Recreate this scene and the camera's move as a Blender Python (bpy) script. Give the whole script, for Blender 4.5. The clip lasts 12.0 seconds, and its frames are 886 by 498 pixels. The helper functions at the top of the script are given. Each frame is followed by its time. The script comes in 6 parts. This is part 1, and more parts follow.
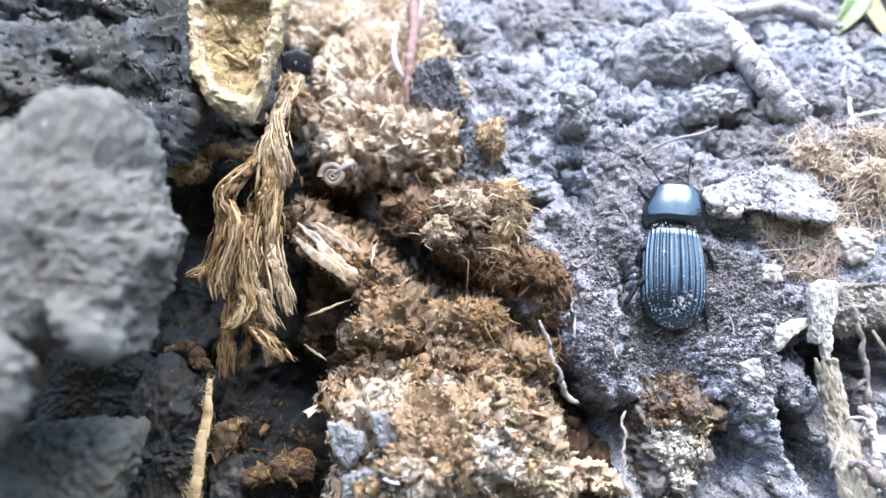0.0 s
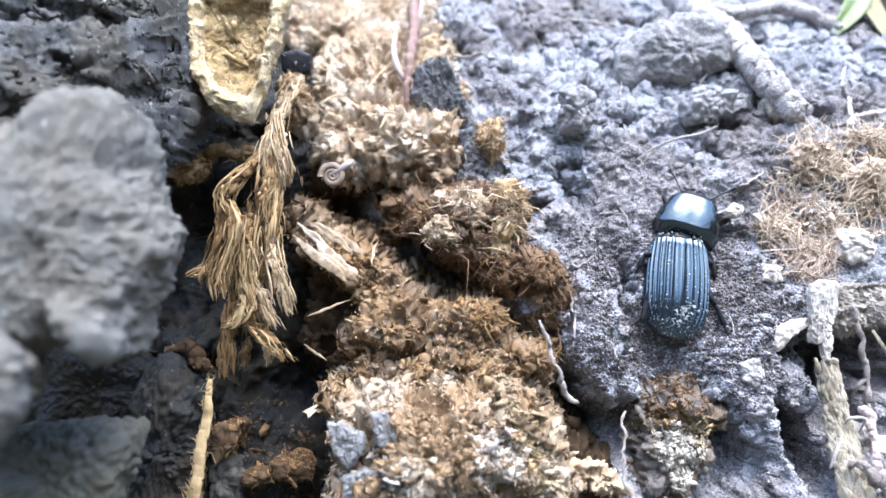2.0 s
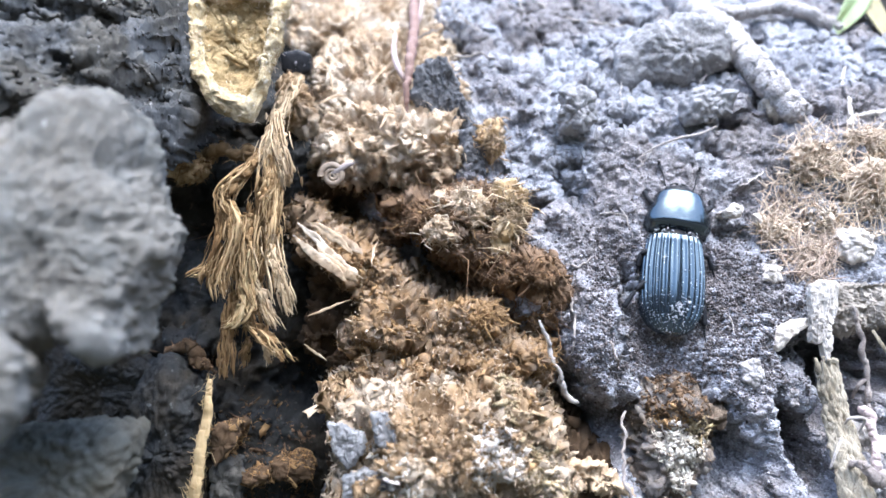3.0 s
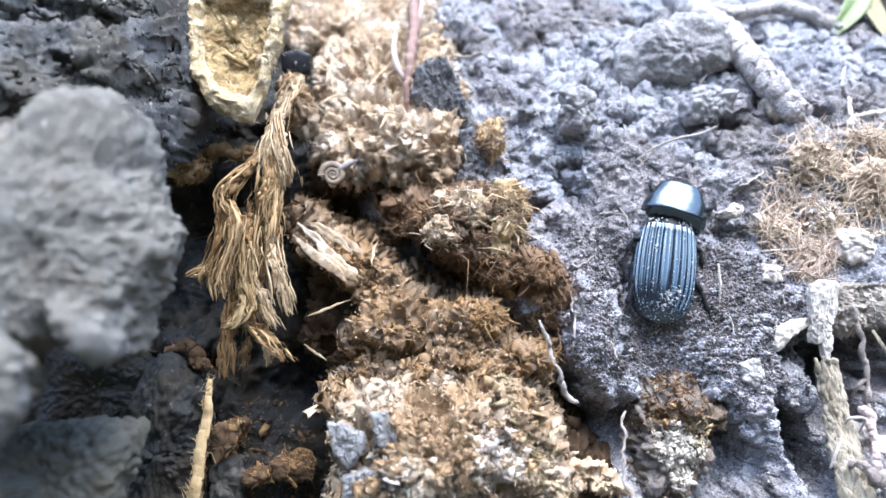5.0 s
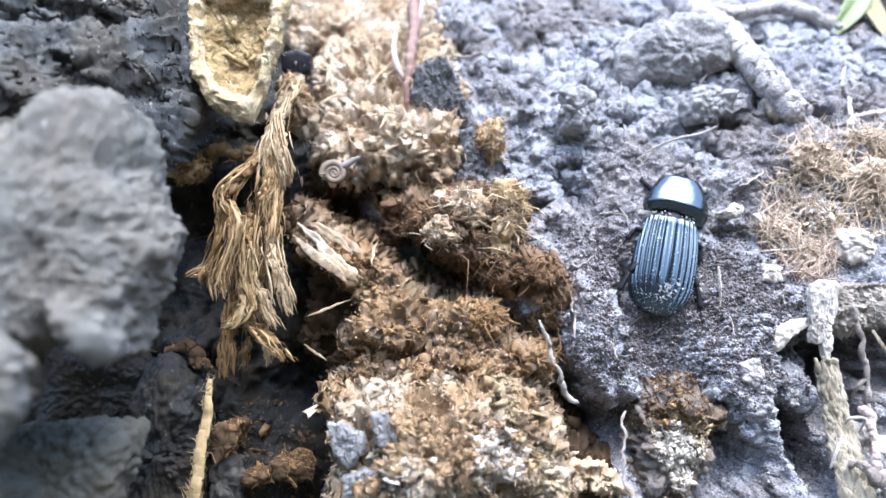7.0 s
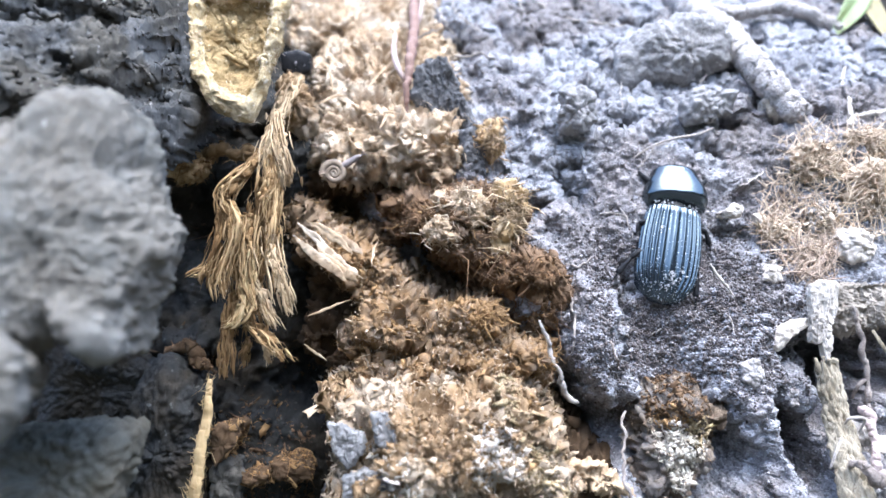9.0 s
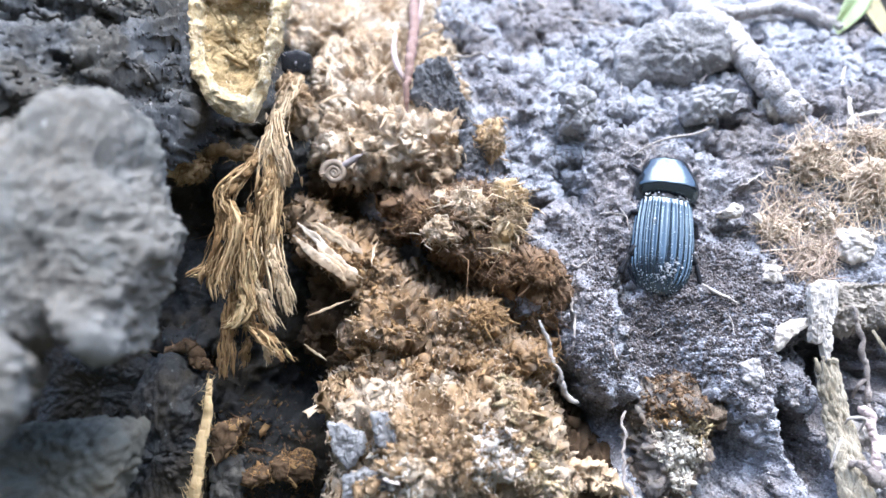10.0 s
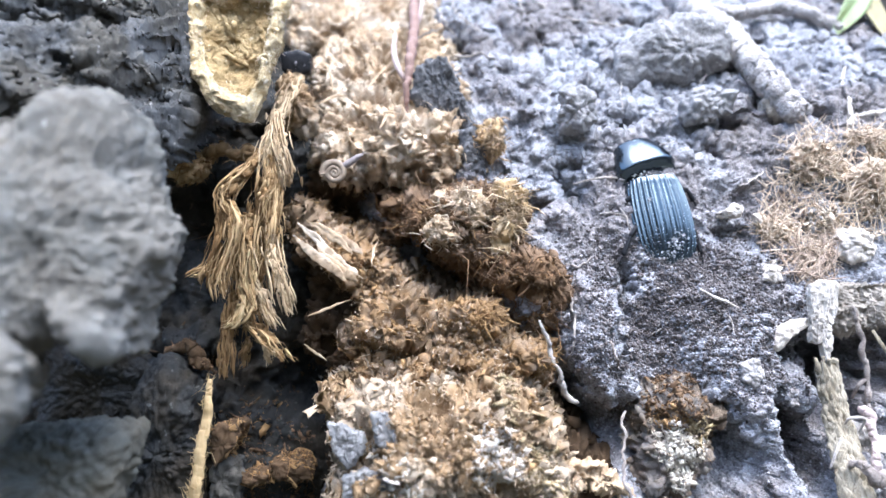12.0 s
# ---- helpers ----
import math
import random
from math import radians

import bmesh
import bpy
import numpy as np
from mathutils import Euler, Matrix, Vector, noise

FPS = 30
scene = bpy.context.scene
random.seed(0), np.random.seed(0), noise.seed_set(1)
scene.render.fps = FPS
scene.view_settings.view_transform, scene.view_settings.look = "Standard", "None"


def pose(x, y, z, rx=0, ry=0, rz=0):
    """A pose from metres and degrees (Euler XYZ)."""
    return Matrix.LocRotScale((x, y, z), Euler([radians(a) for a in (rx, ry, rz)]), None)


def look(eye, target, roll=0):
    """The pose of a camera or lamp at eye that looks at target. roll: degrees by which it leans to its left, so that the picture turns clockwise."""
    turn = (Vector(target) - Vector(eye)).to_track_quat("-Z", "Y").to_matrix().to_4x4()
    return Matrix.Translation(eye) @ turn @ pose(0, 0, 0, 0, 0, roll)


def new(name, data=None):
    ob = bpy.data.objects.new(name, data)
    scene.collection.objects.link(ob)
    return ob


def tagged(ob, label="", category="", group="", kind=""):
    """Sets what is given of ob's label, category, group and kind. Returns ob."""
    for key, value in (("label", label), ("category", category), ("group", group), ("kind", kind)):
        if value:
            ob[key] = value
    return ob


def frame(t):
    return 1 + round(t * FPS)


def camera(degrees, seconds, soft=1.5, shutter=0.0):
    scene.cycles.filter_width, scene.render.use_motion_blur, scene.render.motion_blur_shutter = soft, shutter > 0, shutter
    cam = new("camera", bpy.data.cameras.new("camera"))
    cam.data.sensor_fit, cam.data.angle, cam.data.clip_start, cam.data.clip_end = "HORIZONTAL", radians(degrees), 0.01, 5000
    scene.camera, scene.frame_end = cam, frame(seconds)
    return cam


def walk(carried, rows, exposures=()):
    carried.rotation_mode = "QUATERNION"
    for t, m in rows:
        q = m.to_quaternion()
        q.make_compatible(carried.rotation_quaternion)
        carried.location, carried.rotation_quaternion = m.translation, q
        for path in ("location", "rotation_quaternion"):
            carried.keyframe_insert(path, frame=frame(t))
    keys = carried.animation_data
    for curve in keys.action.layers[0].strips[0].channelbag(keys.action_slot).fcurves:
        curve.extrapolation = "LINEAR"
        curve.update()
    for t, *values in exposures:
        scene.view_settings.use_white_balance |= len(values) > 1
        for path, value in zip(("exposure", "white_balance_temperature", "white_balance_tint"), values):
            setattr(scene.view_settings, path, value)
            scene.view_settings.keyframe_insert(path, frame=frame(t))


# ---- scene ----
# The place is worked out in millimetres: x to the right along the bank, y into the bank, z up; the beetle's spot is the origin.
MM = 0.001
FOV = 65.0
EYE = (0.0, -0.141, 0.0)

cam = camera(FOV, 12.0, soft=1.5, shutter=0.5)
cam.data.dof.use_dof = True
cam.data.dof.focus_distance = 0.131
cam.data.dof.aperture_fstop = 13.0
STILL = look(EYE, (0.0, 0.0, 0.0))
walk(cam, [(0.0, STILL), (12.0, STILL)], exposures=[(0.0, 2.87, 5610, 7), (12.0, 2.87, 5610, 7)])

# ---- light: a bright overcast sky over the bank ----
world = bpy.data.worlds.new("sky")
scene.world = world
world.use_nodes = True
wn = world.node_tree.nodes
sky = wn.new("ShaderNodeTexSky")
sky.sky_type = "NISHITA"
sky.sun_disc = False
sky.sun_elevation = radians(70)
sky.sun_rotation = radians(160)
sky.air_density = 1.0
sky.dust_density = 3.0
world.node_tree.links.new(sky.outputs[0], wn["Background"].inputs[0])
wn["Background"].inputs[1].default_value = 0.15
sun = new("sun", bpy.data.lights.new("sun", "SUN"))
sun.data.energy = 0.75
sun.data.angle = radians(50)
sun.data.color = (1.0, 0.97, 0.93)
sun.matrix_world = look((0.28, -0.33, 1.2), (0, 0, 0))


# ---- noise on arrays ----
def hashed(i, j, seed):
    h = (i.astype(np.int64) * 374761393 + j.astype(np.int64) * 668265263 + seed * 1442695041) & 0xFFFFFFFF
    h = ((h ^ (h >> 13)) * 1274126177) & 0xFFFFFFFF
    h = ((h ^ (h >> 16)) * 2246822519) & 0xFFFFFFFF
    return ((h ^ (h >> 15)) & 0xFFFFFF) / float(0xFFFFFF)


def vnoise(x, z, seed=0):
    """Smooth value noise, -1 to 1."""
    i, j = np.floor(x), np.floor(z)
    fx, fz = x - i, z - j
    u, v = fx * fx * fx * (fx * (fx * 6 - 15) + 10), fz * fz * fz * (fz * (fz * 6 - 15) + 10)
    a, b = hashed(i, j, seed), hashed(i + 1, j, seed)
    c, d = hashed(i, j + 1, seed), hashed(i + 1, j + 1, seed)
    return 2 * ((a * (1 - u) + b * u) * (1 - v) + (c * (1 - u) + d * u) * v) - 1


def fbm(x, z, size, octaves=4, seed=0, gain=0.5):
    """Layers of noise from a wavelength of size mm downwards."""
    total, amp = 0, 1.0
    for k in range(octaves):
        c, s = math.cos(0.7 * k + seed), math.sin(0.7 * k + seed)
        total = total + amp * vnoise((c * x - s * z) / size + 17.3 * k, (s * x + c * z) / size - 9.1 * k, seed + k)
        size, amp = size * 0.5, amp * gain
    return total


def grains(x, z, size, seed=0, stretch=1.0):
    """Round crumbs, 0 to 1: one in each jittered cell of size mm."""
    x, z = x / size, z / (size * stretch)
    i, j = np.floor(x), np.floor(z)
    best = np.zeros_like(x)
    for di in (-1, 0, 1):
        for dj in (-1, 0, 1):
            a, b = i + di, j + dj
            px, pz = a + 0.15 + 0.7 * hashed(a, b, seed), b + 0.15 + 0.7 * hashed(a, b, seed + 1)
            r = 0.35 + 0.45 * hashed(a, b, seed + 2)
            d2 = (x - px) ** 2 + (z - pz) ** 2
            best = np.maximum(best, np.sqrt(np.maximum(0, r * r - d2)))
    return best


def smooth(a, b, v):
    t = np.clip((v - a) / (b - a), 0, 1)
    return t * t * (3 - 2 * t)


def hump(x, z, cx, cz, rx, rz, turn=0.0):
    """A soft round bump, 1 in the middle."""
    c, s = math.cos(radians(turn)), math.sin(radians(turn))
    u, v = ((x - cx) * c + (z - cz) * s) / rx, (-(x - cx) * s + (z - cz) * c) / rz
    return np.exp(-((u * u + v * v) ** 1.5))


def inside(x, z, outline):
    """Signed distance to a closed outline, positive inside."""
    d2, within = np.full(x.shape, 1e9), np.zeros(x.shape, bool)
    n = len(outline)
    for k in range(n):
        (ax, az), (bx, bz) = outline[k], outline[(k + 1) % n]
        ex, ez = bx - ax, bz - az
        t = np.clip(((x - ax) * ex + (z - az) * ez) / (ex * ex + ez * ez), 0, 1)
        d2 = np.minimum(d2, (x - ax - t * ex) ** 2 + (z - az - t * ez) ** 2)
        cross = ((az > z) != (bz > z)) & (x < (bx - ax) * (z - az) / (bz - az if bz != az else 1e-9) + ax)
        within ^= cross
    d = np.sqrt(d2)
    return np.where(within, d, -d)


def hashed3(i, j, k, seed):
    h = (i.astype(np.int64) * 374761393 + j.astype(np.int64) * 668265263 + k.astype(np.int64) * 2147483629 + seed * 1442695041) & 0xFFFFFFFF
    h = ((h ^ (h >> 13)) * 1274126177) & 0xFFFFFFFF
    h = ((h ^ (h >> 16)) * 2246822519) & 0xFFFFFFFF
    return ((h ^ (h >> 15)) & 0xFFFFFF) / float(0xFFFFFF)


def turned(p, seed):
    """The places p turned about two axes, so that no two layers of noise share their grid."""
    a, b = 0.7 + 1.13 * seed, 0.4 + 0.77 * seed
    m = np.array([[math.cos(a), 0, math.sin(a)], [0, 1, 0], [-math.sin(a), 0, math.cos(a)]]) @ np.array([[1, 0, 0], [0, math.cos(b), -math.sin(b)], [0, math.sin(b), math.cos(b)]])
    return p @ m


def vnoise3(p, seed=0):
    """Smooth value noise in space, -1 to 1; p is (n, 3)."""
    p = turned(p, seed % 11)
    b = np.floor(p)
    f = p - b
    f = f * f * f * (f * (f * 6 - 15) + 10)
    i, j, k = b.T
    out = 0
    for a in (0, 1):
        for c in (0, 1):
            for e in (0, 1):
                w = (f[:, 0] if a else 1 - f[:, 0]) * (f[:, 1] if c else 1 - f[:, 1]) * (f[:, 2] if e else 1 - f[:, 2])
                out = out + w * hashed3(i + a, j + c, k + e, seed)
    return 2 * out - 1


def fbm3(p, size, octaves=3, seed=0, gain=0.5):
    total, amp = 0, 1.0
    for k in range(octaves):
        total = total + amp * vnoise3(p / size + 13.7 * k + 3.1 * seed, seed + k)
        size, amp = size * 0.5, amp * gain
    return total


def grains3(p, size, seed=0, squash=(1, 1, 1)):
    """Round crumbs in space, 0 to about 0.5: one in each jittered cell of size mm."""
    p = turned(p / (size * np.array(squash)), seed % 7 if squash == (1, 1, 1) else 0.12)
    b = np.floor(p - 0.5)
    best = np.zeros(len(p))
    for a in (0, 1):
        for c in (0, 1):
            for e in (0, 1):
                i, j, k = b[:, 0] + a, b[:, 1] + c, b[:, 2] + e
                h = hashed3(i, j, k, seed)
                px, py, pz = i + 0.3 + 0.4 * h, j + 0.3 + 0.4 * ((h * 57.31) % 1), k + 0.3 + 0.4 * ((h * 913.7) % 1)
                r = 0.34 + 0.34 * ((h * 3171.3) % 1)
                d2 = (p[:, 0] - px) ** 2 + (p[:, 1] - py) ** 2 + (p[:, 2] - pz) ** 2
                best = np.maximum(best, np.sqrt(np.maximum(0, r * r - d2)))
    return best


def grid_normals(x, y, z):
    """Unit normals of a grid that faces -y."""
    p = np.stack([x, y, z], axis=-1)
    n = np.cross(np.gradient(p, axis=1), np.gradient(p, axis=0))
    return n / (np.linalg.norm(n, axis=-1, keepdims=True) + 1e-9)


def soil_skin(p, seed=3, lumps=1.0):
    """How far crumbly soil stands out of its plain form."""
    w = p + 0.4 * np.stack([fbm3(p, 1.6, 2, seed + 2), fbm3(p, 1.6, 2, seed + 4), fbm3(p, 1.6, 2, seed + 6)], axis=1)
    patch = smooth(-0.35, 0.5, fbm3(p, 11, 2, seed + 9))
    return (lumps * (2.2 * (1 - np.abs(fbm3(p, 8.0, 4, seed + 5, 0.6))) - 1.4) + 0.5 * fbm3(p, 2.6, 3, seed + 7, 0.6)
            + (0.1 + 0.9 * patch) * grains3(w, 2.4, seed + 20) + (0.5 + 0.6 * patch) * grains3(w, 1.15, seed + 30) + 0.62 * grains3(p, 0.68, seed + 50) + 0.14 * vnoise3(p / 0.5, seed + 60))


def wood_skin(p, seed=31, lumps=1.0):
    """Crumbling wood: torn edges, shreds that lie this way and that, flakes and dust."""
    w = p + 0.9 * np.stack([fbm3(p, 3.0, 3, seed + 2), fbm3(p, 3.0, 3, seed + 4), fbm3(p, 3.0, 3, seed + 6)], axis=1)
    patch = smooth(-0.4, 0.4, fbm3(p, 7, 2, seed + 9))
    lay = w @ np.array([[0.45, 0.1, 0.25], [0.0, 1.0, 0.0], [-0.35, 0.15, 1.0]])
    rib = w @ np.array([[1.0, 0.1, 0.3], [0.0, 1.0, 0.0], [0.25, 0.1, 0.35]])
    torn = patch * (1 - np.abs(fbm3(lay, 1.5, 3, seed + 12, 0.6))) + (1 - patch) * (1 - np.abs(fbm3(rib, 1.3, 3, seed + 15, 0.6)))
    return (lumps * (4.2 * (1 - np.abs(fbm3(p, 6.5, 4, seed + 5, 0.62))) - 2.9) + 1.6 * torn - 0.95 + 0.5 * fbm3(p, 2.2, 3, seed + 7, 0.65)
            + 0.25 * grains3(w, 1.9, seed + 20, (1.3, 1, 0.7)) + 0.3 * grains3(w, 0.9, seed + 30, (1.5, 1, 0.7)) + 0.08 * vnoise3(p / 0.45, seed + 60))


def stone_skin(p, seed=61, lumps=1.0):
    return lumps * 2.2 * fbm3(p, 13, 4, seed, 0.5) - 0.8 * np.abs(fbm3(p, 5.0, 3, seed + 3)) + 0.8 * grains3(p, 2.4, seed + 5) + 0.8 * grains3(p, 1.2, seed + 6) + 0.35 * fbm3(p, 1.0, 2, seed + 8)


def fungus_skin(p, seed=71, lumps=1.0):
    return 0.45 * fbm3(p, 3.0, 4, seed, 0.55) + 0.3 * grains3(p, 0.8, seed + 6) + 0.1 * vnoise3(p / 0.4, seed + 9)


def bark_skin(p, seed=81, lumps=1.0):
    q = p * np.array([1.0, 1.0, 0.45])
    return lumps * 1.1 * fbm3(q, 3.5, 4, seed, 0.6) - 0.8 * np.abs(fbm3(q, 1.4, 3, seed + 4, 0.6)) + 0.6 * grains3(p, 1.2, seed + 6) + 0.5 * grains3(p, 0.6, seed + 7)


# ---- materials ----
def material(name, dark, light, spots=None, size=6.0, fine=0.8, rough=0.9, bump=0.25, metal=0.0, contrast=1.0, fleck=0.64, stretch=None, random_tint=0.0, cells=0.0, alt=None, alt_size=11.0, specular=0.12):
    """Two scales of colour between dark and light, flecks of a third colour, and fine relief; sizes in mm."""
    m = bpy.data.materials.new(name)
    m.use_nodes = True
    nt = m.node_tree
    n, link = nt.nodes, nt.links.new
    bsdf = n["Principled BSDF"]
    bsdf.inputs["Roughness"].default_value = rough
    bsdf.inputs["Metallic"].default_value = metal
    bsdf.inputs["Specular IOR Level"].default_value = specular
    tc = n.new("ShaderNodeTexCoord")
    mp = n.new("ShaderNodeMapping")
    link(tc.outputs["Object"], mp.inputs[0])
    if stretch:
        mp.inputs["Scale"].default_value = stretch

    def noise_node(mm, detail=4.0, roughness=0.6):
        t = n.new("ShaderNodeTexNoise")
        t.inputs["Scale"].default_value = 1000.0 / mm
        t.inputs["Detail"].default_value = detail
        t.inputs["Roughness"].default_value = roughness
        link(mp.outputs[0], t.inputs["Vector"])
        return t

    def math_node(op, a, b):
        t = n.new("ShaderNodeMath")
        t.operation = op
        for k, v in enumerate((a, b)):
            if isinstance(v, (int, float)):
                t.inputs[k].default_value = v
            else:
                link(v, t.inputs[k])
        return t.outputs[0]

    coarse, small = noise_node(size), noise_node(fine, 5.0, 0.7)
    both = math_node("ADD", math_node("MULTIPLY", coarse.outputs[0], 0.55), math_node("MULTIPLY", small.outputs[0], 0.45))
    if random_tint:
        geo = n.new("ShaderNodeNewGeometry")
        both = math_node("ADD", math_node("MULTIPLY", both, 1 - random_tint), math_node("MULTIPLY", geo.outputs["Random Per Island"], random_tint))
    height = small.outputs[0]
    if cells:
        crumb = n.new("ShaderNodeTexVoronoi")
        crumb.inputs["Scale"].default_value = 1000.0 / cells
        link(mp.outputs[0], crumb.inputs["Vector"])
        split = n.new("ShaderNodeSeparateColor")
        link(crumb.outputs["Color"], split.inputs[0])
        both = math_node("ADD", math_node("MULTIPLY", both, 0.76), math_node("MULTIPLY", split.outputs[0], 0.24))
        height = math_node("SUBTRACT", math_node("MULTIPLY", small.outputs[0], 0.5), math_node("MULTIPLY", crumb.outputs["Distance"], 0.7))
    ramp = n.new("ShaderNodeMapRange")
    w = 0.22 / contrast
    ramp.inputs[1].default_value, ramp.inputs[2].default_value = (0.5 - w, 0.5 + w) if not random_tint else (0.5 - w - 0.3 * random_tint, 0.5 + w + 0.3 * random_tint)
    link(both, ramp.inputs[0])
    mix = n.new("ShaderNodeMix")
    mix.data_type = "RGBA"
    mix.inputs[6].default_value, mix.inputs[7].default_value = (*dark, 1), (*light, 1)
    link(ramp.outputs[0], mix.inputs[0])
    colour = mix.outputs[2]
    if alt:
        wide = noise_node(alt_size, 3.0)
        turn = n.new("ShaderNodeMapRange")
        turn.inputs[1].default_value, turn.inputs[2].default_value = 0.44, 0.58
        link(wide.outputs[0], turn.inputs[0])
        other, blend = n.new("ShaderNodeMix"), n.new("ShaderNodeMix")
        other.data_type = blend.data_type = "RGBA"
        other.inputs[6].default_value, other.inputs[7].default_value = (*alt[0], 1), (*alt[1], 1)
        link(ramp.outputs[0], other.inputs[0])
        link(turn.outputs[0], blend.inputs[0])
        link(colour, blend.inputs[6])
        link(other.outputs[2], blend.inputs[7])
        colour = blend.outputs[2]
    if spots:
        t = noise_node(fine * 2.2, 3.0)
        mr = n.new("ShaderNodeMapRange")
        mr.inputs[1].default_value, mr.inputs[2].default_value = fleck, fleck + 0.05
        link(t.outputs[0], mr.inputs[0])
        mix2 = n.new("ShaderNodeMix")
        mix2.data_type = "RGBA"
        mix2.inputs[7].default_value = (*spots, 1)
        link(mr.outputs[0], mix2.inputs[0])
        link(colour, mix2.inputs[6])
        colour = mix2.outputs[2]
    link(colour, bsdf.inputs["Base Color"])
    if bump:
        b = n.new("ShaderNodeBump")
        b.inputs["Distance"].default_value = bump * MM
        b.inputs["Strength"].default_value = 1.0
        link(height, b.inputs["Height"])
        link(b.outputs[0], bsdf.inputs["Normal"])
    return m


M_SOIL = material("grey soil", (0.135, 0.133, 0.142), (0.365, 0.366, 0.39), (0.46, 0.46, 0.48), 12, 0.6, 1.0, 0.32, contrast=1.0, fleck=0.70, cells=0.45, alt=((0.088, 0.079, 0.077), (0.265, 0.245, 0.243)), alt_size=20, specular=0.04)
M_CLOD = material("pale dry clod", (0.13, 0.125, 0.122), (0.31, 0.298, 0.295), (0.42, 0.41, 0.40), 7, 0.9, 1.0, 0.3, contrast=1.0, cells=0.8, specular=0.05)
M_ROCK = material("grey stone", (0.075, 0.073, 0.065), (0.185, 0.181, 0.167), (0.34, 0.335, 0.32), 11, 1.7, 0.95, 0.5, contrast=1.2, fleck=0.70, alt=((0.075, 0.068, 0.058), (0.175, 0.164, 0.145)), alt_size=16, specular=0.1)
# gully shade put into a soil colour, its darks slightly lifted for lens haze
M_SHADESOIL = material("soil coloured for shade", (0.015, 0.0155, 0.0155), (0.05, 0.0505, 0.05), (0.10, 0.10, 0.097), 8, 0.9, 1.0, 0.4, contrast=1.1, fleck=0.67, alt=((0.016, 0.014, 0.0115), (0.05, 0.043, 0.034)), alt_size=14, specular=0.08)
M_WOOD = material("rotten brown wood", (0.13, 0.08, 0.042), (0.37, 0.258, 0.15), None, 6, 1.3, 0.95, 0.3, contrast=1.0, alt=((0.20, 0.15, 0.105), (0.50, 0.41, 0.305)), alt_size=13, specular=0.06)
M_LEDGE = material("golden-brown rotten wood", (0.085, 0.049, 0.023), (0.30, 0.192, 0.10), None, 6, 1.3, 0.95, 0.3, contrast=1.0, alt=((0.12, 0.082, 0.052), (0.34, 0.25, 0.168)), alt_size=11, specular=0.06)
# darkest tone kept off black to stand for haze in the lens
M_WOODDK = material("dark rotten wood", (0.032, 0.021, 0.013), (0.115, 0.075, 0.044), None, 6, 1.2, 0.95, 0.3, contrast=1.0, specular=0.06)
M_WOODMID = material("brown rotten wood", (0.06, 0.035, 0.019), (0.24, 0.148, 0.082), None, 6, 1.2, 0.95, 0.3, contrast=1.1, alt=((0.07, 0.046, 0.03), (0.25, 0.18, 0.125)), alt_size=10, specular=0.06, stretch=(0.5, 1, 0.7))
M_FIBRE = material("tan wood fibre", (0.13, 0.068, 0.026), (0.56, 0.40, 0.21), (0.68, 0.56, 0.38), 4, 0.5, 0.8, 0.2, random_tint=0.35, fleck=0.66, stretch=(1, 1, 0.25), specular=0.15)
M_CHIP = material("wood chips", (0.17, 0.108, 0.058), (0.42, 0.305, 0.188), None, 6, 1.2, 0.9, 0.08, random_tint=0.3, alt=((0.24, 0.182, 0.125), (0.54, 0.445, 0.335)), alt_size=13, specular=0.06)
M_CRUMB = material("soil crumbs", (0.125, 0.121, 0.127), (0.41, 0.40, 0.415), None, 5, 0.6, 1.0, 0.1, random_tint=0.6, specular=0.05)
M_CRUMBDK = material("damp brown crumbs", (0.045, 0.039, 0.037), (0.20, 0.18, 0.178), None, 5, 0.6, 1.0, 0.1, random_tint=0.6, specular=0.05)
M_BARK = material("black bark", (0.04, 0.04, 0.042), (0.17, 0.167, 0.17), (0.36, 0.35, 0.345), 3, 0.6, 1.0, 0.35, contrast=1.1, fleck=0.66, specular=0.06)
M_FUNGUS = material("pale yellow fungus", (0.33, 0.235, 0.105), (0.58, 0.495, 0.34), (0.70, 0.64, 0.52), 4, 0.5, 0.95, 0.5, contrast=1.4, fleck=0.62, specular=0.05)
M_ROOT = material("pale root", (0.19, 0.165, 0.145), (0.45, 0.41, 0.37), None, 3, 0.4, 0.85, 0.2, contrast=1.3, specular=0.12)
M_STEM = material("reddish stem", (0.12, 0.07, 0.055), (0.27, 0.18, 0.15), None, 4, 0.5, 0.7, 0.1, specular=0.15)
M_GREYWOOD = material("grey weathered wood", (0.16, 0.135, 0.11), (0.50, 0.45, 0.38), (0.62, 0.58, 0.52), 4, 0.7, 0.85, 0.2, stretch=(1, 1, 0.25))
M_WHITE = material("white mould", (0.33, 0.29, 0.245), (0.60, 0.54, 0.475), None, 4, 1.0, 0.95, 0.25, contrast=1.0, specular=0.05)
M_LEAF = material("green leaf", (0.09, 0.125, 0.04), (0.20, 0.24, 0.10), None, 5, 0.8, 0.5, 0.06, specular=0.3)
M_BLACK = material("black shell", (0.005, 0.007, 0.011), (0.012, 0.016, 0.024), None, 4, 0.6, 0.2, 0.02, specular=0.8)
M_SHIELD = material("black shield", (0.006, 0.007, 0.009), (0.012, 0.014, 0.018), None, 4, 2.2, 0.06, 0.09, specular=1.0)
M_BLACK.node_tree.nodes["Principled BSDF"].inputs["Specular IOR Level"].default_value = 0.85
M_BLACK.node_tree.nodes["Principled BSDF"].inputs["IOR"].default_value = 1.6
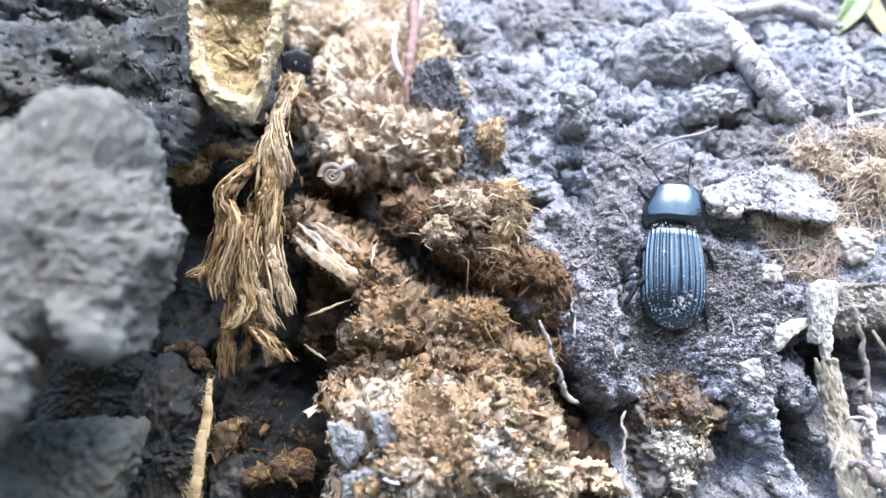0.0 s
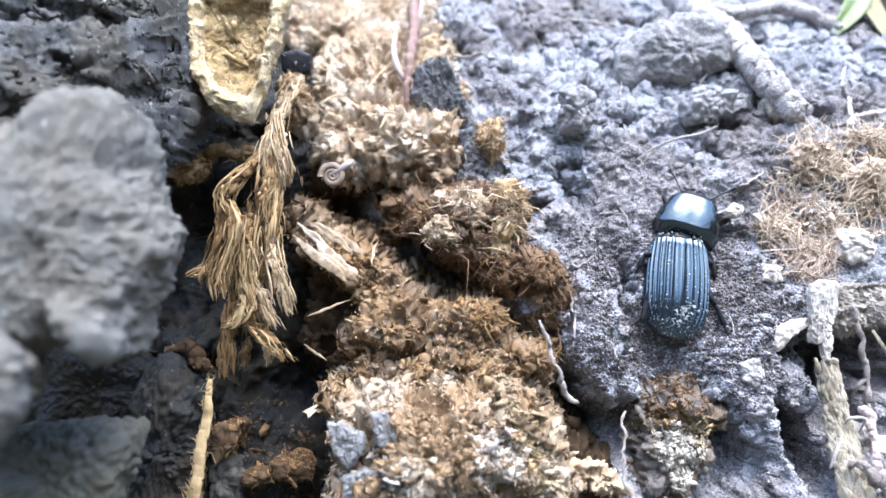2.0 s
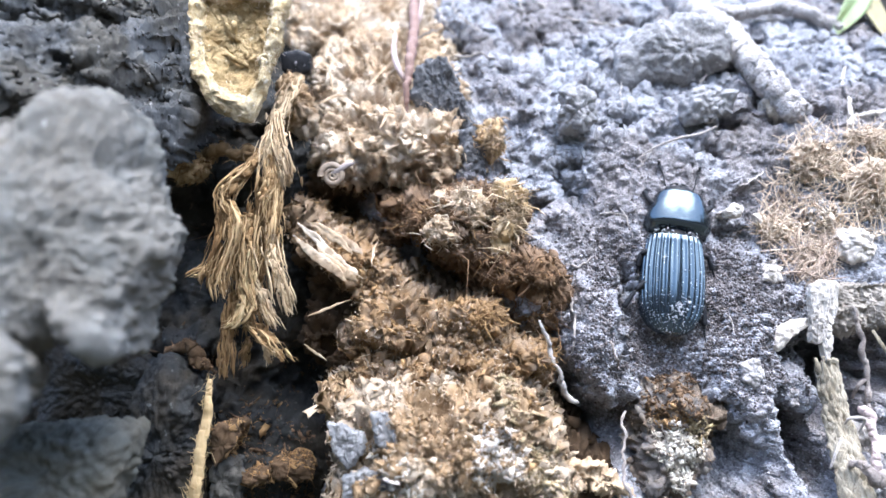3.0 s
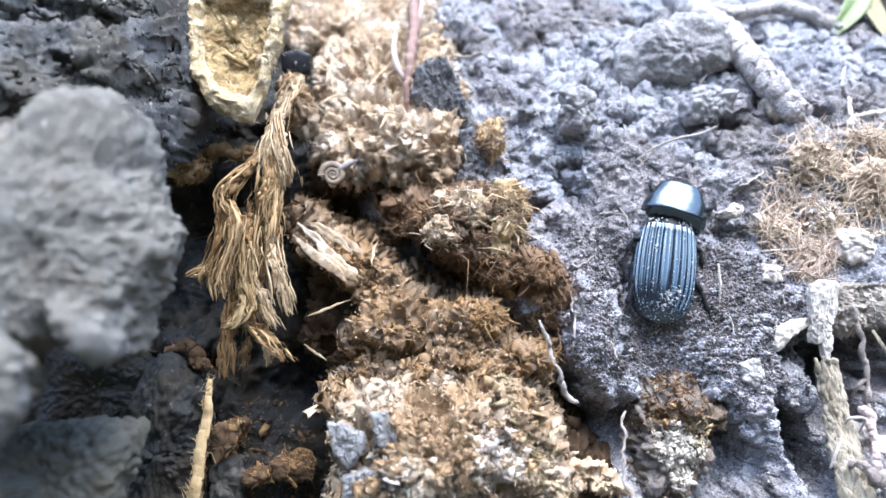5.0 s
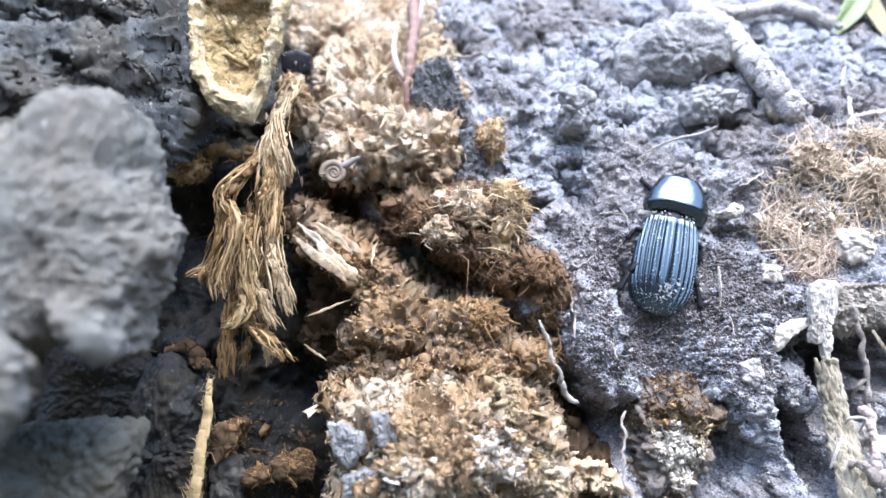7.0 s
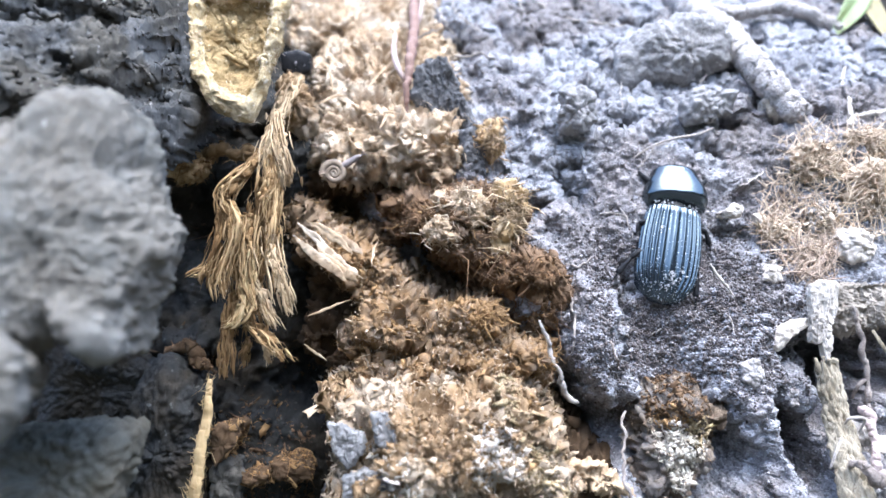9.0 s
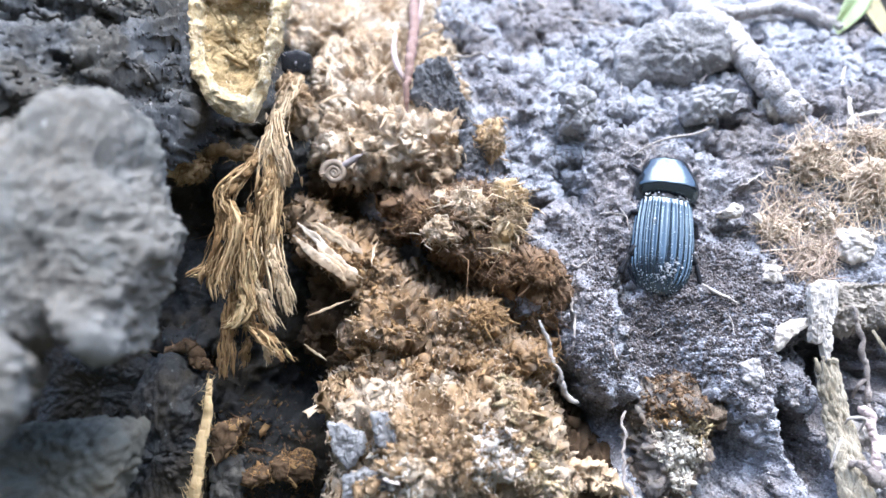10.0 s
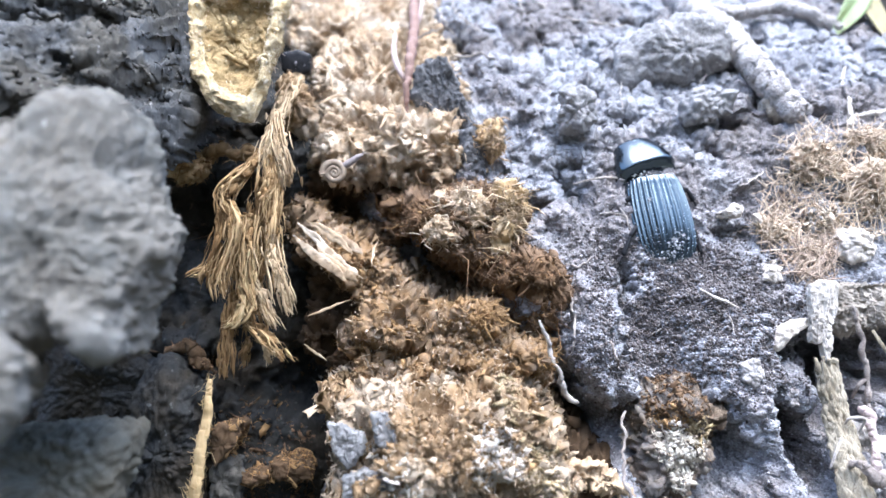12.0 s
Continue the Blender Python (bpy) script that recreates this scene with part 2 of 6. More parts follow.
# the blue of the reflected sky is put into the shells' specular tint
for shell in (M_BLACK, M_SHIELD):
    shell.node_tree.nodes["Principled BSDF"].inputs["Specular Tint"].default_value = (0.76, 0.94, 1.0, 1.0)
M_MATT = material("dull black limb", (0.006, 0.006, 0.007), (0.022, 0.022, 0.024), None, 3, 0.4, 0.4, 0.05)
M_DUST = material("grey dust", (0.30, 0.29, 0.29), (0.62, 0.61, 0.61), None, 2, 0.4, 0.95, 0.08)
M_SHELL = material("snail shell", (0.12, 0.09, 0.065), (0.29, 0.23, 0.17), None, 2, 0.5, 0.6, 0.05, contrast=1.2, specular=0.2)
M_SNAIL = material("grey snail skin", (0.12, 0.10, 0.095), (0.27, 0.235, 0.225), None, 1.5, 0.4, 0.5, 0.05)

# lower end of the colour raised a little, again for lens haze
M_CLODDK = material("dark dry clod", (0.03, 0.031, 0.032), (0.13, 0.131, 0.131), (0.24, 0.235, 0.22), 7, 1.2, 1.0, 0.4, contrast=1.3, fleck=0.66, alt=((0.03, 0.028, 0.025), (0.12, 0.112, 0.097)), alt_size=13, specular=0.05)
# darker copy of the rock: shade from the stones above is in its colour
M_SHADEROCK = material("olive stone coloured for shade", (0.05, 0.05, 0.043), (0.145, 0.142, 0.122), (0.21, 0.185, 0.14), 10, 2.2, 0.95, 0.3, fleck=0.68, alt=((0.06, 0.054, 0.042), (0.15, 0.135, 0.105)), alt_size=16, specular=0.08)
M_CLODPALE = material("pale crusted soil", (0.17, 0.155, 0.145), (0.43, 0.40, 0.38), (0.56, 0.54, 0.52), 5, 0.6, 1.0, 0.3, cells=0.6, specular=0.05)
M_WOODPALE = material("pale rotten wood", (0.24, 0.16, 0.09), (0.56, 0.435, 0.295), (0.68, 0.58, 0.44), 5, 1.1, 0.95, 0.3, contrast=1.0, fleck=0.66, specular=0.06)
M_FIBREPALE = material("bleached fibre", (0.33, 0.24, 0.165), (0.70, 0.59, 0.455), None, 4, 0.8, 0.85, 0.1, random_tint=0.5, specular=0.1)
M_STRAW = material("reddish-tan straw", (0.22, 0.155, 0.115), (0.55, 0.445, 0.35), None, 4, 0.8, 0.85, 0.1, random_tint=0.5, specular=0.1)
M_FIBREDK = material("brown fibre", (0.075, 0.04, 0.016), (0.34, 0.215, 0.10), None, 4, 0.6, 0.85, 0.2, random_tint=0.3, stretch=(1, 1, 0.2), specular=0.12)
M_FIBREYEL = material("yellow fibre", (0.22, 0.14, 0.06), (0.56, 0.43, 0.24), None, 4, 0.5, 0.8, 0.2, random_tint=0.3, stretch=(1, 1, 0.25), specular=0.15)
M_CHIPPALE = material("pale wood chips", (0.32, 0.24, 0.158), (0.60, 0.495, 0.37), None, 6, 1.2, 0.9, 0.08, random_tint=0.35, specular=0.06)
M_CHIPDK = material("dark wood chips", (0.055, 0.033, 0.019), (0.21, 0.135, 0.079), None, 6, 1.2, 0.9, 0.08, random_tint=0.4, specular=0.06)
M_CHIPORANGE = material("orange-brown wood chips", (0.13, 0.072, 0.029), (0.36, 0.228, 0.11), None, 6, 1.2, 0.9, 0.08, random_tint=0.35, specular=0.08)
M_BARKPALE = material("grey bark crust", (0.13, 0.126, 0.124), (0.29, 0.283, 0.28), (0.44, 0.425, 0.41), 4, 0.8, 0.95, 0.3, fleck=0.67, specular=0.08)
M_PALEBARK = material("pale ragged bark", (0.26, 0.225, 0.19), (0.68, 0.63, 0.565), (0.11, 0.095, 0.08), 4, 0.6, 0.95, 0.35, contrast=1.2, stretch=(1, 1, 0.25), fleck=0.68, specular=0.08)
M_STICK = material("dead stick", (0.13, 0.105, 0.07), (0.42, 0.37, 0.285), (0.07, 0.055, 0.04), 4, 0.6, 0.9, 0.35, contrast=1.4, stretch=(1, 1, 0.15), fleck=0.65, specular=0.1)
M_GREYWOOD2 = material("grey-brown wood", (0.13, 0.11, 0.09), (0.36, 0.32, 0.27), None, 4, 0.7, 0.9, 0.25, stretch=(0.3, 1, 1))
M_OLDROOT = material("old pale root", (0.19, 0.17, 0.16), (0.44, 0.415, 0.40), (0.12, 0.105, 0.10), 5, 0.6, 0.9, 0.3, contrast=1.2, fleck=0.67, cells=0.5, specular=0.1)
M_ROOTPINK = material("pinkish root", (0.24, 0.18, 0.165), (0.52, 0.43, 0.40), None, 4, 0.5, 0.8, 0.15, specular=0.15)
M_STEM2 = material("grey-brown rootlet", (0.11, 0.09, 0.078), (0.34, 0.295, 0.265), None, 3, 0.4, 0.85, 0.2, contrast=1.3, specular=0.1)
M_DRYLEAF = material("dry yellow leaf", (0.14, 0.115, 0.05), (0.28, 0.24, 0.12), None, 3, 0.6, 0.6, 0.08, specular=0.2)
M_YELLOW = material("yellowish crust", (0.17, 0.12, 0.06), (0.50, 0.40, 0.245), None, 4, 0.6, 0.9, 0.35, contrast=1.3, cells=0.7, specular=0.08)
M_LINING = material("tan fungus lining", (0.17, 0.11, 0.045), (0.44, 0.335, 0.18), (0.56, 0.475, 0.31), 5, 0.6, 0.9, 0.5, contrast=1.4, fleck=0.65, specular=0.06)
M_WOODUP = material("pale brown rotten wood", (0.20, 0.135, 0.08), (0.55, 0.425, 0.29), None, 6, 1.2, 0.95, 0.3, contrast=1.1, alt=((0.30, 0.235, 0.17), (0.68, 0.585, 0.465)), alt_size=12, specular=0.06)
M_POCKET = material("rotten pocket", (0.07, 0.05, 0.036), (0.26, 0.20, 0.145), (0.42, 0.34, 0.24), 6, 1.0, 0.95, 0.3, contrast=1.1, fleck=0.66, alt=((0.08, 0.07, 0.062), (0.24, 0.215, 0.195)), alt_size=9, specular=0.06)
M_CLUMP = material("bleached rotten clump", (0.25, 0.178, 0.118), (0.58, 0.465, 0.35), None, 5, 0.9, 0.95, 0.3, contrast=1.0, specular=0.06)
M_CREAM = material("cream mould", (0.40, 0.34, 0.26), (0.68, 0.63, 0.55), None, 3, 0.9, 0.9, 0.2, contrast=1.1, specular=0.1)
M_FIBRELT = material("light wood fibre", (0.22, 0.14, 0.075), (0.62, 0.485, 0.31), None, 4, 0.5, 0.85, 0.2, random_tint=0.35, stretch=(1, 1, 0.25), specular=0.1)
M_GROUND = material("damp brown earth", (0.035, 0.032, 0.028), (0.13, 0.122, 0.11), (0.20, 0.19, 0.175), 40, 3.0, 1.0, 0.8, contrast=1.2, alt=((0.03, 0.034, 0.022), (0.10, 0.105, 0.072)), alt_size=300, specular=0.05)
M_FAR = material("unseen slope", (0.018, 0.024, 0.012), (0.06, 0.07, 0.035), None, 260, 40, 0.95, 0.0)


# ---- mesh tools ----
def part(name, verts, faces, mat, parent=None, label="", smooth_faces=True):
    """Links one mesh, given in mm, as an object, under a thing where one is given."""
    me = bpy.data.meshes.new(name)
    verts = np.asarray(verts, dtype=np.float64) * MM
    if isinstance(faces, np.ndarray):
        k = faces.shape[1]
        me.vertices.add(len(verts))
        me.vertices.foreach_set("co", verts.ravel())
        me.loops.add(faces.size)
        me.loops.foreach_set("vertex_index", faces.ravel().astype(np.int32))
        me.polygons.add(len(faces))
        me.polygons.foreach_set("loop_start", np.arange(0, faces.size, k, dtype=np.int32))
        me.update(calc_edges=True)
    else:
        me.from_pydata([tuple(v) for v in verts], [], faces)
    if smooth_faces:
        me.polygons.foreach_set("use_smooth", np.ones(len(me.polygons), bool))
    me.materials.append(mat)
    me.validate()
    ob = new(name, me)
    if parent:
        ob.parent = parent
    if label:
        tagged(ob, label)
    return ob


def grid_faces(nx, nz, keep=None):
    """Quads of a grid whose rows run along x, facing -y."""
    a = (np.arange(nz - 1)[:, None] * nx + np.arange(nx - 1)[None, :]).ravel()
    f = np.stack([a, a + 1, a + nx + 1, a + nx], axis=1)
    if keep is not None:
        f = f[keep.ravel()[f].all(axis=1)]
    return f


def pruned(v, f):
    used = np.unique(f)
    index = np.full(len(v), -1)
    index[used] = np.arange(len(used))
    return v[used], index[f]


def relief(name, outline, height, mat, skin=None, res=0.35, edge=4.0, rise=6.0, skirt=12.0, slack=2.5, warp=1.5, warp_size=6.0, seed=1, lumps=1.0, parent=None, label=""):
    """A lump that stands out of the bank: its outline in (x, z), its back set into what is behind it.
    height(x, z) is the depth of its face without the rounding of its edges; skin roughens it along its normals."""
    pts = np.array(outline)
    x = np.arange(pts[:, 0].min() - 4 - warp, pts[:, 0].max() + 4 + warp, res)
    z = np.arange(pts[:, 1].min() - 4 - warp, pts[:, 1].max() + 4 + warp, res)
    x, z = np.meshgrid(x, z)
    sd = inside(x + warp * fbm(x, z, warp_size, 4, seed + 40, 0.6), z + warp * fbm(x, z, warp_size, 4, seed + 60, 0.6), outline)
    y = height(x, z) - rise * (1 - np.exp(-np.maximum(sd, 0) / edge)) + rise + skirt * np.maximum(0, -sd / slack) ** 1.3
    n = grid_normals(x, y, z)
    keep = sd > -slack
    v = np.stack([x, y, z], axis=-1)
    flat, fn, k = v.reshape(-1, 3), n.reshape(-1, 3), keep.ravel()
    if skin:
        flat[k] += fn[k] * skin(flat[k], seed=seed + 100, lumps=lumps)[:, None]
    v, f = pruned(flat, grid_faces(x.shape[1], x.shape[0], keep))
    return part(name, v, f, mat, parent, label)


def lump(name, outline, y, front, back, mat, skin=None, rings=60, around=120, tilt=(0.0, 0.0), square=0.8, seed=1, lumps=1.0, scale=1.0, parent=None, label="", lean_out=0.0):
    """A closed rounded body whose outline in (x, z) is seen from its middle all round; front and back: how far it swells."""
    pts = np.array(outline)
    c = pts.mean(axis=0)
    y = y + (slope(c[1]) - LEAN * c[1] if c[0] > 30 else 0)
    th = np.linspace(0, 2 * np.pi, around, endpoint=False)
    dx, dz = np.cos(th), np.sin(th)
    reach = np.zeros(around)
    for k in range(len(pts)):
        a, b = pts[k] - c, pts[(k + 1) % len(pts)] - c
        e = b - a
        den = dx * e[1] - dz * e[0]
        den = np.where(np.abs(den) < 1e-9, 1e-9, den)
        r, s = (a[0] * e[1] - a[1] * e[0]) / den, (a[0] * dz - a[1] * dx) / den
        reach = np.where((r > 0) & (s >= -1e-6) & (s <= 1 + 1e-6), np.maximum(reach, r), reach)
    reach = (np.roll(reach, 1) + 2 * reach + np.roll(reach, -1)) / 4
    tip = np.geomspace(1e-7, 0.02, 1200)
    fine = np.concatenate([tip[:-1], np.linspace(0.02, np.pi - 0.02, 4000), np.pi - tip[::-1][1:]])
    pr, pd = np.sin(fine) ** np.where(np.cos(fine) > 0, square, max(square, 0.13 * back)) * reach.mean(), np.where(np.cos(fine) > 0, -front, back) * np.abs(np.cos(fine)) ** square
    run = np.concatenate([[0], np.cumsum(np.hypot(np.diff(pr), np.diff(pd)))])
    ph = np.interp(np.linspace(0, run[-1], rings), run, fine)
    r = np.sin(ph)[:, None] ** np.where(np.cos(ph) > 0, square, max(square, 0.13 * back))[:, None] * reach[None, :]
    dep = np.where(np.cos(ph) > 0, -front, back) * np.abs(np.cos(ph)) ** square
    sweep = lean_out * np.maximum(dep, 0)[:, None] / 110
    x, z = c[0] * (1 + sweep) + r * dx, c[1] * (1 + sweep) + r * dz
    yy = y + dep[:, None] + tilt[0] * (x - c[0]) + tilt[1] * (z - c[1])
    p = np.stack([x, yy, z], axis=-1)
    wrap = np.concatenate([p[:, -1:], p, p[:, :1]], axis=1)
    n = np.cross(np.gradient(p, axis=0), np.gradient(wrap, axis=1)[:, 1:-1])
    n /= np.linalg.norm(n, axis=-1, keepdims=True) + 1e-9
    if (n[rings // 4, :, 1].mean()) > 0:
        n = -n
    v, n = p.reshape(-1, 3), n.reshape(-1, 3)
    if skin:
        v = v + scale * n * skin(v, seed=seed + 100, lumps=lumps)[:, None]
    v = np.vstack([v, [v[:around].mean(axis=0)], [v[-around:].mean(axis=0)]])
    f = []
    for j in range(rings - 1):
        for i in range(around):
            m = (i + 1) % around
            f.append((j * around + i, (j + 1) * around + i, (j + 1) * around + m, j * around + m))
    for i in range(around):
        m = (i + 1) % around
        f.append((rings * around, i, m))
        f.append((rings * around + 1, (rings - 1) * around + m, (rings - 1) * around + i))
    a, b, d = (np.array(v[q]) for q in f[(rings // 5) * around][:3])
    if np.cross(b - a, d - a)[1] > 0:
        f = [q[::-1] for q in f]
    return part(name, v, f, mat, parent, label)


def curve_points(points, steps):
    """A smooth line through the points."""
    p = np.array(points, float)
    p = np.vstack([2 * p[0] - p[1], p, 2 * p[-1] - p[-2]])
    out = []
    for k in range(1, len(p) - 2):
        for s in range(steps):
            t = s / steps
            a, b, c, d = p[k - 1], p[k], p[k + 1], p[k + 2]
            out.append(0.5 * (2 * b + (c - a) * t + (2 * a - 5 * b + 4 * c - d) * t * t + (3 * b - a - 3 * c + d) * t ** 3))
    out.append(p[-2])
    return np.array(out)


def tube_mesh(points, radii, sides=7, steps=6, knots=0.0, seed=0, flat=1.0, rough=0.0, kink=0.0):
    """A tapering round limb along the points; radii at its two ends or at every point."""
    rng = np.random.RandomState(seed)
    c = curve_points(points, steps)
    n = len(c)
    if kink:
        c = c + kink * np.stack([fbm3(c + 7.7 * seed, 1.6, 3, a) for a in (1, 2, 3)], axis=1)
    r = np.interp(np.linspace(0, 1, n), np.linspace(0, 1, len(radii)), radii)
    r = r * (1 + knots * rng.uniform(-1, 1, n))
    tan = np.gradient(c, axis=0)
    tan /= np.linalg.norm(tan, axis=1, keepdims=True) + 1e-9
    side = np.cross(tan, (0.13, 1.0, 0.07))
    side /= np.linalg.norm(side, axis=1, keepdims=True) + 1e-9
    up = np.cross(side, tan)
    a = np.linspace(0, 2 * np.pi, sides, endpoint=False)
    wob = 1 + rough * rng.uniform(-1, 1, (n, sides))
    v = c[:, None, :] + r[:, None, None] * wob[..., None] * (np.cos(a)[None, :, None] * side[:, None, :] + flat * np.sin(a)[None, :, None] * up[:, None, :])
    v = np.vstack([v.reshape(-1, 3), c[0] - tan[0] * r[0] * 0.5, c[-1] + tan[-1] * r[-1] * 0.5])
    f = []
    for i in range(n - 1):
        for k in range(sides):
            m = (k + 1) % sides
            f.append((i * sides + k, i * sides + m, (i + 1) * sides + m, (i + 1) * sides + k))
    for k in range(sides):
        f.append((n * sides, (k + 1) % sides, k))
        f.append((n * sides + 1, (n - 1) * sides + k, (n - 1) * sides + (k + 1) % sides))
    return v, f


def joined(pieces):
    v, f, base = [], [], 0
    for pv, pf in pieces:
        v.append(pv)
        f += [tuple(i + base for i in q) for q in pf]
        base += len(pv)
    return np.vstack(v), f


def limb(name, points, radii, mat, parent=None, label="", worn=0.0, **kw):
    """A root, stem or twig; worn: how deep its surface is creased and pitted, in mm."""
    v, f = tube_mesh(points, radii, **kw)
    if worn:
        c = tube_mesh(points, [0.01, 0.01], **{**kw, "rough": 0.0, "knots": 0.0})[0]
        n = (v - c) / (np.linalg.norm(v - c, axis=1, keepdims=True) + 1e-9)
        v = v + n * worn * (0.8 * fbm3(v, 3.0, 4, 5, 0.6) - np.abs(fbm3(v * 0.7, 1.2, 3, 8)))[:, None]
    return part(name, v, f, mat, parent, label)


ICO_V, ICO_F = None, None


def ball():
    global ICO_V, ICO_F
    if ICO_V is None:
        bm = bmesh.new()
        for co in ((1, 0, 0), (-1, 0, 0), (0, 1, 0), (0, -1, 0), (0, 0, 1), (0, 0, -1)):
            bm.verts.new(co)
        bmesh.ops.convex_hull(bm, input=bm.verts)
        bm.verts.index_update()
        ICO_V = np.array([v.co[:] for v in bm.verts])
        ICO_F = np.array([[v.index for v in f.verts] for f in bm.faces])
        bm.free()
    return ICO_V, ICO_F


def scattered(name, mat, spots, sizes, seed, long=1.0, flat=1.0, label="", category="", hang=0.3):
    """Many loose lumps or slivers as one heap: spots (n, 3), sizes (n), each turned at random."""
    rng = np.random.RandomState(seed)
    if long > 1.5:
        bv = np.array([(-1, -1, -1), (1, -1, -1), (1.2, 1, -0.8), (-0.8, 1, -1), (-0.7, -0.6, 1), (0.3, -0.9, 1.15), (0.5, 0.6, 0.9), (-0.5, 0.7, 1.1), (0.15, 0.1, 1.5)]) * 1.0
        bf = np.array([(0, 2, 1), (0, 3, 2), (0, 1, 5), (0, 5, 4), (1, 2, 6), (1, 6, 5), (2, 3, 7), (2, 7, 6), (3, 0, 4), (3, 4, 7), (4, 5, 8), (5, 6, 8), (6, 7, 8), (7, 4, 8)])
    else:
        bv, bf = ball()
    n = len(spots)
    q = rng.normal(size=(n, 4))
    q /= np.linalg.norm(q, axis=1, keepdims=True)
    w, a, b, c = q.T
    rot = np.stack([1 - 2 * (b * b + c * c), 2 * (a * b - c * w), 2 * (a * c + b * w), 2 * (a * b + c * w), 1 - 2 * (a * a + c * c), 2 * (b * c - a * w),
                    2 * (a * c - b * w), 2 * (b * c + a * w), 1 - 2 * (a * a + b * b)], axis=1).reshape(n, 3, 3)
    ln = long * rng.uniform(0.5, 1.5, n) if long > 1.5 else np.ones(n)
    shape = bv[None] * rng.uniform(0.6, 1.4, (n, len(bv), 1))
    shape = shape * np.stack([np.ones(n), flat * np.ones(n), ln], axis=1)[:, None, :]
    v = np.einsum("nij,nkj->nki", rot, shape) * sizes[:, None, None] + spots[:, None, :]
    f = bf[None] + (np.arange(n) * len(bv))[:, None, None]
    return tagged(part(name, v.reshape(-1, 3), f.reshape(-1, 3), mat, smooth_faces=False), label, category, kind="stuff")


# ---- the bank: one sheet of crumbly soil, leaning back from the foot ----
LEAN = 0.42


def slope(z):
    """Depth of the bank's plane: it lies back more and more towards the top."""
    return LEAN * z + 0.0075 * np.maximum(z - 8, 0) ** 2


PITS = []


def pit(cx, cz, rx, rz, depth, turn=0.0):
    PITS.append((cx, cz, rx, rz, depth, turn))


# hollows and gullies (positive) and swellings (negative)
pit(7.7, 38.1, 4, 7, 4, -12)
pit(14.6, 20.0, 3, 5, 3.5, 20)
pit(18.8, 8.3, 4, 3, 5, 20)
pit(27.4, 13.0, 2.8, 3.2, 8)
pit(33.8, 35.1, 2.6, 2.6, 10)
pit(41.6, 28.8, 3.2, 2, 9)
pit(64.5, 29.2, 3.2, 2.2, 9)
pit(71.1, 32.8, 2, 2.6, 8)
pit(45.1, 39.2, 4, 1.6, 7, -5)
pit(24.7, 53.4, 6, 3, 6, 30)
pit(25.5, 16.7, 5, 2, 5, 30)
pit(61.3, 42.5, 3, 2, 6, 40)
pit(84.1, 29.9, 3, 2.8, 12)
pit(52.7, 59.9, 4.5, 2.8, 11)
pit(79.2, 53.0, 5, 2.6, 12)
pit(56.6, 21.3, 2.6, 1.8, 7)
pit(29.7, -15.2, 5, 15, -3.5)
pit(43.1, -21.7, 9, 8, 4)
pit(35.4, -8.9, 2, 7, 6, 8)
pit(33.6, -21.5, 2, 8, 5, -4)
pit(59.1, 2.4, 6, 2.4, 3, -15)
pit(43.4, -34.0, 8, 9, 8)
pit(50.9, -34.0, 4.5, 2.5, 7, -15)
pit(51.7, -39.6, 8, 8, 18, 15)
pit(41.7, -44.1, 7, 4, 9)
pit(37.3, -36.0, 4, 6, 12)
pit(63.6, -37.0, 7, 12, -3, 30)
pit(68.3, -38.7, 4, 9.5, 22, 26)
pit(68.2, -19.6, 4.2, 3, 13, 25)
pit(65.8, -31.9, 2.6, 4, 12, 10)
pit(79.9, -22.9, 7.5, 7, 30)
pit(77.4, -31.8, 6, 6, 24)
pit(24.6, -31.8, 5, 9, 26, 20)
pit(21.1, -17.6, 4, 4, 8)
pit(28.0, -40.7, 6, 7, 22)
pit(4.3, 50.9, 5, 7, 11)
pit(31.6, -34.0, 4, 5, 9)
pit(54.2, 46.9, 9, 5, -3)
pit(86.5, 16.6, 9, 7, -2)
pit(27.6, 28.2, 4, 3, -2.5)
pit(103.4, 50.0, 3, 3, 5)


def bank_form(x, z):
    """Depth of the bank without its crumbs."""
    y = slope(z) + 14 * smooth(13 - 0.45 * np.minimum(z, 24), 5 - 0.45 * np.minimum(z, 24), x) + 20 * smooth(-14, -30, x)
    for cx, cz, rx, rz, depth, turn in PITS:
        y = y + depth * hump(x, z, cx, cz, rx, rz, turn)
    return y


STEP = 0.25
gx, gz = np.meshgrid(np.arange(-50, 113, STEP), np.arange(-62, 74, STEP))
gy = bank_form(gx + 1.4 * fbm(gx, gz, 4, 3, 91), gz + 1.4 * fbm(gx, gz, 4, 3, 92)) + 1.2 * fbm(gx, gz, 14, 2, 93)
upper = smooth(12, 34, gz + 0.12 * (gx - 40))
bank_n = grid_normals(gx, gy, gz).reshape(-1, 3)
verts = np.stack([gx, gy, gz], axis=-1).reshape(-1, 3)
calm = (1 - 0.3 * hump(gx, gz, 45.5, 2.0, 8, 22)).ravel()
verts = verts + bank_n * (calm * soil_skin(verts, lumps=(0.42 + 0.58 * smooth(-4, 18, gz)).ravel()) + 2.2 * upper.ravel() * (0.6 - np.abs(fbm3(verts, 10, 3, 14))))[:, None]
bank_soil = tagged(part("bank", verts, grid_faces(gx.shape[1], gx.shape[0]), M_SOIL), "crumbly grey soil of a steep bank", "soil", kind="structure")
gy = verts[:, 1].reshape(gx.shape)


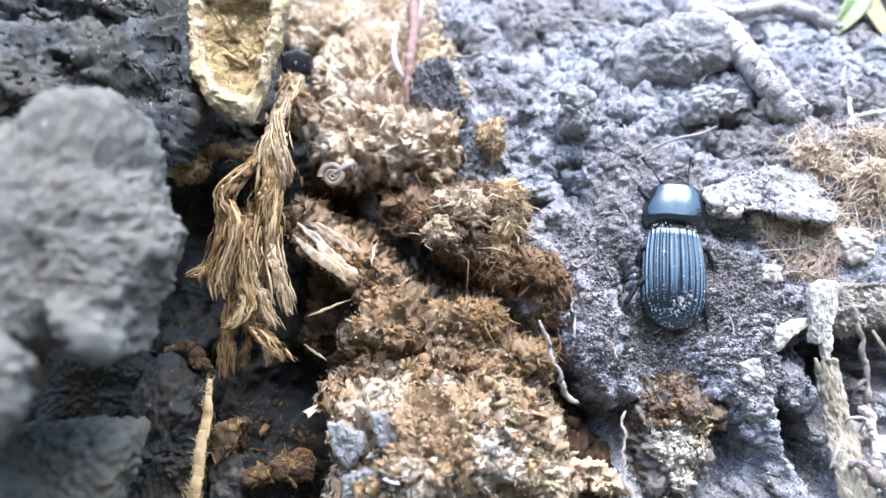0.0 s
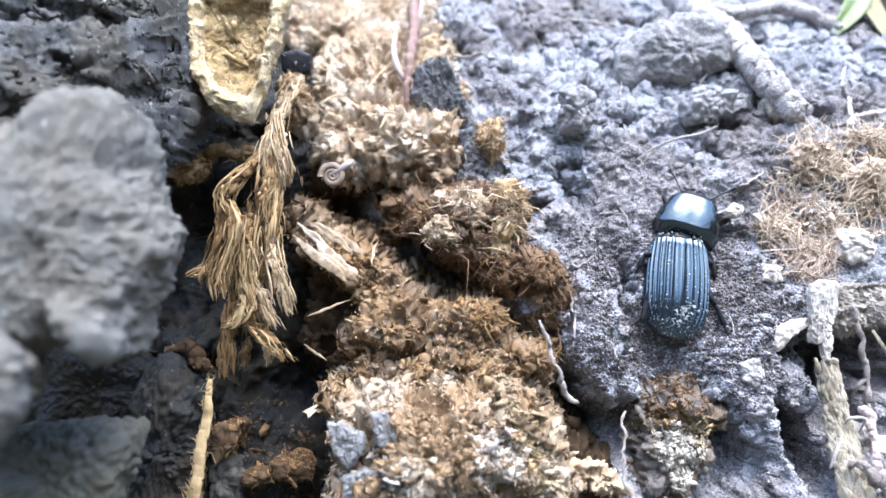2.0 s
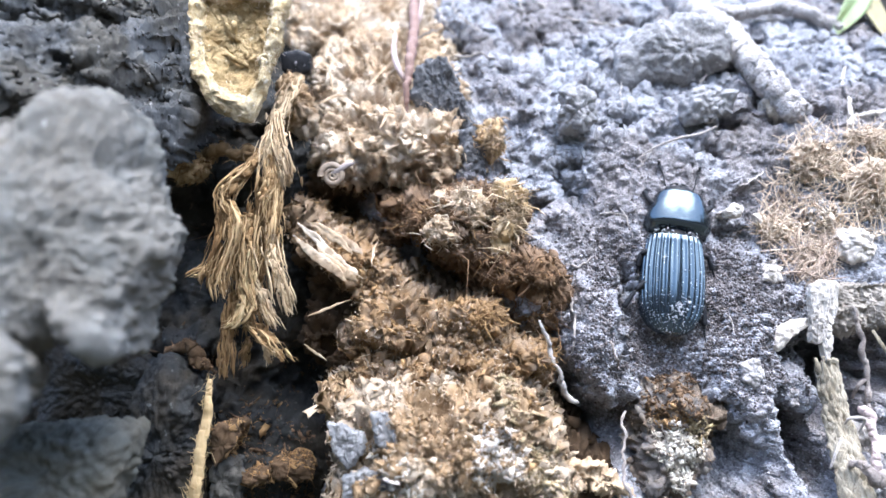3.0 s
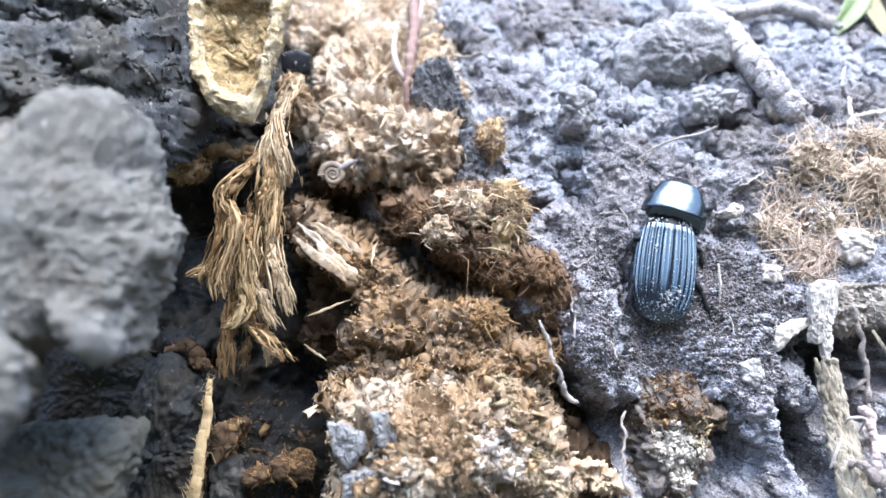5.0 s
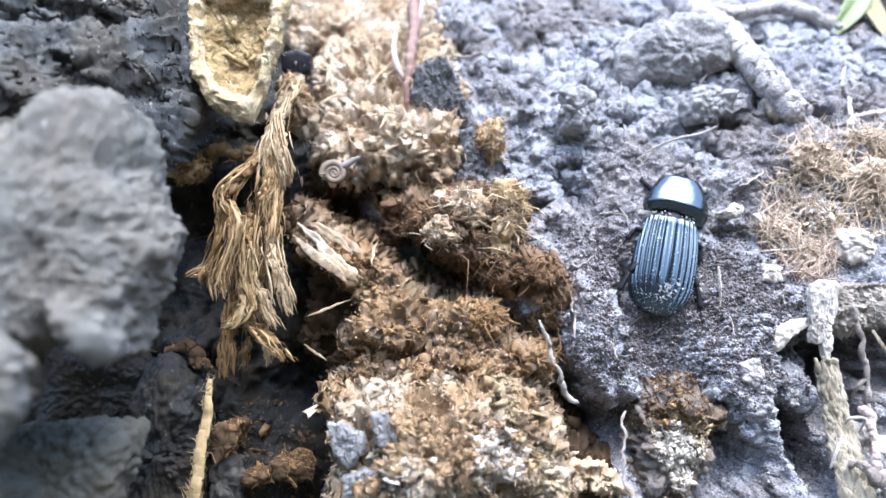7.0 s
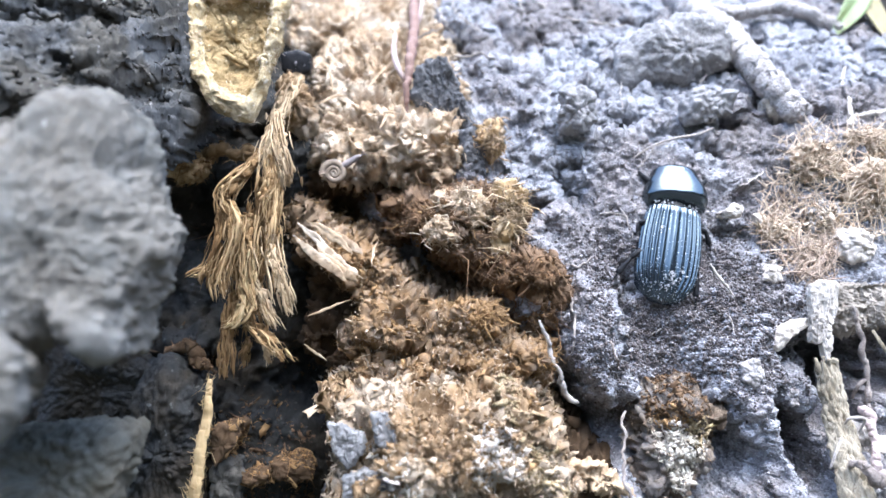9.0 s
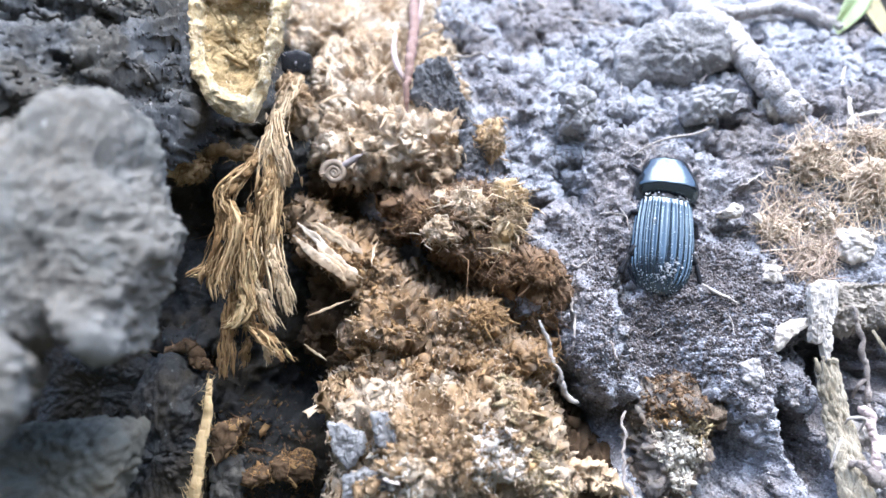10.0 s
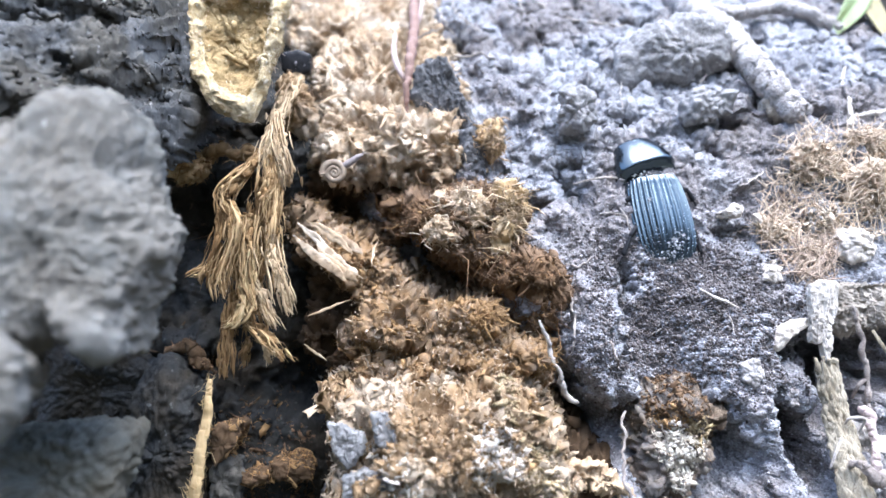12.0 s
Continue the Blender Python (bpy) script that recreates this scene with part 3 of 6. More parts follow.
def bank_at(x, z):
    """Depth of the finished bank at places (x, z)."""
    i = np.clip(((np.asarray(x) + 50) / STEP).astype(int), 0, gx.shape[1] - 1)
    j = np.clip(((np.asarray(z) + 62) / STEP).astype(int), 0, gx.shape[0] - 1)
    return gy[j, i]


# the ground: from the far plain below, up behind the bank's face, over its top and away
def ground_sheet():
    far = np.concatenate([-np.geomspace(2e5, 200, 16), np.linspace(-160, 160, 25), np.geomspace(200, 2e5, 16)])
    profile = [(-2e5, -130), (-2e4, -130), (-3000, -130), (-1200, -130), (-500, -130), (-260, -130), (-150, -130), (-62, -130), (-38, -90), (-20, -70), (20, -66), (58, 0), (72, 66), (66, 76), (90, 110),
               (140, 150), (400, 180), (1500, 190), (2e4, 190), (2e5, 190)]
    x = np.repeat(far[None, :], len(profile), 0)
    y = np.repeat(np.array([p[0] for p in profile], float)[:, None], len(far), 1)
    z = np.repeat(np.array([p[1] for p in profile], float)[:, None], len(far), 1)
    z = z + np.where(np.abs(y) > 120, 6, 0) * fbm(x, y, 90, 3, 8)
    v = np.stack([x, y, z], axis=-1).reshape(-1, 3)
    tagged(part("ground", v, grid_faces(len(far), len(profile)), M_GROUND), "bare damp brown earth below and above the bank", "ground", kind="structure")



def unseen_slope():
    """An unseen dark wooded slope, added to hem in the sky behind and beside."""
    a = np.linspace(radians(150), radians(390), 121)
    v = []
    for k, (r, h) in enumerate([(6000, -140), (6200, 1200), (6600, 2700), (7400, 3700), (9500, 4100), (16000, 4100)]):
        rr = r * (1 + 0.08 * fbm(a * 9, a * 0 + k, 1.0, 3, 5))
        hh = h * (1 + (0.0 if k == 0 else 0.22) * fbm(a * 12, a * 0 + 3, 1.0, 4, 9, 0.6))
        v.append(np.stack([rr * np.cos(a), rr * np.sin(a), hh], axis=-1))
    v = np.array(v)
    tagged(part("backdrop", v.reshape(-1, 3), grid_faces(121, 6), M_FAR), "unseen wooded slope added to hem in the sky", "slope", kind="structure")


ground_sheet()
unseen_slope()


# ---- the rotten wood: blocks and ledges of soft brown fibre down the bank ----
def wood_face(depth, lean=LEAN, side=0.0, cx=0.0, marks=()):
    """A leaning face with hollows (positive) and swellings (negative) of (x, z, rx, rz, depth, turn)."""
    def face(x, z):
        y = depth + slope(z) + (lean - LEAN) * z + side * (x - cx) + 1.2 * fbm(x, z, 10, 2, 77)
        wx, wz = x + 1.3 * fbm(x, z, 4.5, 3, 71), z + 1.3 * fbm(x, z, 4.5, 3, 72)
        for mx, mz, rx, rz, d, turn in marks:
            y = y + d * hump(wx, wz, mx, mz, rx, rz, turn)
        return y
    return face


rotten_wood = tagged(new("rotten_wood"), "crumbling rotten brown wood in ledges on the bank", "rotten wood")
WOOD = {}


def wood_block(name, outline, face, mat, label, **kw):
    WOOD[name] = relief(name, outline, face, mat, wood_skin, parent=rotten_wood, label=label, **kw)


# dark backing: the shade in the gaps between ledges is put into its colour
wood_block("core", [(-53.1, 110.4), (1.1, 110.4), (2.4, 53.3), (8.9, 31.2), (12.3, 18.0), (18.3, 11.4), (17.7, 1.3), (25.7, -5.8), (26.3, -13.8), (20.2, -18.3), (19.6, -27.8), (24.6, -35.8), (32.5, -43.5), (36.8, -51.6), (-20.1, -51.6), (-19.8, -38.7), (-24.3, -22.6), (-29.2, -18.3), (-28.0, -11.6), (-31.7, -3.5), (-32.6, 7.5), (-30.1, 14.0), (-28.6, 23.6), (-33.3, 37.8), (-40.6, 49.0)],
           wood_face(8, LEAN, 0.0, 0, [(-19.7, 9.1, 11, 4.5, 13, -6), (-7.1, -1.7, 6, 4, 10, 0), (6.6, -7.0, 7, 4, 8, -20)]), M_WOODDK, "back of the wood, darkened for shade between the ledges", res=0.42, edge=4, rise=5, skirt=16, seed=5)
wood_block("upper_block", [(-49.3, 102.4), (0.2, 102.4), (0.6, 54.1), (2.1, 44.2), (5.7, 31.2), (9.1, 24.2), (9.5, 17.7), (11.1, 15.2), (5.3, 13.7), (-2.8, 15.0), (-9.7, 14.2), (-16.7, 15.7), (-22.5, 15.0), (-27.0, 16.4), (-28.2, 22.9), (-29.1, 32.7), (-29.1, 39.0), (-33.0, 49.9), (-38.1, 50.9), (-43.7, 63.6)],
           wood_face(-4.5, 0.45, 0.0, 0, [(-28.4, 55.2, 3, 2.6, 5, 0), (-10.2, 25.6, 9, 5, -4, 0), (-16.9, 47.9, 8, 8, -3, 0), (3.0, 17.7, 5, 3, 2, 0), (-21.4, 28.3, 3, 4, 3, 20)]),
           M_WOODUP, "pale shredded upper block", res=0.27, edge=3.0, rise=7, skirt=14, warp=1.3, warp_size=4, seed=6)
wood_block("middle_ledge", [(-31.5, 8.8), (-26.3, 6.2), (-20.1, 3.6), (-15.6, 0.1), (-11.9, -5.7), (-5.2, -7.5), (0.1, -10.3), (8.0, -10.1), (11.0, -13.4), (10.4, -16.3), (18.0, -17.3), (20.3, -20.1), (16.6, -23.9), (17.4, -27.5), (-2.4, -26.2), (-14.3, -24.8), (-16.0, -21.1), (-18.8, -17.8), (-17.0, -13.4), (-13.5, -9.3), (-15.3, -6.3), (-21.8, -3.1), (-28.1, 1.2)],
           wood_face(-7, 0.46, 0.0, 0, [(-8.7, -12.4, 9, 5, -2.5, -10), (-9.5, -20.1, 8, 1.4, 5, -4), (4.7, -14.3, 5, 4, -2, 0), (-19.7, -3.1, 6, 2, -2.5, -35)]),
           M_LEDGE, "broken brown middle ledge", res=0.27, edge=3.0, rise=7, skirt=14, warp=1.3, warp_size=4, seed=7)
wood_block("flank", [(-10.6, 11.4), (-1.6, 12.6), (8.6, 12.6), (13.1, 11.4), (15.2, 9.1), (14.4, 2.3), (19.1, -1.5), (23.1, -5.2), (24.4, -9.4), (21.0, -12.5), (18.2, -15.4), (15.3, -12.5), (11.2, -10.4), (7.0, -6.3), (1.7, -3.1), (-4.8, 0.1), (-9.3, 4.5)],
           wood_face(-6.5, 0.42, 0.05, 0, [(1.7, -5.5, 8, 3.4, 15, -18), (-6.9, -1.0, 6, 3.4, 17, -15), (12.7, -12.5, 5, 3.5, 9, -25), (4.0, 9.1, 4.5, 3.5, -5, 0), (0.7, 4.5, 2.5, 2.5, -3, 0), (13.5, 7.4, 2.6, 5, -5, -10), (19.4, -5.2, 4, 2.6, -3, -35)]),
           M_WOODMID, "dark brown splintered flank", res=0.27, edge=2.5, rise=5, skirt=12, warp=1.2, warp_size=4, seed=8)
wood_block("lower_mound", [(-21.5, -27.1), (-16.5, -24.6), (-9.9, -23.7), (-4.2, -21.9), (7.3, -22.8), (13.1, -20.1), (16.2, -24.6), (18.2, -29.7), (19.8, -33.8), (20.9, -37.8), (22.1, -44.8), (-17.9, -44.8), (-16.6, -37.8), (-17.8, -33.0), (-19.9, -29.7)],
           wood_face(-13, 0.46, 0.04, 0, [(-0.4, -33.0, 11, 7, -3, 0), (-13.3, -32.2, 6, 1.8, 4, -25), (14.5, -29.7, 4, 6, -2, 30), (-8.5, -37.0, 6, 2, 3.5, -25)]),
           M_WOOD, "pale crumbly lower mound", res=0.25, edge=4.5, rise=10, skirt=16, warp=1.2, warp_size=4, seed=9)


# ---- stones and clods ----
def nearer(ob, s, s_right=None):
    """Moves a stone along the line of sight and scales it with its distance; s_right: for its right side, set deeper."""
    me = ob.data
    co = np.empty(len(me.vertices) * 3)
    me.vertices.foreach_get("co", co)
    eye, co = np.array(EYE), co.reshape(-1, 3)
    if s_right:
        s = s + (s_right - s) * smooth(-0.072, -0.040, co[:, 0:1])
    me.vertices.foreach_set("co", (eye + s * (co - eye)).ravel())
    me.update()



stone = lump("stone", [(-82.4, 21.3), (-67.1, 19.5), (-60.8, 23.7), (-53.6, 22.6), (-49.5, 19.8), (-47.1, 12.7), (-44.1, 7.3), (-40.9, -0.8), (-42.0, -5.3), (-43.2, -11.6), (-44.0, -15.6), (-47.7, -14.4), (-52.2, -12.4), (-57.2, -13.6), (-62.1, -16.6), (-65.3, -14.3), (-82.4, -16.1)],
             -32, 15, 46, M_ROCK, stone_skin, rings=170, around=270, tilt=(-0.10, 0.30), square=0.6, seed=11, lumps=1.1, lean_out=1.0)
nearer(stone, 0.76, 0.9)
tagged(stone, "rough grey stone beside the rotten wood", "stone")
pale_stone = lump("stone", [(-69.1, -6.6), (-57.6, -7.7), (-54.6, -11.8), (-52.8, -15.5), (-53.4, -19.2), (-55.0, -23.2), (-58.0, -25.4), (-69.1, -26.5)], -50, 5, 50, M_ROCK, stone_skin, rings=80, around=170, square=0.6, seed=12, lean_out=1.2)
nearer(pale_stone, 0.8)
tagged(pale_stone, "pale blurred grey stone close by", "stone")
low_stone = lump("stone", [(-84.5, -32.0), (-70.0, -31.4), (-62.3, -30.8), (-54.3, -31.8), (-54.3, -37.6), (-55.3, -42.5), (-55.0, -50.2), (-84.5, -50.2)], -19, 8, 30, M_SHADEROCK, stone_skin, rings=100, around=200, tilt=(0.05, 0.35), square=0.5, seed=13, lumps=0.6, lean_out=0.7)
nearer(low_stone, 0.84)
tagged(low_stone, "flat-topped grey stone low in the shade", "stone")
# this clod and the next carry the shade around the stone in their colour
dark_stone = lump("stone", [(-59.7, -26.2), (-53.1, -22.9), (-48.2, -27.3), (-47.1, -39.4), (-48.7, -56.9), (-58.6, -56.9), (-61.3, -39.4)], -4, 7, 26, M_SHADESOIL, stone_skin, rings=120, around=280, square=0.6, seed=15)
tagged(dark_stone, "clod in the gully, coloured for shade", "clod")
deep_clod = lump("clod", [(-85.3, -18.7), (-71.2, -19.9), (-58.2, -23.4), (-57.0, -32.9), (-68.8, -38.8), (-85.3, -38.8)], 6, 6, 22, M_SHADESOIL, stone_skin, rings=120, around=260, seed=16)
tagged(deep_clod, "soil coloured for shade under the stone", "clod")
clod = relief("clod", [(-141.4, 92.0), (-65.7, 92.0), (-52.7, 46.3), (-51.3, 36.7), (-52.4, 27.2), (-57.2, 21.7), (-63.4, 21.1), (-71.4, 19.9), (-95.9, 18.8)],
              wood_face(-24, 0.40, 0.22, -70, [(-61.7, 32.4, 7, 4.5, 14, 5), (-76.0, 34.5, 6, 3.5, 9, -10), (-60.7, 42.0, 3.5, 2.4, 9, 0), (-87.6, 49.9, 9, 4, 7, 10), (-73.6, 51.8, 7, 2.6, 6, 0), (-81.6, 27.2, 6, 3, 5, 0)]),
              M_CLODDK, soil_skin, res=0.4, edge=4, rise=8, skirt=16, slack=4, warp=1.4, seed=17, lumps=1.3)
nearer(clod, 0.78, 1.0)
tagged(clod, "dark lumpy clod of soil above the stone", "clod")
# the lining is near black because the gully's shade is in its colour
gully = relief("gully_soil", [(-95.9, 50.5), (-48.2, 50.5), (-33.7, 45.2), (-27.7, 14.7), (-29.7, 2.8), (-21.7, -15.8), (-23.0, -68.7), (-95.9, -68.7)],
               wood_face(17, 0.25, 0.0, 0, [(-56.6, 7.8, 8, 9, 10, 0), (-43.9, 26.9, 9, 3, 6, 0), (-31.5, -29.7, 6, 7, 9, 0), (-43.5, -38.1, 8, 9, -7, 0), (-36.5, -47.5, 8, 5, -5, 0), (-54.2, -20.2, 6, 4, -7, 0)]), M_SHADESOIL, soil_skin, res=0.42, edge=4, rise=4, skirt=10, seed=18)
tagged(gully, "soil lining the gully, blackened to stand for shade", "soil")
orange_knot = lump("wood_knot", [(-55.6, 20.2), (-51.8, 20.2), (-49.0, 18.2), (-49.6, 15.4), (-52.4, 13.9), (-55.1, 13.9), (-56.0, 17.1)], 2, 3.2, 8, M_FIBRE, wood_skin, rings=40, around=80, seed=19, scale=0.5)
tagged(orange_knot, "orange-brown knot of rotten wood in the gully", "wood")
gully_root = tagged(limb("root", [(-53.0, 6.0, 16.8), (-46.4, 2.0, 20.1), (-38.9, -2.0, 19.1), (-33.8, -4.0, 19.9)], [1.6, 1.3, 1.2, 0.9], M_FIBREDK, sides=20, steps=16, knots=0.15, rough=0.12, kink=0.7, worn=0.6, seed=2), "brown root across the gully", "root")
side_root = tagged(limb("root", [(-58.0, 2.0, -23.1), (-51.3, -2.0, -19.3), (-47.8, -4.0, -22.2), (-44.4, -4.0, -24.4)], [0.9, 1.3, 1.1, 0.6], M_WOODDK, sides=24, steps=18, knots=0.1, rough=0.1, kink=1.0, worn=0.5, seed=3), "grey-brown shaggy root under the fibres", "root")
ROOTS_SHAGGY = [gully_root, side_root, orange_knot]

# clods and chips on the soil
for outline, y, front, back, mat, seed, scale, name, label, cat in [
        ([(42.0, 45.6), (45.7, 50.5), (54.7, 54.3), (63.2, 54.9), (68.7, 49.7), (68.7, 44.0), (63.1, 41.7), (59.0, 38.7), (48.0, 39.5), (42.5, 39.5)], 14, 5.0, 8, M_CLOD, 21, 0.6, "clod", "angular grey clod under the root", "clod"),
        ([(52.4, 31.2), (55.4, 35.6), (60.3, 37.0), (65.4, 35.3), (63.9, 29.2), (58.9, 26.6), (53.8, 27.9)], 9, 4.0, 7, M_CLOD, 22, 0.6, "clod", "small grey clod on the slope", "clod"),
        ([(71.9, 33.5), (74.4, 35.6), (80.2, 34.2), (82.2, 31.4), (80.6, 28.5), (74.8, 28.8), (72.1, 31.2)], 11, 1.0, 5, M_GREYWOOD, 23, 0.4, "wood_chip", "pale broken end of the old root", "wood chip"),
        ([(24.6, 29.5), (27.3, 33.4), (30.9, 32.8), (32.5, 29.5), (31.1, 26.2), (26.2, 25.9)], 9, 2.8, 6, M_CLOD, 24, 0.8, "clod", "small grey clod on the slope", "clod"),
        ([(63.5, -3.3), (65.8, -1.3), (67.8, -3.5), (67.6, -6.7), (65.3, -7.6), (63.5, -6.1)], -2.9, 1.8, 3, M_WHITE, 25, 0.45, "pebble", "whitish crumbly pebble in the soil", "pebble"),
        ([(55.5, 8.0), (58.2, 9.6), (60.9, 8.5), (60.4, 6.2), (57.9, 5.2), (55.8, 5.9)], -0.2, 3.0, 5, M_WHITE, 26, 0.4, "crumb", "pale crumb of soil beside the beetle", "crumb"),
        ([(63.0, 7.1), (64.4, 7.6), (65.5, 5.7), (64.8, 4.3), (63.4, 5.0)], 1.0, 1.0, 2, M_WHITE, 27, 0.25, "pebble", "small whitish crumb in the soil", "pebble"),
        ([(78.5, 2.4), (80.3, 4.0), (83.7, 4.4), (87.0, 2.9), (88.4, -0.4), (85.9, -2.4), (81.4, -2.8), (78.9, -1.0)], -0.5, 3.4, 6, M_WHITE, 28, 0.6, "mould_lump", "white mouldy lump among the fibres", "lump"),
        ([(63.1, -18.3), (64.5, -15.4), (67.1, -14.1), (70.6, -13.0), (70.4, -15.1), (67.7, -16.2), (65.5, -18.3), (64.1, -19.8)], -7, 1.2, 3, M_WHITE, 29, 0.3, "wood_chip", "white chip of wood in the soil", "wood chip"),
        ([(65.4, -26.5), (66.6, -25.4), (67.9, -27.6), (67.5, -29.9), (65.8, -29.9)], -8.5, 1.4, 3, M_CLODPALE, 30, 0.4, "crumb", "pale crumb at the edge of the gap", "crumb"),
        ([(55.8, -21.7), (58.9, -20.7), (60.1, -23.3), (58.4, -25.9), (56.3, -24.9)], -10.8, 1.0, 3, M_CLODPALE, 35, 0.4, "crumb", "pale flat crumb of soil", "crumb"),
        ]:
    tagged(lump(name, outline, y, front, back, mat, stone_skin if mat is not M_GREYWOOD else bark_skin, rings=56, around=120, square=0.8, seed=seed, scale=1.5 * scale), label, cat)

# the cavity below the beetle, lined with rotten wood and white mould
cavity = tagged(relief("rotten_pocket", [(39.0, -26.5), (44.3, -24.2), (49.6, -26.5), (53.3, -31.3), (49.6, -35.0), (48.5, -41.4), (44.3, -44.6), (39.0, -43.5), (36.8, -36.1)],
                       wood_face(0.0, 0.42, 0, 0, [(44.3, -37.2, 4.5, 6, 1, 0), (45.3, -29.2, 6, 2.6, -2.5, 0), (51.2, -35.6, 3, 2, 5, 0)]), M_POCKET, wood_skin, res=0.25, edge=3, rise=4, skirt=8, seed=36, lumps=0.4), "pocket of brown rotten wood below the beetle", "rotten wood")
tagged(lump("wood_flake", [(47.1, -37.0), (49.3, -36.5), (50.7, -38.3), (49.1, -40.7), (47.1, -39.3)], -11.5, 0.8, 2, M_CLODPALE, bark_skin, rings=24, around=60, seed=38, scale=0.4), "pale flake at the pocket's edge", "wood flake")


# ---- wood on the slope: plank, bark, stick ----
plank = tagged(lump("wood_piece", [(74.9, -7.1), (79.1, -6.5), (87.4, -6.3), (94.6, -6.5), (94.6, -15.4), (85.8, -15.6), (76.9, -15.8), (75.1, -13.2)], -3.5, 2.0, 4, M_GREYWOOD2, bark_skin, rings=100, around=240, square=0.4, seed=41, scale=1.0), "grey-brown weathered piece of wood in the bank", "wood")
bark_strip = tagged(lump("bark_strip", [(69.6, -6.9), (72.0, -5.8), (75.2, -6.4), (75.4, -11.2), (73.9, -14.5), (74.1, -17.2), (73.7, -21.5), (72.5, -21.1), (72.0, -18.0), (70.0, -17.8), (69.8, -12.9)], -8.2, 1.0, 1.0, M_PALEBARK, bark_skin, rings=110, around=260, square=0.35, seed=42, scale=0.5, lumps=0.2), "pale ragged strip of bark hanging on the bank", "bark")
stick_line = np.array([(71.6, -11.0, -21.0), (72.3, -12.0, -27.1), (72.7, -14.0, -32.9), (72.5, -17.0, -38.2), (72.6, -20.0, -44.1), (71.9, -24.0, -49.3)])
stick = tagged(new("stick"), "ribbed yellowish-grey dead stick in the bank", "stick")
for k in range(11):
    a = math.pi * (k + 0.5) / 11
    o = np.array([-2.1 * math.cos(a), -1.5 * math.sin(a) + 0.6, 0])
    top = stick_line + o * np.linspace(0.85, 1.25, len(stick_line))[:, None]
    top[0, 2] += (-1.2, 0.5, 0.0, 0.9, -0.3, 0.6, -0.8, 0.2, 0.7, -0.5, -1.6)[k]
    limb("rib", top, [0.5, 0.66, 0.7, 0.74, 0.82], M_STICK, stick, sides=12, steps=22, knots=0.12, rough=0.08, kink=0.25, worn=0.3, seed=700 + k)
twig = tagged(limb("twig", [(71.0, -19.0, -38.2), (71.8, -21.0, -37.3), (74.1, -22.0, -38.8), (78.9, -22.0, -40.3)], [0.5, 0.9, 1.1, 1.2], M_STEM2, sides=22, steps=18, knots=0.12, rough=0.08, kink=0.6, worn=0.35, seed=44), "grey-brown twig against the stick", "twig")
tagged(lump("wood_stub", [(73.3, -34.2), (76.4, -33.2), (79.5, -33.7), (83.5, -35.7), (83.5, -44.9), (79.5, -44.9), (76.4, -39.8), (74.3, -38.8)], -10, 3, 4, M_PALEBARK, wood_skin, rings=40, around=90, seed=45, scale=0.6), "pale splintered stub of wood", "wood")


# ---- roots, stems and leaves ----
def lying(points, lift):
    """Points of the bank's plane laid on the finished soil."""
    out = []
    for x, y, z in points:
        s = min(float(bank_at(x + dx, z + dz)) for dx in (-0.6, 0, 0.6) for dz in (-0.6, 0, 0.6))
        out.append((x, s - lift, z))
    return out


def rootlet(points, radii, label, mat=None, lift=0.2, name="rootlet", cat="root", **kw):
    return tagged(limb(name, lying(points, lift), [0.72 * r for r in radii], mat or M_ROOT, steps=12, knots=0.25, rough=0.12, kink=0.35, **kw), label, cat, "rootlets and straws on the bank")


tagged(limb("root", [(65.4, 57.2, 72.6), (66.5, 42.5, 62.5), (69.9, 30.6, 53.1), (71.9, 21.1, 43.3), (74.7, 15.8, 35.8), (78.8, 13.4, 29.6)], [3.3, 3.5, 3.5, 3.3, 3.1, 2.9], M_OLDROOT, sides=48, steps=30, knots=0.03, rough=0.02, kink=0.5, worn=0.22, seed=51), "thick pale dead root down the slope", "root")
stem = tagged(limb("creeping_stem", [(64.1, 58.1, 72.3), (69.6, 46.9, 65.2), (78.4, 42.5, 62.5), (89.0, 45.8, 65.1), (96.0, 41.9, 62.0), (103.1, 38.7, 56.8)], [1.8, 1.9, 1.9, 2.0, 1.9, 1.4], M_OLDROOT, sides=22, steps=20, knots=0.04, rough=0.04, kink=0.4, worn=0.25, seed=52), "hairy pale creeping stem over the slope", "stem")
hairs = []
rng_hair = np.random.RandomState(53)
for k in range(240):
    t = rng_hair.uniform(0.1, 0.98)
    c = curve_points([(64.1, 58.1, 72.3), (69.6, 46.9, 65.2), (78.4, 42.5, 62.5), (89.0, 45.8, 65.1), (96.0, 41.9, 62.0), (103.1, 38.7, 56.8)], 40)
    p = c[int(t * (len(c) - 1))]
    d = rng_hair.normal(size=3)
    d /= np.linalg.norm(d)
    hairs.append(tube_mesh([p + 1.4 * d, p + 2.4 * d + rng_hair.normal(0, 0.2, 3), p + 3.2 * d + rng_hair.normal(0, 0.4, 3)], [0.06, 0.02], sides=3, steps=2))
hair = part("hair", *joined(hairs), M_ROOT, stem, "fine pale hairs")
tagged(hair, kind="stuff")


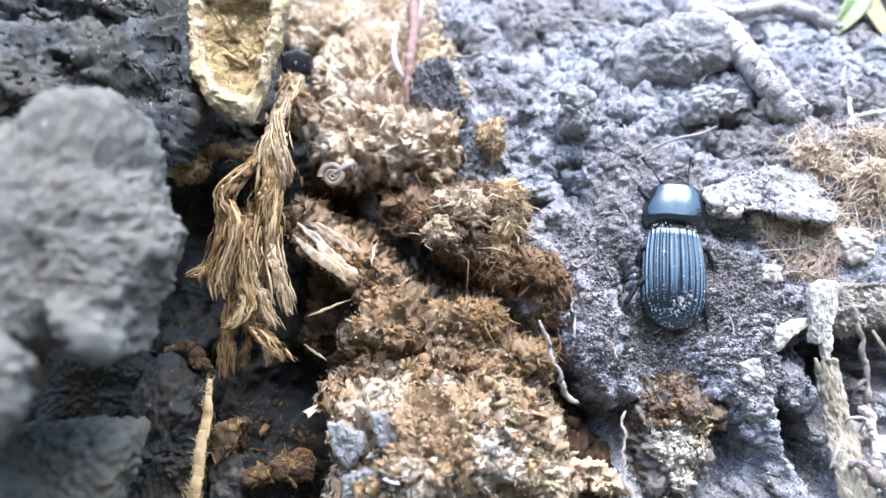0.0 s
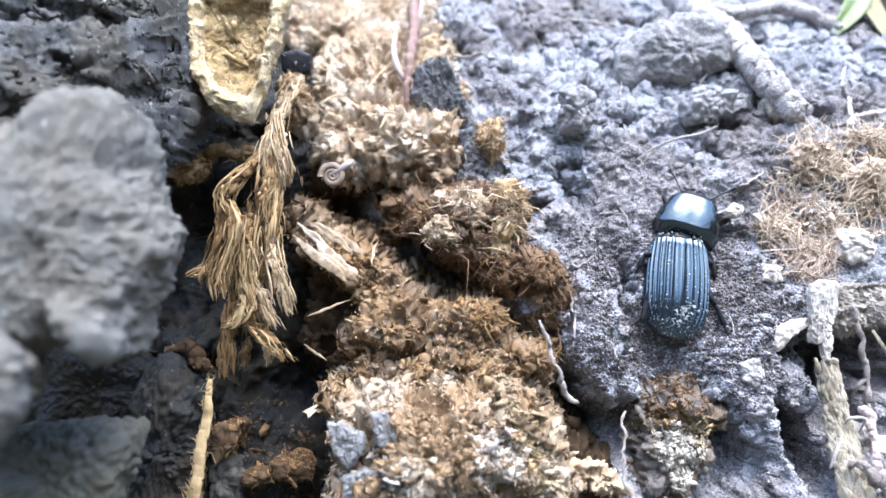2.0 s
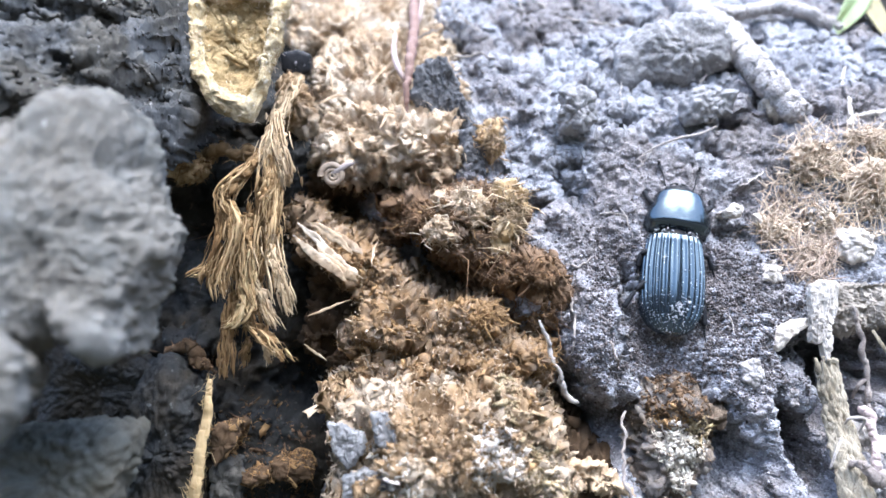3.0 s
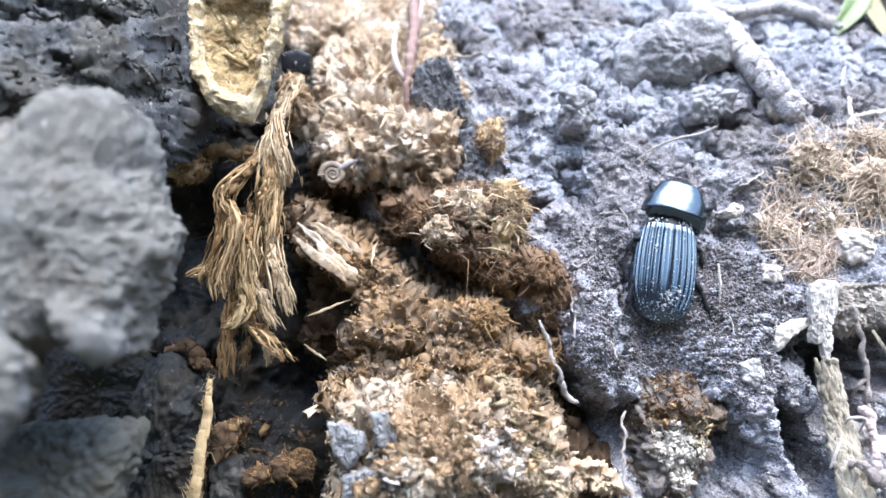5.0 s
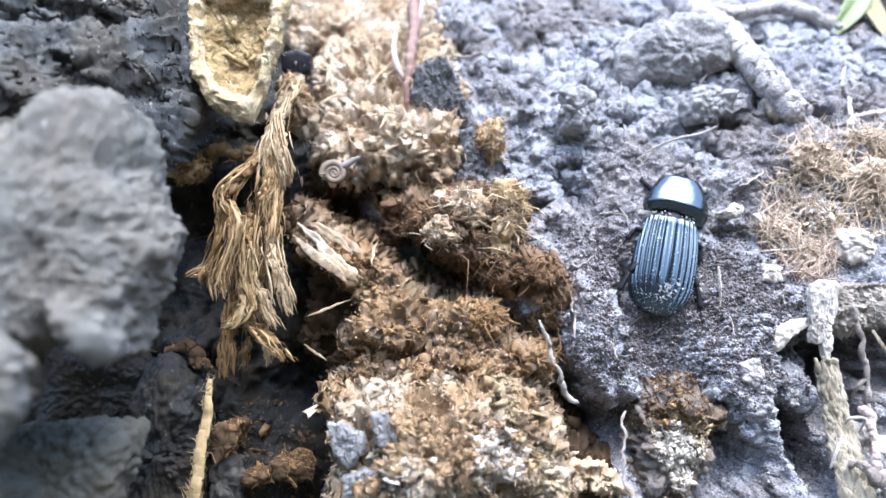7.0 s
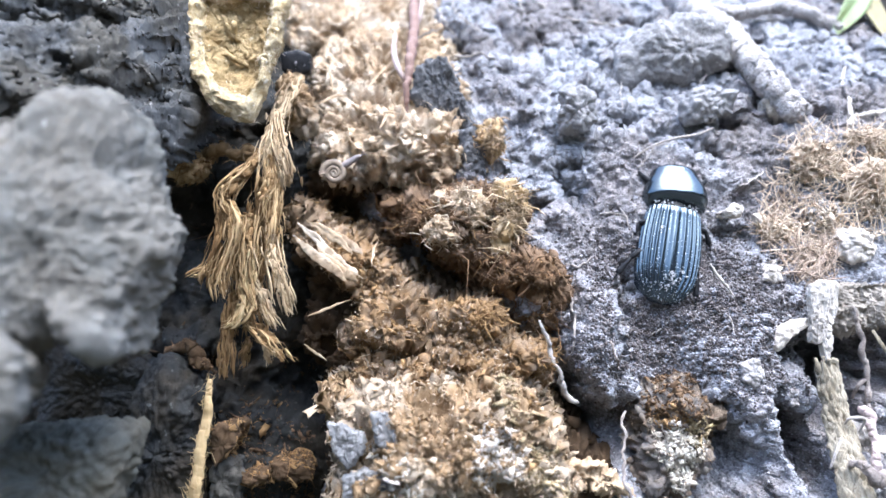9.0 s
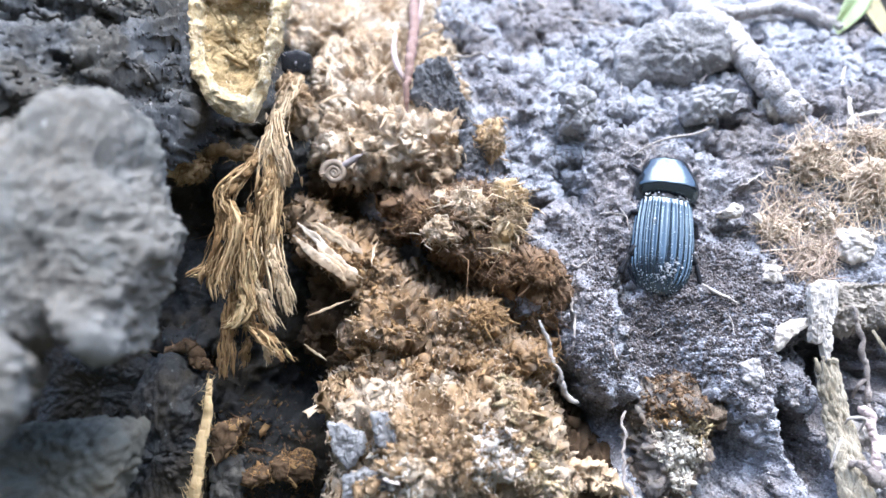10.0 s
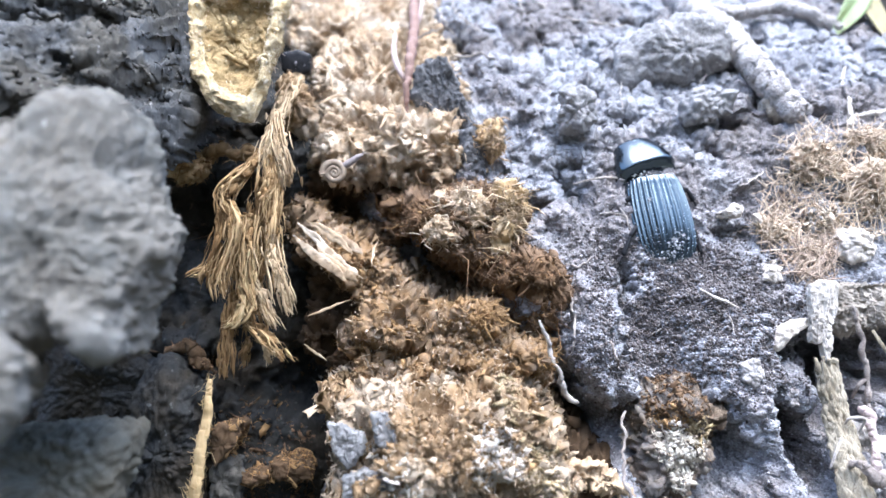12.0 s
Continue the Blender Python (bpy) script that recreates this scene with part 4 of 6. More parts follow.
def leaf(name, base, tip, bend, width, mat, label):
    """A leaf blade with a folded midrib, pointed tip and real thickness."""
    base, tip, bend = np.array(base, float), np.array(tip, float), np.array(bend, float)
    axis = tip - base
    side = np.cross(axis, (0, -1, 0.3))
    side /= np.linalg.norm(side)
    v, f, nu, nv = [], [], 8, 18
    for face in (0, 1):
        for j in range(nv + 1):
            t = j / nv
            w = width * (math.sin(math.pi * min(1, t * 0.94 + 0.06)) ** 0.8)
            for i in range(nu + 1):
                a = 2 * i / nu - 1
                p = base + axis * t + bend * math.sin(math.pi * t) + side * a * w + np.array([0, 1, 0]) * (0.5 * w * (1 - abs(a)) + 0.25 * face) + np.array([0, 0.25, 0]) * math.sin(9 * t + 3 * abs(a))
                v.append(p)
    n = (nv + 1) * (nu + 1)
    for j in range(nv):
        for i in range(nu):
            a = j * (nu + 1) + i
            q = (a, a + 1, a + nu + 2, a + nu + 1)
            f.append(q)
            f.append(tuple(k + n for k in q[::-1]))
    for j in range(nv):
        for i, flip in ((0, 0), (nu, 1)):
            a, b = j * (nu + 1) + i, (j + 1) * (nu + 1) + i
            f.append((a, b, b + n, a + n) if not flip else (b, a, a + n, b + n))
    return tagged(part(name, np.array(v), f, mat), label, "leaf")


leaf("leaf", *[(100.5, 37.2, 55.5), (119.8, 54.1, 79.4)], (1.5, -1, 0), 3.2, M_LEAF, "fresh green leaf blade at the stem's end")
leaf("leaf", *[(111.9, 32.0, 50.8), (119.7, 56.5, 75.6)], (-1.0, -1, 0), 2.9, M_DRYLEAF, "yellow-brown dying leaf at the stem's end")

tagged(limb("stem", [(-7.1, 49.2, 77.5), (-7.0, 27.6, 54.9), (-7.4, 17.0, 43.8), (-8.0, 13.4, 36.5), (-8.0, 13.4, 30.2)], [1.35, 1.25, 1.15, 0.8, 0.45], M_STEM, sides=18, steps=18, knots=0.02, rough=0.03, kink=0.3, seed=54), "thin reddish-brown stem rooted in the wood", "stem")
tagged(limb("rootlet", [(-11.7, 30.1, 52.7), (-11.5, 21.5, 46.3), (-10.3, 16.8, 41.4), (-8.9, 16.1, 38.4), (-8.3, 18.3, 36.4)], [0.5, 0.7, 0.7, 0.5, 0.3], M_ROOTPINK, sides=8, steps=8, seed=55), "pinkish rootlet beside the stem", "root")
tagged(limb("rootlet", [(-5.0, 52.5, 75.6), (-5.7, 32.9, 59.5), (-6.5, 24.6, 51.3)], [0.7, 0.6, 0.3], M_ROOTPINK, sides=8, steps=8, seed=56), "pinkish rootlet beside the stem", "root")
for n, pts in enumerate([[(-3.0, 50.4, 70.2), (-1.3, 41.4, 62.4), (1.6, 37.7, 56.8), (4.5, 37.6, 53.1)], [(1.0, 54.4, 71.6), (4.2, 43.3, 62.3), (9.3, 37.9, 56.1), (12.3, 38.8, 54.2)], [(-6.9, 32.2, 52.8), (-2.6, 30.2, 53.7), (-0.3, 32.4, 55.7)], [(2.9, 28.0, 46.8), (9.0, 27.5, 47.4), (14.7, 30.2, 46.0)]]):
    tagged(limb("rootlet", pts, [0.28, 0.26, 0.1], M_ROOT, sides=6, steps=12, knots=0.2, kink=0.6, seed=57 + n), "pale rootlet hanging over the gully", "root")
rootlet([(24.0, 60.9, 74.3), (28.0, 55.0, 68.3), (34.6, 47.2, 62.2), (44.3, 43.0, 58.8), (54.2, 41.3, 57.3), (61.1, 44.2, 59.7)], [0.55, 0.5, 0.6, 0.55, 0.5], "long pale rootlet along the slope", seed=61, lift=0.5)
rootlet([(21.9, 60.0, 72.0), (22.8, 51.3, 65.5), (23.1, 43.9, 59.5)], [0.4, 0.4, 0.2], "short pale rootlet on the slope", seed=62)
rootlet([(59.9, 22.5, 38.9), (63.3, 25.3, 42.0), (66.5, 26.7, 43.5), (71.7, 30.0, 46.8)], [0.45, 0.4, 0.15], "forked pale rootlet on a clod", seed=63, lift=0.8)
rootlet([(67.3, 32.4, 49.2), (66.5, 28.8, 45.7), (64.7, 25.7, 42.4)], [0.25, 0.3, 0.2], "short pale rootlet on the slope", seed=64, lift=0.8)
rootlet([(41.6, 22.2, 38.6), (40.0, 16.9, 32.2), (39.8, 13.1, 27.0)], [0.2, 0.25, 0.2], "thin pale rootlet down the slope", seed=65)
rootlet([(89.2, 14.4, 28.9), (93.3, 15.1, 29.8), (100.0, 16.0, 31.0), (107.3, 16.9, 32.2)], [0.5, 0.8, 0.7, 0.6], "bleached dry straw on the slope", M_PALEBARK, seed=66, name="straw", cat="straw", lift=0.8)
rootlet([(88.1, 13.1, 27.0), (91.2, 16.9, 32.2), (93.6, 22.2, 38.6), (96.9, 27.0, 43.8)], [0.6, 0.7, 0.5, 0.3], "pale upright straw on the slope", M_PALEBARK, seed=67, name="straw", cat="straw", lift=0.6)
tagged(limb("root", [(17.2, -18.0, -12.4), (19.7, -17.0, -19.0), (21.0, -16.0, -23.3), (21.9, -15.0, -25.7), (24.8, -14.0, -28.1)], [0.3, 0.4, 0.42, 0.6, 0.35], M_ROOT, sides=10, steps=14, knots=0.2, rough=0.15, kink=0.5, seed=68), "knotted pale root hanging in the gap", "root")
rootlet([(23.4, -6.7, -4.0), (24.6, -8.4, -8.0), (25.1, -10.3, -12.6), (25.1, -12.0, -16.7), (24.2, -13.6, -20.6)], [0.35, 0.38, 0.35, 0.3, 0.2], "thin white rootlet down the soil", seed=69)
rootlet([(30.9, -9.2, -17.0), (32.4, -10.6, -20.6), (34.0, -11.7, -23.2)], [0.3, 0.35, 0.2], "thin brown rootlet on the soil", M_STEM2, seed=70)
tagged(limb("rootlet", [(32.6, -15.0, -29.4), (32.0, -18.0, -33.9), (31.7, -20.0, -38.2), (31.7, -22.0, -42.9)], [0.26, 0.28, 0.3, 0.34], M_STEM2, sides=8, steps=9, knots=0.2, rough=0.15, kink=0.6, seed=71), "brown rootlet hanging over the hollow", "root")
tagged(limb("rootlet", [(78.1, -9.0, -10.6), (78.9, -9.0, -14.9), (80.0, -9.0, -20.3), (80.4, -9.0, -25.6), (80.5, -10.0, -30.8)], [0.3, 0.5, 0.6, 0.5, 0.7], M_STEM2, sides=8, steps=9, knots=0.2, rough=0.15, kink=0.6, seed=72), "grey rootlet hanging before the hollow", "root")
tagged(limb("rootlet", [(80.2, -9.0, -24.8), (78.7, -9.0, -26.1), (78.8, -7.0, -28.7)], [0.4, 0.4, 0.3], M_STEM2, sides=7, steps=7, knots=0.12, seed=73), "short forked grey rootlet in the hollow", "root")
tagged(limb("root", [(78.7, -12.0, -29.5), (77.9, -15.0, -32.7), (77.4, -17.0, -36.2), (75.5, -19.0, -40.5)], [1.0, 0.85, 0.8, 0.7], M_ROOTPINK, sides=20, steps=18, knots=0.12, rough=0.08, kink=0.6, worn=0.25, seed=74), "pale pinkish root by the stick", "root")
tagged(limb("rootlet", [(72.9, -15.0, -31.6), (73.3, -16.0, -30.4), (75.8, -16.0, -30.6), (75.4, -15.0, -33.2)], [0.25, 0.3, 0.3, 0.2], M_ROOT, sides=6, steps=7, seed=75), "curled white rootlet by the stick", "root")
tagged(limb("rootlet", [(70.0, -19.0, -33.1), (68.4, -20.0, -35.3), (67.4, -20.0, -38.2)], [0.25, 0.3, 0.25], M_ROOT, sides=6, steps=7, seed=76), "white rootlet over the stick", "root")
tagged(limb("grass_blade", [(82.2, -8.0, -15.6), (83.4, -9.0, -18.3), (86.5, -9.0, -22.4)], [0.3, 0.4, 0.3], M_STICK, sides=8, steps=7, flat=0.3, seed=77), "dull olive blade of grass", "grass")
for n, pts in enumerate([[(35.4, 3.5, 10.7), (36.7, 2.0, 7.1), (38.5, 0.0, 2.4)], [(32.7, 2.1, 7.3), (34.4, 2.2, 7.6), (36.7, 2.0, 7.1)], [(24.4, -2.2, -2.8), (26.8, -2.4, -3.3), (30.1, -1.7, -1.6)], [(41.6, 6.8, 17.2), (46.0, 9.7, 21.9), (51.3, 10.7, 23.5)], [(4.7, 20.8, 36.9), (7.3, 18.8, 34.5), (8.4, 15.8, 30.7)], [(62.3, 4.7, 13.1), (66.2, 5.6, 14.9), (68.1, 6.6, 16.7)], [(41.1, -9.2, -17.0), (42.6, -8.7, -16.0), (44.1, -8.1, -14.5)], [(54.9, -7.4, -12.9), (55.8, -7.9, -14.2), (55.7, -8.7, -16.0)]]):
    rootlet(pts, [0.16, 0.24, 0.14], "short pale straw on the soil", M_PALEBARK if n == 5 else M_ROOT, seed=80 + n, lift=0.25)


# ---- the mat of dry fibres on the slope ----
def fibre_mat(outline, count, seed, label, mat, lift=1.2, long=3.5):
    r = np.random.RandomState(seed)
    pts = np.array(outline)
    pieces = []
    while len(pieces) < count:
        x, z = r.uniform(pts[:, 0].min(), pts[:, 0].max()), r.uniform(pts[:, 2].min(), pts[:, 2].max())
        if inside(np.array([x]), np.array([z]), [(p[0], p[2]) for p in pts])[0] < 0:
            continue
        a, ln = r.uniform(0, 2 * np.pi), long * r.uniform(0.4, 1.6)
        y = float(bank_at(x, z)) - lift * r.uniform(0.1, 1.0)
        d = np.array([math.cos(a), r.normal(0, 0.25), math.sin(a)]) * ln / 2
        k = np.array([r.normal(0, 0.22), r.normal(0, 0.2), r.normal(0, 0.22)])
        c = np.array([x, y, z])
        pieces.append(tube_mesh([c - d, c - 0.4 * d + k, c + 0.4 * d - 0.5 * k, c + d], [0.05, r.uniform(0.07, 0.22), 0.06], sides=5, steps=3, flat=0.6))
    ob = part("dry_fibres", *joined(pieces), mat)
    return tagged(ob, label, "fibres", kind="stuff")


CLUMPS = []
fibre_mat([(74.5, 11.6, 24.9), (82.7, 14.1, 28.5), (98.7, 12.6, 26.3), (96.6, 4.7, 13.1), (90.6, 0.0, 2.4), (79.5, -0.5, 1.3), (73.2, -3.8, -6.6), (70.5, -2.4, -3.3), (64.1, 1.0, 4.7), (68.2, 4.7, 13.1)], 620, 91, "tangle of pale dry fibres on the slope", M_FIBREPALE, 1.6, 5.0)
fibre_mat([(70.1, -1.0, 0.1), (79.5, -0.5, 1.3), (77.1, -3.8, -6.6), (72.0, -3.8, -6.6)], 130, 92, "tangle of tan fibres above the bark", M_STRAW, 2.0, 4.0)
fibre_mat([(66.0, 2.0, 9.0), (76.0, 4.0, 13.0), (80.0, 1.0, 4.0), (78.0, -2.0, -4.0), (70.0, -3.0, -6.0), (65.0, 0.0, 2.0)], 170, 98, "tangle of reddish-tan straws on the slope", M_STRAW, 2.0, 4.5)
for outline, y, front, mat, seed in [([(72.7, 20.8), (77.6, 22.6), (83.2, 19.6), (84.0, 15.4), (79.2, 13.0), (73.5, 16.6)], 3.5, 2.6, M_CLUMP, 93), ([(82.8, 15.2), (90.1, 18.7), (96.8, 16.3), (96.5, 8.2), (87.2, 7.6), (83.2, 11.1)], 2.5, 3.2, M_CLUMP, 94),
                                     ([(83.2, 24.6), (90.5, 25.9), (97.4, 24.0), (96.8, 19.1), (88.5, 19.1)], 5.5, 2.4, M_CLUMP, 95), ([(64.3, 5.3), (68.3, 6.4), (72.9, 4.7), (72.9, 1.3), (67.1, 1.8)], 1.5, 1.6, M_CLUMP, 96), ([(75.2, 8.1), (80.9, 10.4), (83.2, 5.8), (78.6, 2.4), (75.2, 4.1)], 1.5, 2.0, M_CLODPALE, 97)]:
    CLUMPS.append((outline, y, 0.4 * front, mat, seed))


# ---- loose crumbs and shreds ----
rng = np.random.RandomState(4)


def crumbs_on_bank(count):
    x, z = rng.uniform(-12, 100, count), rng.uniform(-62, 66, count)
    ok = fbm(x, z, 9, 2, 44) + rng.uniform(-0.8, 0.8, count) > -0.2
    x, z = x[ok], z[ok]
    s = 0.07 + 0.27 * rng.uniform(0, 1, len(x)) ** 3
    y = bank_at(x, z) - 0.2 * s
    scattered("soil_crumbs", M_CRUMB, np.stack([x, y, z], 1), s, 5, label="loose grey crumbs of soil on the bank", category="crumbs")


def skin_samples(ob, count, r):
    """Random places of a mesh, in mm, with its normals there."""
    me = ob.data
    co, no = np.empty(len(me.vertices) * 3), np.empty(len(me.vertices) * 3)
    me.vertices.foreach_get("co", co)
    me.vertex_normals.foreach_get("vector", no)
    pick = r.randint(0, len(me.vertices), count)
    return co.reshape(-1, 3)[pick] / MM, no.reshape(-1, 3)[pick]


def splinters(ob, count, seed, label, mat, long=2.2, wide=0.16, out=0.5, droop=0.3, clump=0.0, parent=None, name="wood_shreds", along=None):
    """Bent tapering shreds that stand out of a surface, joined into one heap."""
    r = np.random.RandomState(seed)
    p, n = skin_samples(ob, count * 3, r)
    ok = (n[:, 1] < 0.35) & (fbm3(p, 5.0, 2, seed) + r.uniform(-0.9, 0.9, len(p)) > clump)
    p, n = p[ok][:count], n[ok][:count]
    m = len(p)
    d = r.normal(size=(m, 3)) * np.array([1.2, 1.0, 0.8])
    if along:
        d = 0.45 * d + np.array(along) * r.choice([-1, 1], m)[:, None]
    d -= n * (d * n).sum(1, keepdims=True)
    d /= np.linalg.norm(d, axis=1, keepdims=True) + 1e-9
    d = d + n * (out * r.uniform(0, 1, m))[:, None] + np.array([0, 0, -droop])
    d /= np.linalg.norm(d, axis=1, keepdims=True)
    side = np.cross(d, n + 0.3 * r.normal(size=(m, 3)))
    side /= np.linalg.norm(side, axis=1, keepdims=True) + 1e-9
    up = np.cross(side, d)
    ln = long * np.exp(r.normal(-0.2, 0.55, m))
    wd = wide * np.exp(r.normal(0, 0.5, m))
    bend = r.normal(0, 0.18, (m, 2)) * ln[:, None]
    rings = []
    for t, w, b in ((0.0, 0.75, 0.0), (0.5, 1.0, 0.9), (1.0, 0.25, 0.0)):
        c = p - 0.25 * n + d * (ln * t)[:, None] + side * (bend[:, 0] * b)[:, None] + up * (bend[:, 1] * b)[:, None]
        for a, h in ((1, -0.2), (0, 0.35), (-1, -0.2)):
            rings.append(c + side * (a * w * wd)[:, None] + up * (h * w * wd)[:, None])
    v = np.stack(rings, axis=1)
    f = [(3 * k + a, 3 * k + (a + 1) % 3, 3 * k + 3 + (a + 1) % 3, 3 * k + 3 + a) for k in range(2) for a in range(3)]
    f = np.array(f)[None] + (np.arange(m) * 9)[:, None, None]
    ob2 = part(name, v.reshape(-1, 3), f.reshape(-1, 4), mat, parent, smooth_faces=False)
    return tagged(ob2, label, "" if parent else "wood shreds", kind="stuff")


def shards(ob, count, seed, label, mat, size=0.8, loose=0.42, clump=-0.2, parent=None, name="wood_chaff", slim=(0.2, 0.75), area=None, category="wood chaff"):
    """Thin broken flakes that lie one over another on a surface, joined into one heap."""
    r = np.random.RandomState(seed)
    p, n = skin_samples(ob, count * (40 if area else 3), r)
    ok = (n[:, 1] < 0.35) & (fbm3(p, 4.0, 2, seed) + r.uniform(-0.7, 0.7, len(p)) > clump)
    if area:
        ok &= inside(p[:, 0] + 0.8 * fbm3(p, 2.5, 2, seed), p[:, 2] + 0.8 * fbm3(p, 2.5, 2, seed + 1), area) > r.uniform(-0.6, 0.6, len(p))
    p, n = p[ok][:count], n[ok][:count]
    m = len(p)
    up = n + loose * r.normal(size=(m, 3))
    up /= np.linalg.norm(up, axis=1, keepdims=True)
    d = r.normal(size=(m, 3)) + np.array([0, 0, -0.4])
    d -= up * (d * up).sum(1, keepdims=True)
    d /= np.linalg.norm(d, axis=1, keepdims=True) + 1e-9
    side = np.cross(up, d)
    ln = np.minimum(size * np.exp(r.normal(-0.3, 0.72, m)), 4 * size)
    wd, th = ln * r.uniform(slim[0], slim[1], m), 0.16 * size * np.exp(r.normal(0, 0.4, m))
    ang = (np.arange(5) + r.uniform(-0.35, 0.35, (m, 5))) * np.pi / 2.5
    rad = r.uniform(0.35, 1.2, (m, 5))
    a, b = np.cos(ang) * rad * ln[:, None], np.sin(ang) * rad * wd[:, None]
    lift = (r.normal(0, 0.3, m) / ln)[:, None] * a * a
    c = (p + 0.1 * n)[:, None, :]
    v = np.concatenate([c + d[:, None] * (a * k)[..., None] + side[:, None] * (b * k)[..., None] + up[:, None] * (lift + h * th[:, None])[..., None] for k, h in ((1.0, 0.5), (0.9, -0.5))], axis=1)
    f = [(0, k, k + 1) for k in range(1, 4)] + [(5, k + 1, k) for k in range(6, 9)]
    for k in range(5):
        q = (k + 1) % 5
        f += [(k, 5 + k, 5 + q), (k, 5 + q, q)]
    f = np.array(f)[None] + (np.arange(m) * 10)[:, None, None]
    ob2 = part(name, v.reshape(-1, 3), f.reshape(-1, 3), mat, parent, smooth_faces=False)
    return tagged(ob2, label, "" if parent else category, kind="stuff")


def crumbs_below(count):
    """Crumbs on the steep lower lobes, where the soil breaks off."""
    p, nn = skin_samples(bank_soil, 14 * count, rng)
    p = p[(p[:, 0] > 16) & (p[:, 0] < 84) & (p[:, 2] < -12)][:count]
    scattered("soil_crumbs", M_CRUMB, p, 0.10 + 0.34 * rng.uniform(0, 1, len(p)) ** 3, 7, label="loose grey crumbs on the lower lobes of the bank", category="crumbs")


crumbs_on_bank(60000)
crumbs_below(15000)
for ob, many, mat, label in ((clod, 2600, M_CLODDK, "dark crumbs on the clod above the stone"), (gully, 2600, M_SHADESOIL, "crumbs in the gully in the lining's shade colour")):
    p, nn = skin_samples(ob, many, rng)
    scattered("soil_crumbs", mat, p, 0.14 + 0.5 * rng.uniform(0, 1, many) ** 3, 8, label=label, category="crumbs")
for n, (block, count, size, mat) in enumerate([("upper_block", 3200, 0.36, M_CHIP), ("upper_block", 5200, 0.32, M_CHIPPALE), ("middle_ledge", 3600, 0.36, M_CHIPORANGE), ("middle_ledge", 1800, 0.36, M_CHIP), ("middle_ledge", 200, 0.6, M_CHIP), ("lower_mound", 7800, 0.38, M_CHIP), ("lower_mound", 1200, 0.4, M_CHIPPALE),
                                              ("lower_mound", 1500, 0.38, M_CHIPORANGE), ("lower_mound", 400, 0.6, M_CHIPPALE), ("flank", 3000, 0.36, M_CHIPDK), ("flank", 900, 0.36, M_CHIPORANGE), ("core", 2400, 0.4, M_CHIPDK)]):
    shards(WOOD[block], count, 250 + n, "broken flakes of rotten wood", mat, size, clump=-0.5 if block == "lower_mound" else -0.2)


def damp_crumbs(count):
    x, z = 47 + rng.normal(0, 12, count), -13 + rng.normal(0, 8.5, count)
    s = 0.12 + 0.30 * rng.uniform(0, 1, count) ** 2.5
    scattered("damp_crumbs", M_CRUMBDK, np.stack([x, bank_at(x, z) - 0.25 * s, z], 1), s, 6, label="dark damp crumbs below the beetle", category="crumbs")


damp_crumbs(27000)
for n, (ob, count, long, wide, mat) in enumerate([(WOOD["upper_block"], 6000, 1.2, 0.06, M_CHIP), (WOOD["upper_block"], 9500, 1.5, 0.07, M_CHIPPALE), (WOOD["middle_ledge"], 5200, 1.1, 0.06, M_CHIPORANGE), (WOOD["middle_ledge"], 3000, 1.3, 0.06, M_CHIP), (WOOD["lower_mound"], 7000, 1.1, 0.06, M_CHIP), (WOOD["lower_mound"], 1600, 1.3, 0.08, M_CHIPPALE),
                                                  (WOOD["flank"], 4600, 1.6, 0.08, M_CHIPDK), (WOOD["flank"], 800, 2.0, 0.08, M_CHIPORANGE), (WOOD["core"], 2600, 1.6, 0.08, M_CHIPDK), (cavity, 260, 1.0, 0.08, M_CHIP), (gully, 420, 2.2, 0.10, M_CHIPDK)]):
    splinters(ob, count, 300 + n, "shreds and splinters of rotten wood", mat, long, wide, clump=-0.1, along=(0.8, 0, -0.62) if ob is WOOD["flank"] else None, droop=0.05 if ob is WOOD["flank"] else 0.3, out=0.06 if ob is WOOD["flank"] else 0.5)
for n, (ob, count) in enumerate([(WOOD["upper_block"], 2600), (WOOD["middle_ledge"], 2200), (WOOD["lower_mound"], 2600), (WOOD["flank"], 500)]):
    p, nn = skin_samples(ob, count, rng)
    scattered("wood_crumbs", M_CHIP, p, 0.10 + 0.32 * rng.uniform(0, 1, count) ** 4, 330 + n, flat=0.7, label="tan crumbs of rotten wood", category="crumbs")


# ---- tufts, crusts and bark on the rotten wood ----
def tuft(name, outline, y, front, mat, seed, label, count=750, long=1.7, scale=0.9, chips=None):
    """A ragged clump: a low heart with loose fibres all over it."""
    ob = lump(name, outline, y, front, 4, mat, wood_skin, rings=40, around=90, square=1.0, seed=seed, scale=scale, lumps=0.45)
    tagged(ob, label, "wood fibre", "tufts of wood fibre")
    shards(ob, count, seed + 600, "", chips or M_CHIPPALE, 0.4, 0.6, -0.6, ob, "chaff")
    splinters(ob, count, seed + 500, "", chips or M_CHIPPALE, long, 0.11, out=0.5, droop=0.35, parent=ob, name="fibre")
    return ob


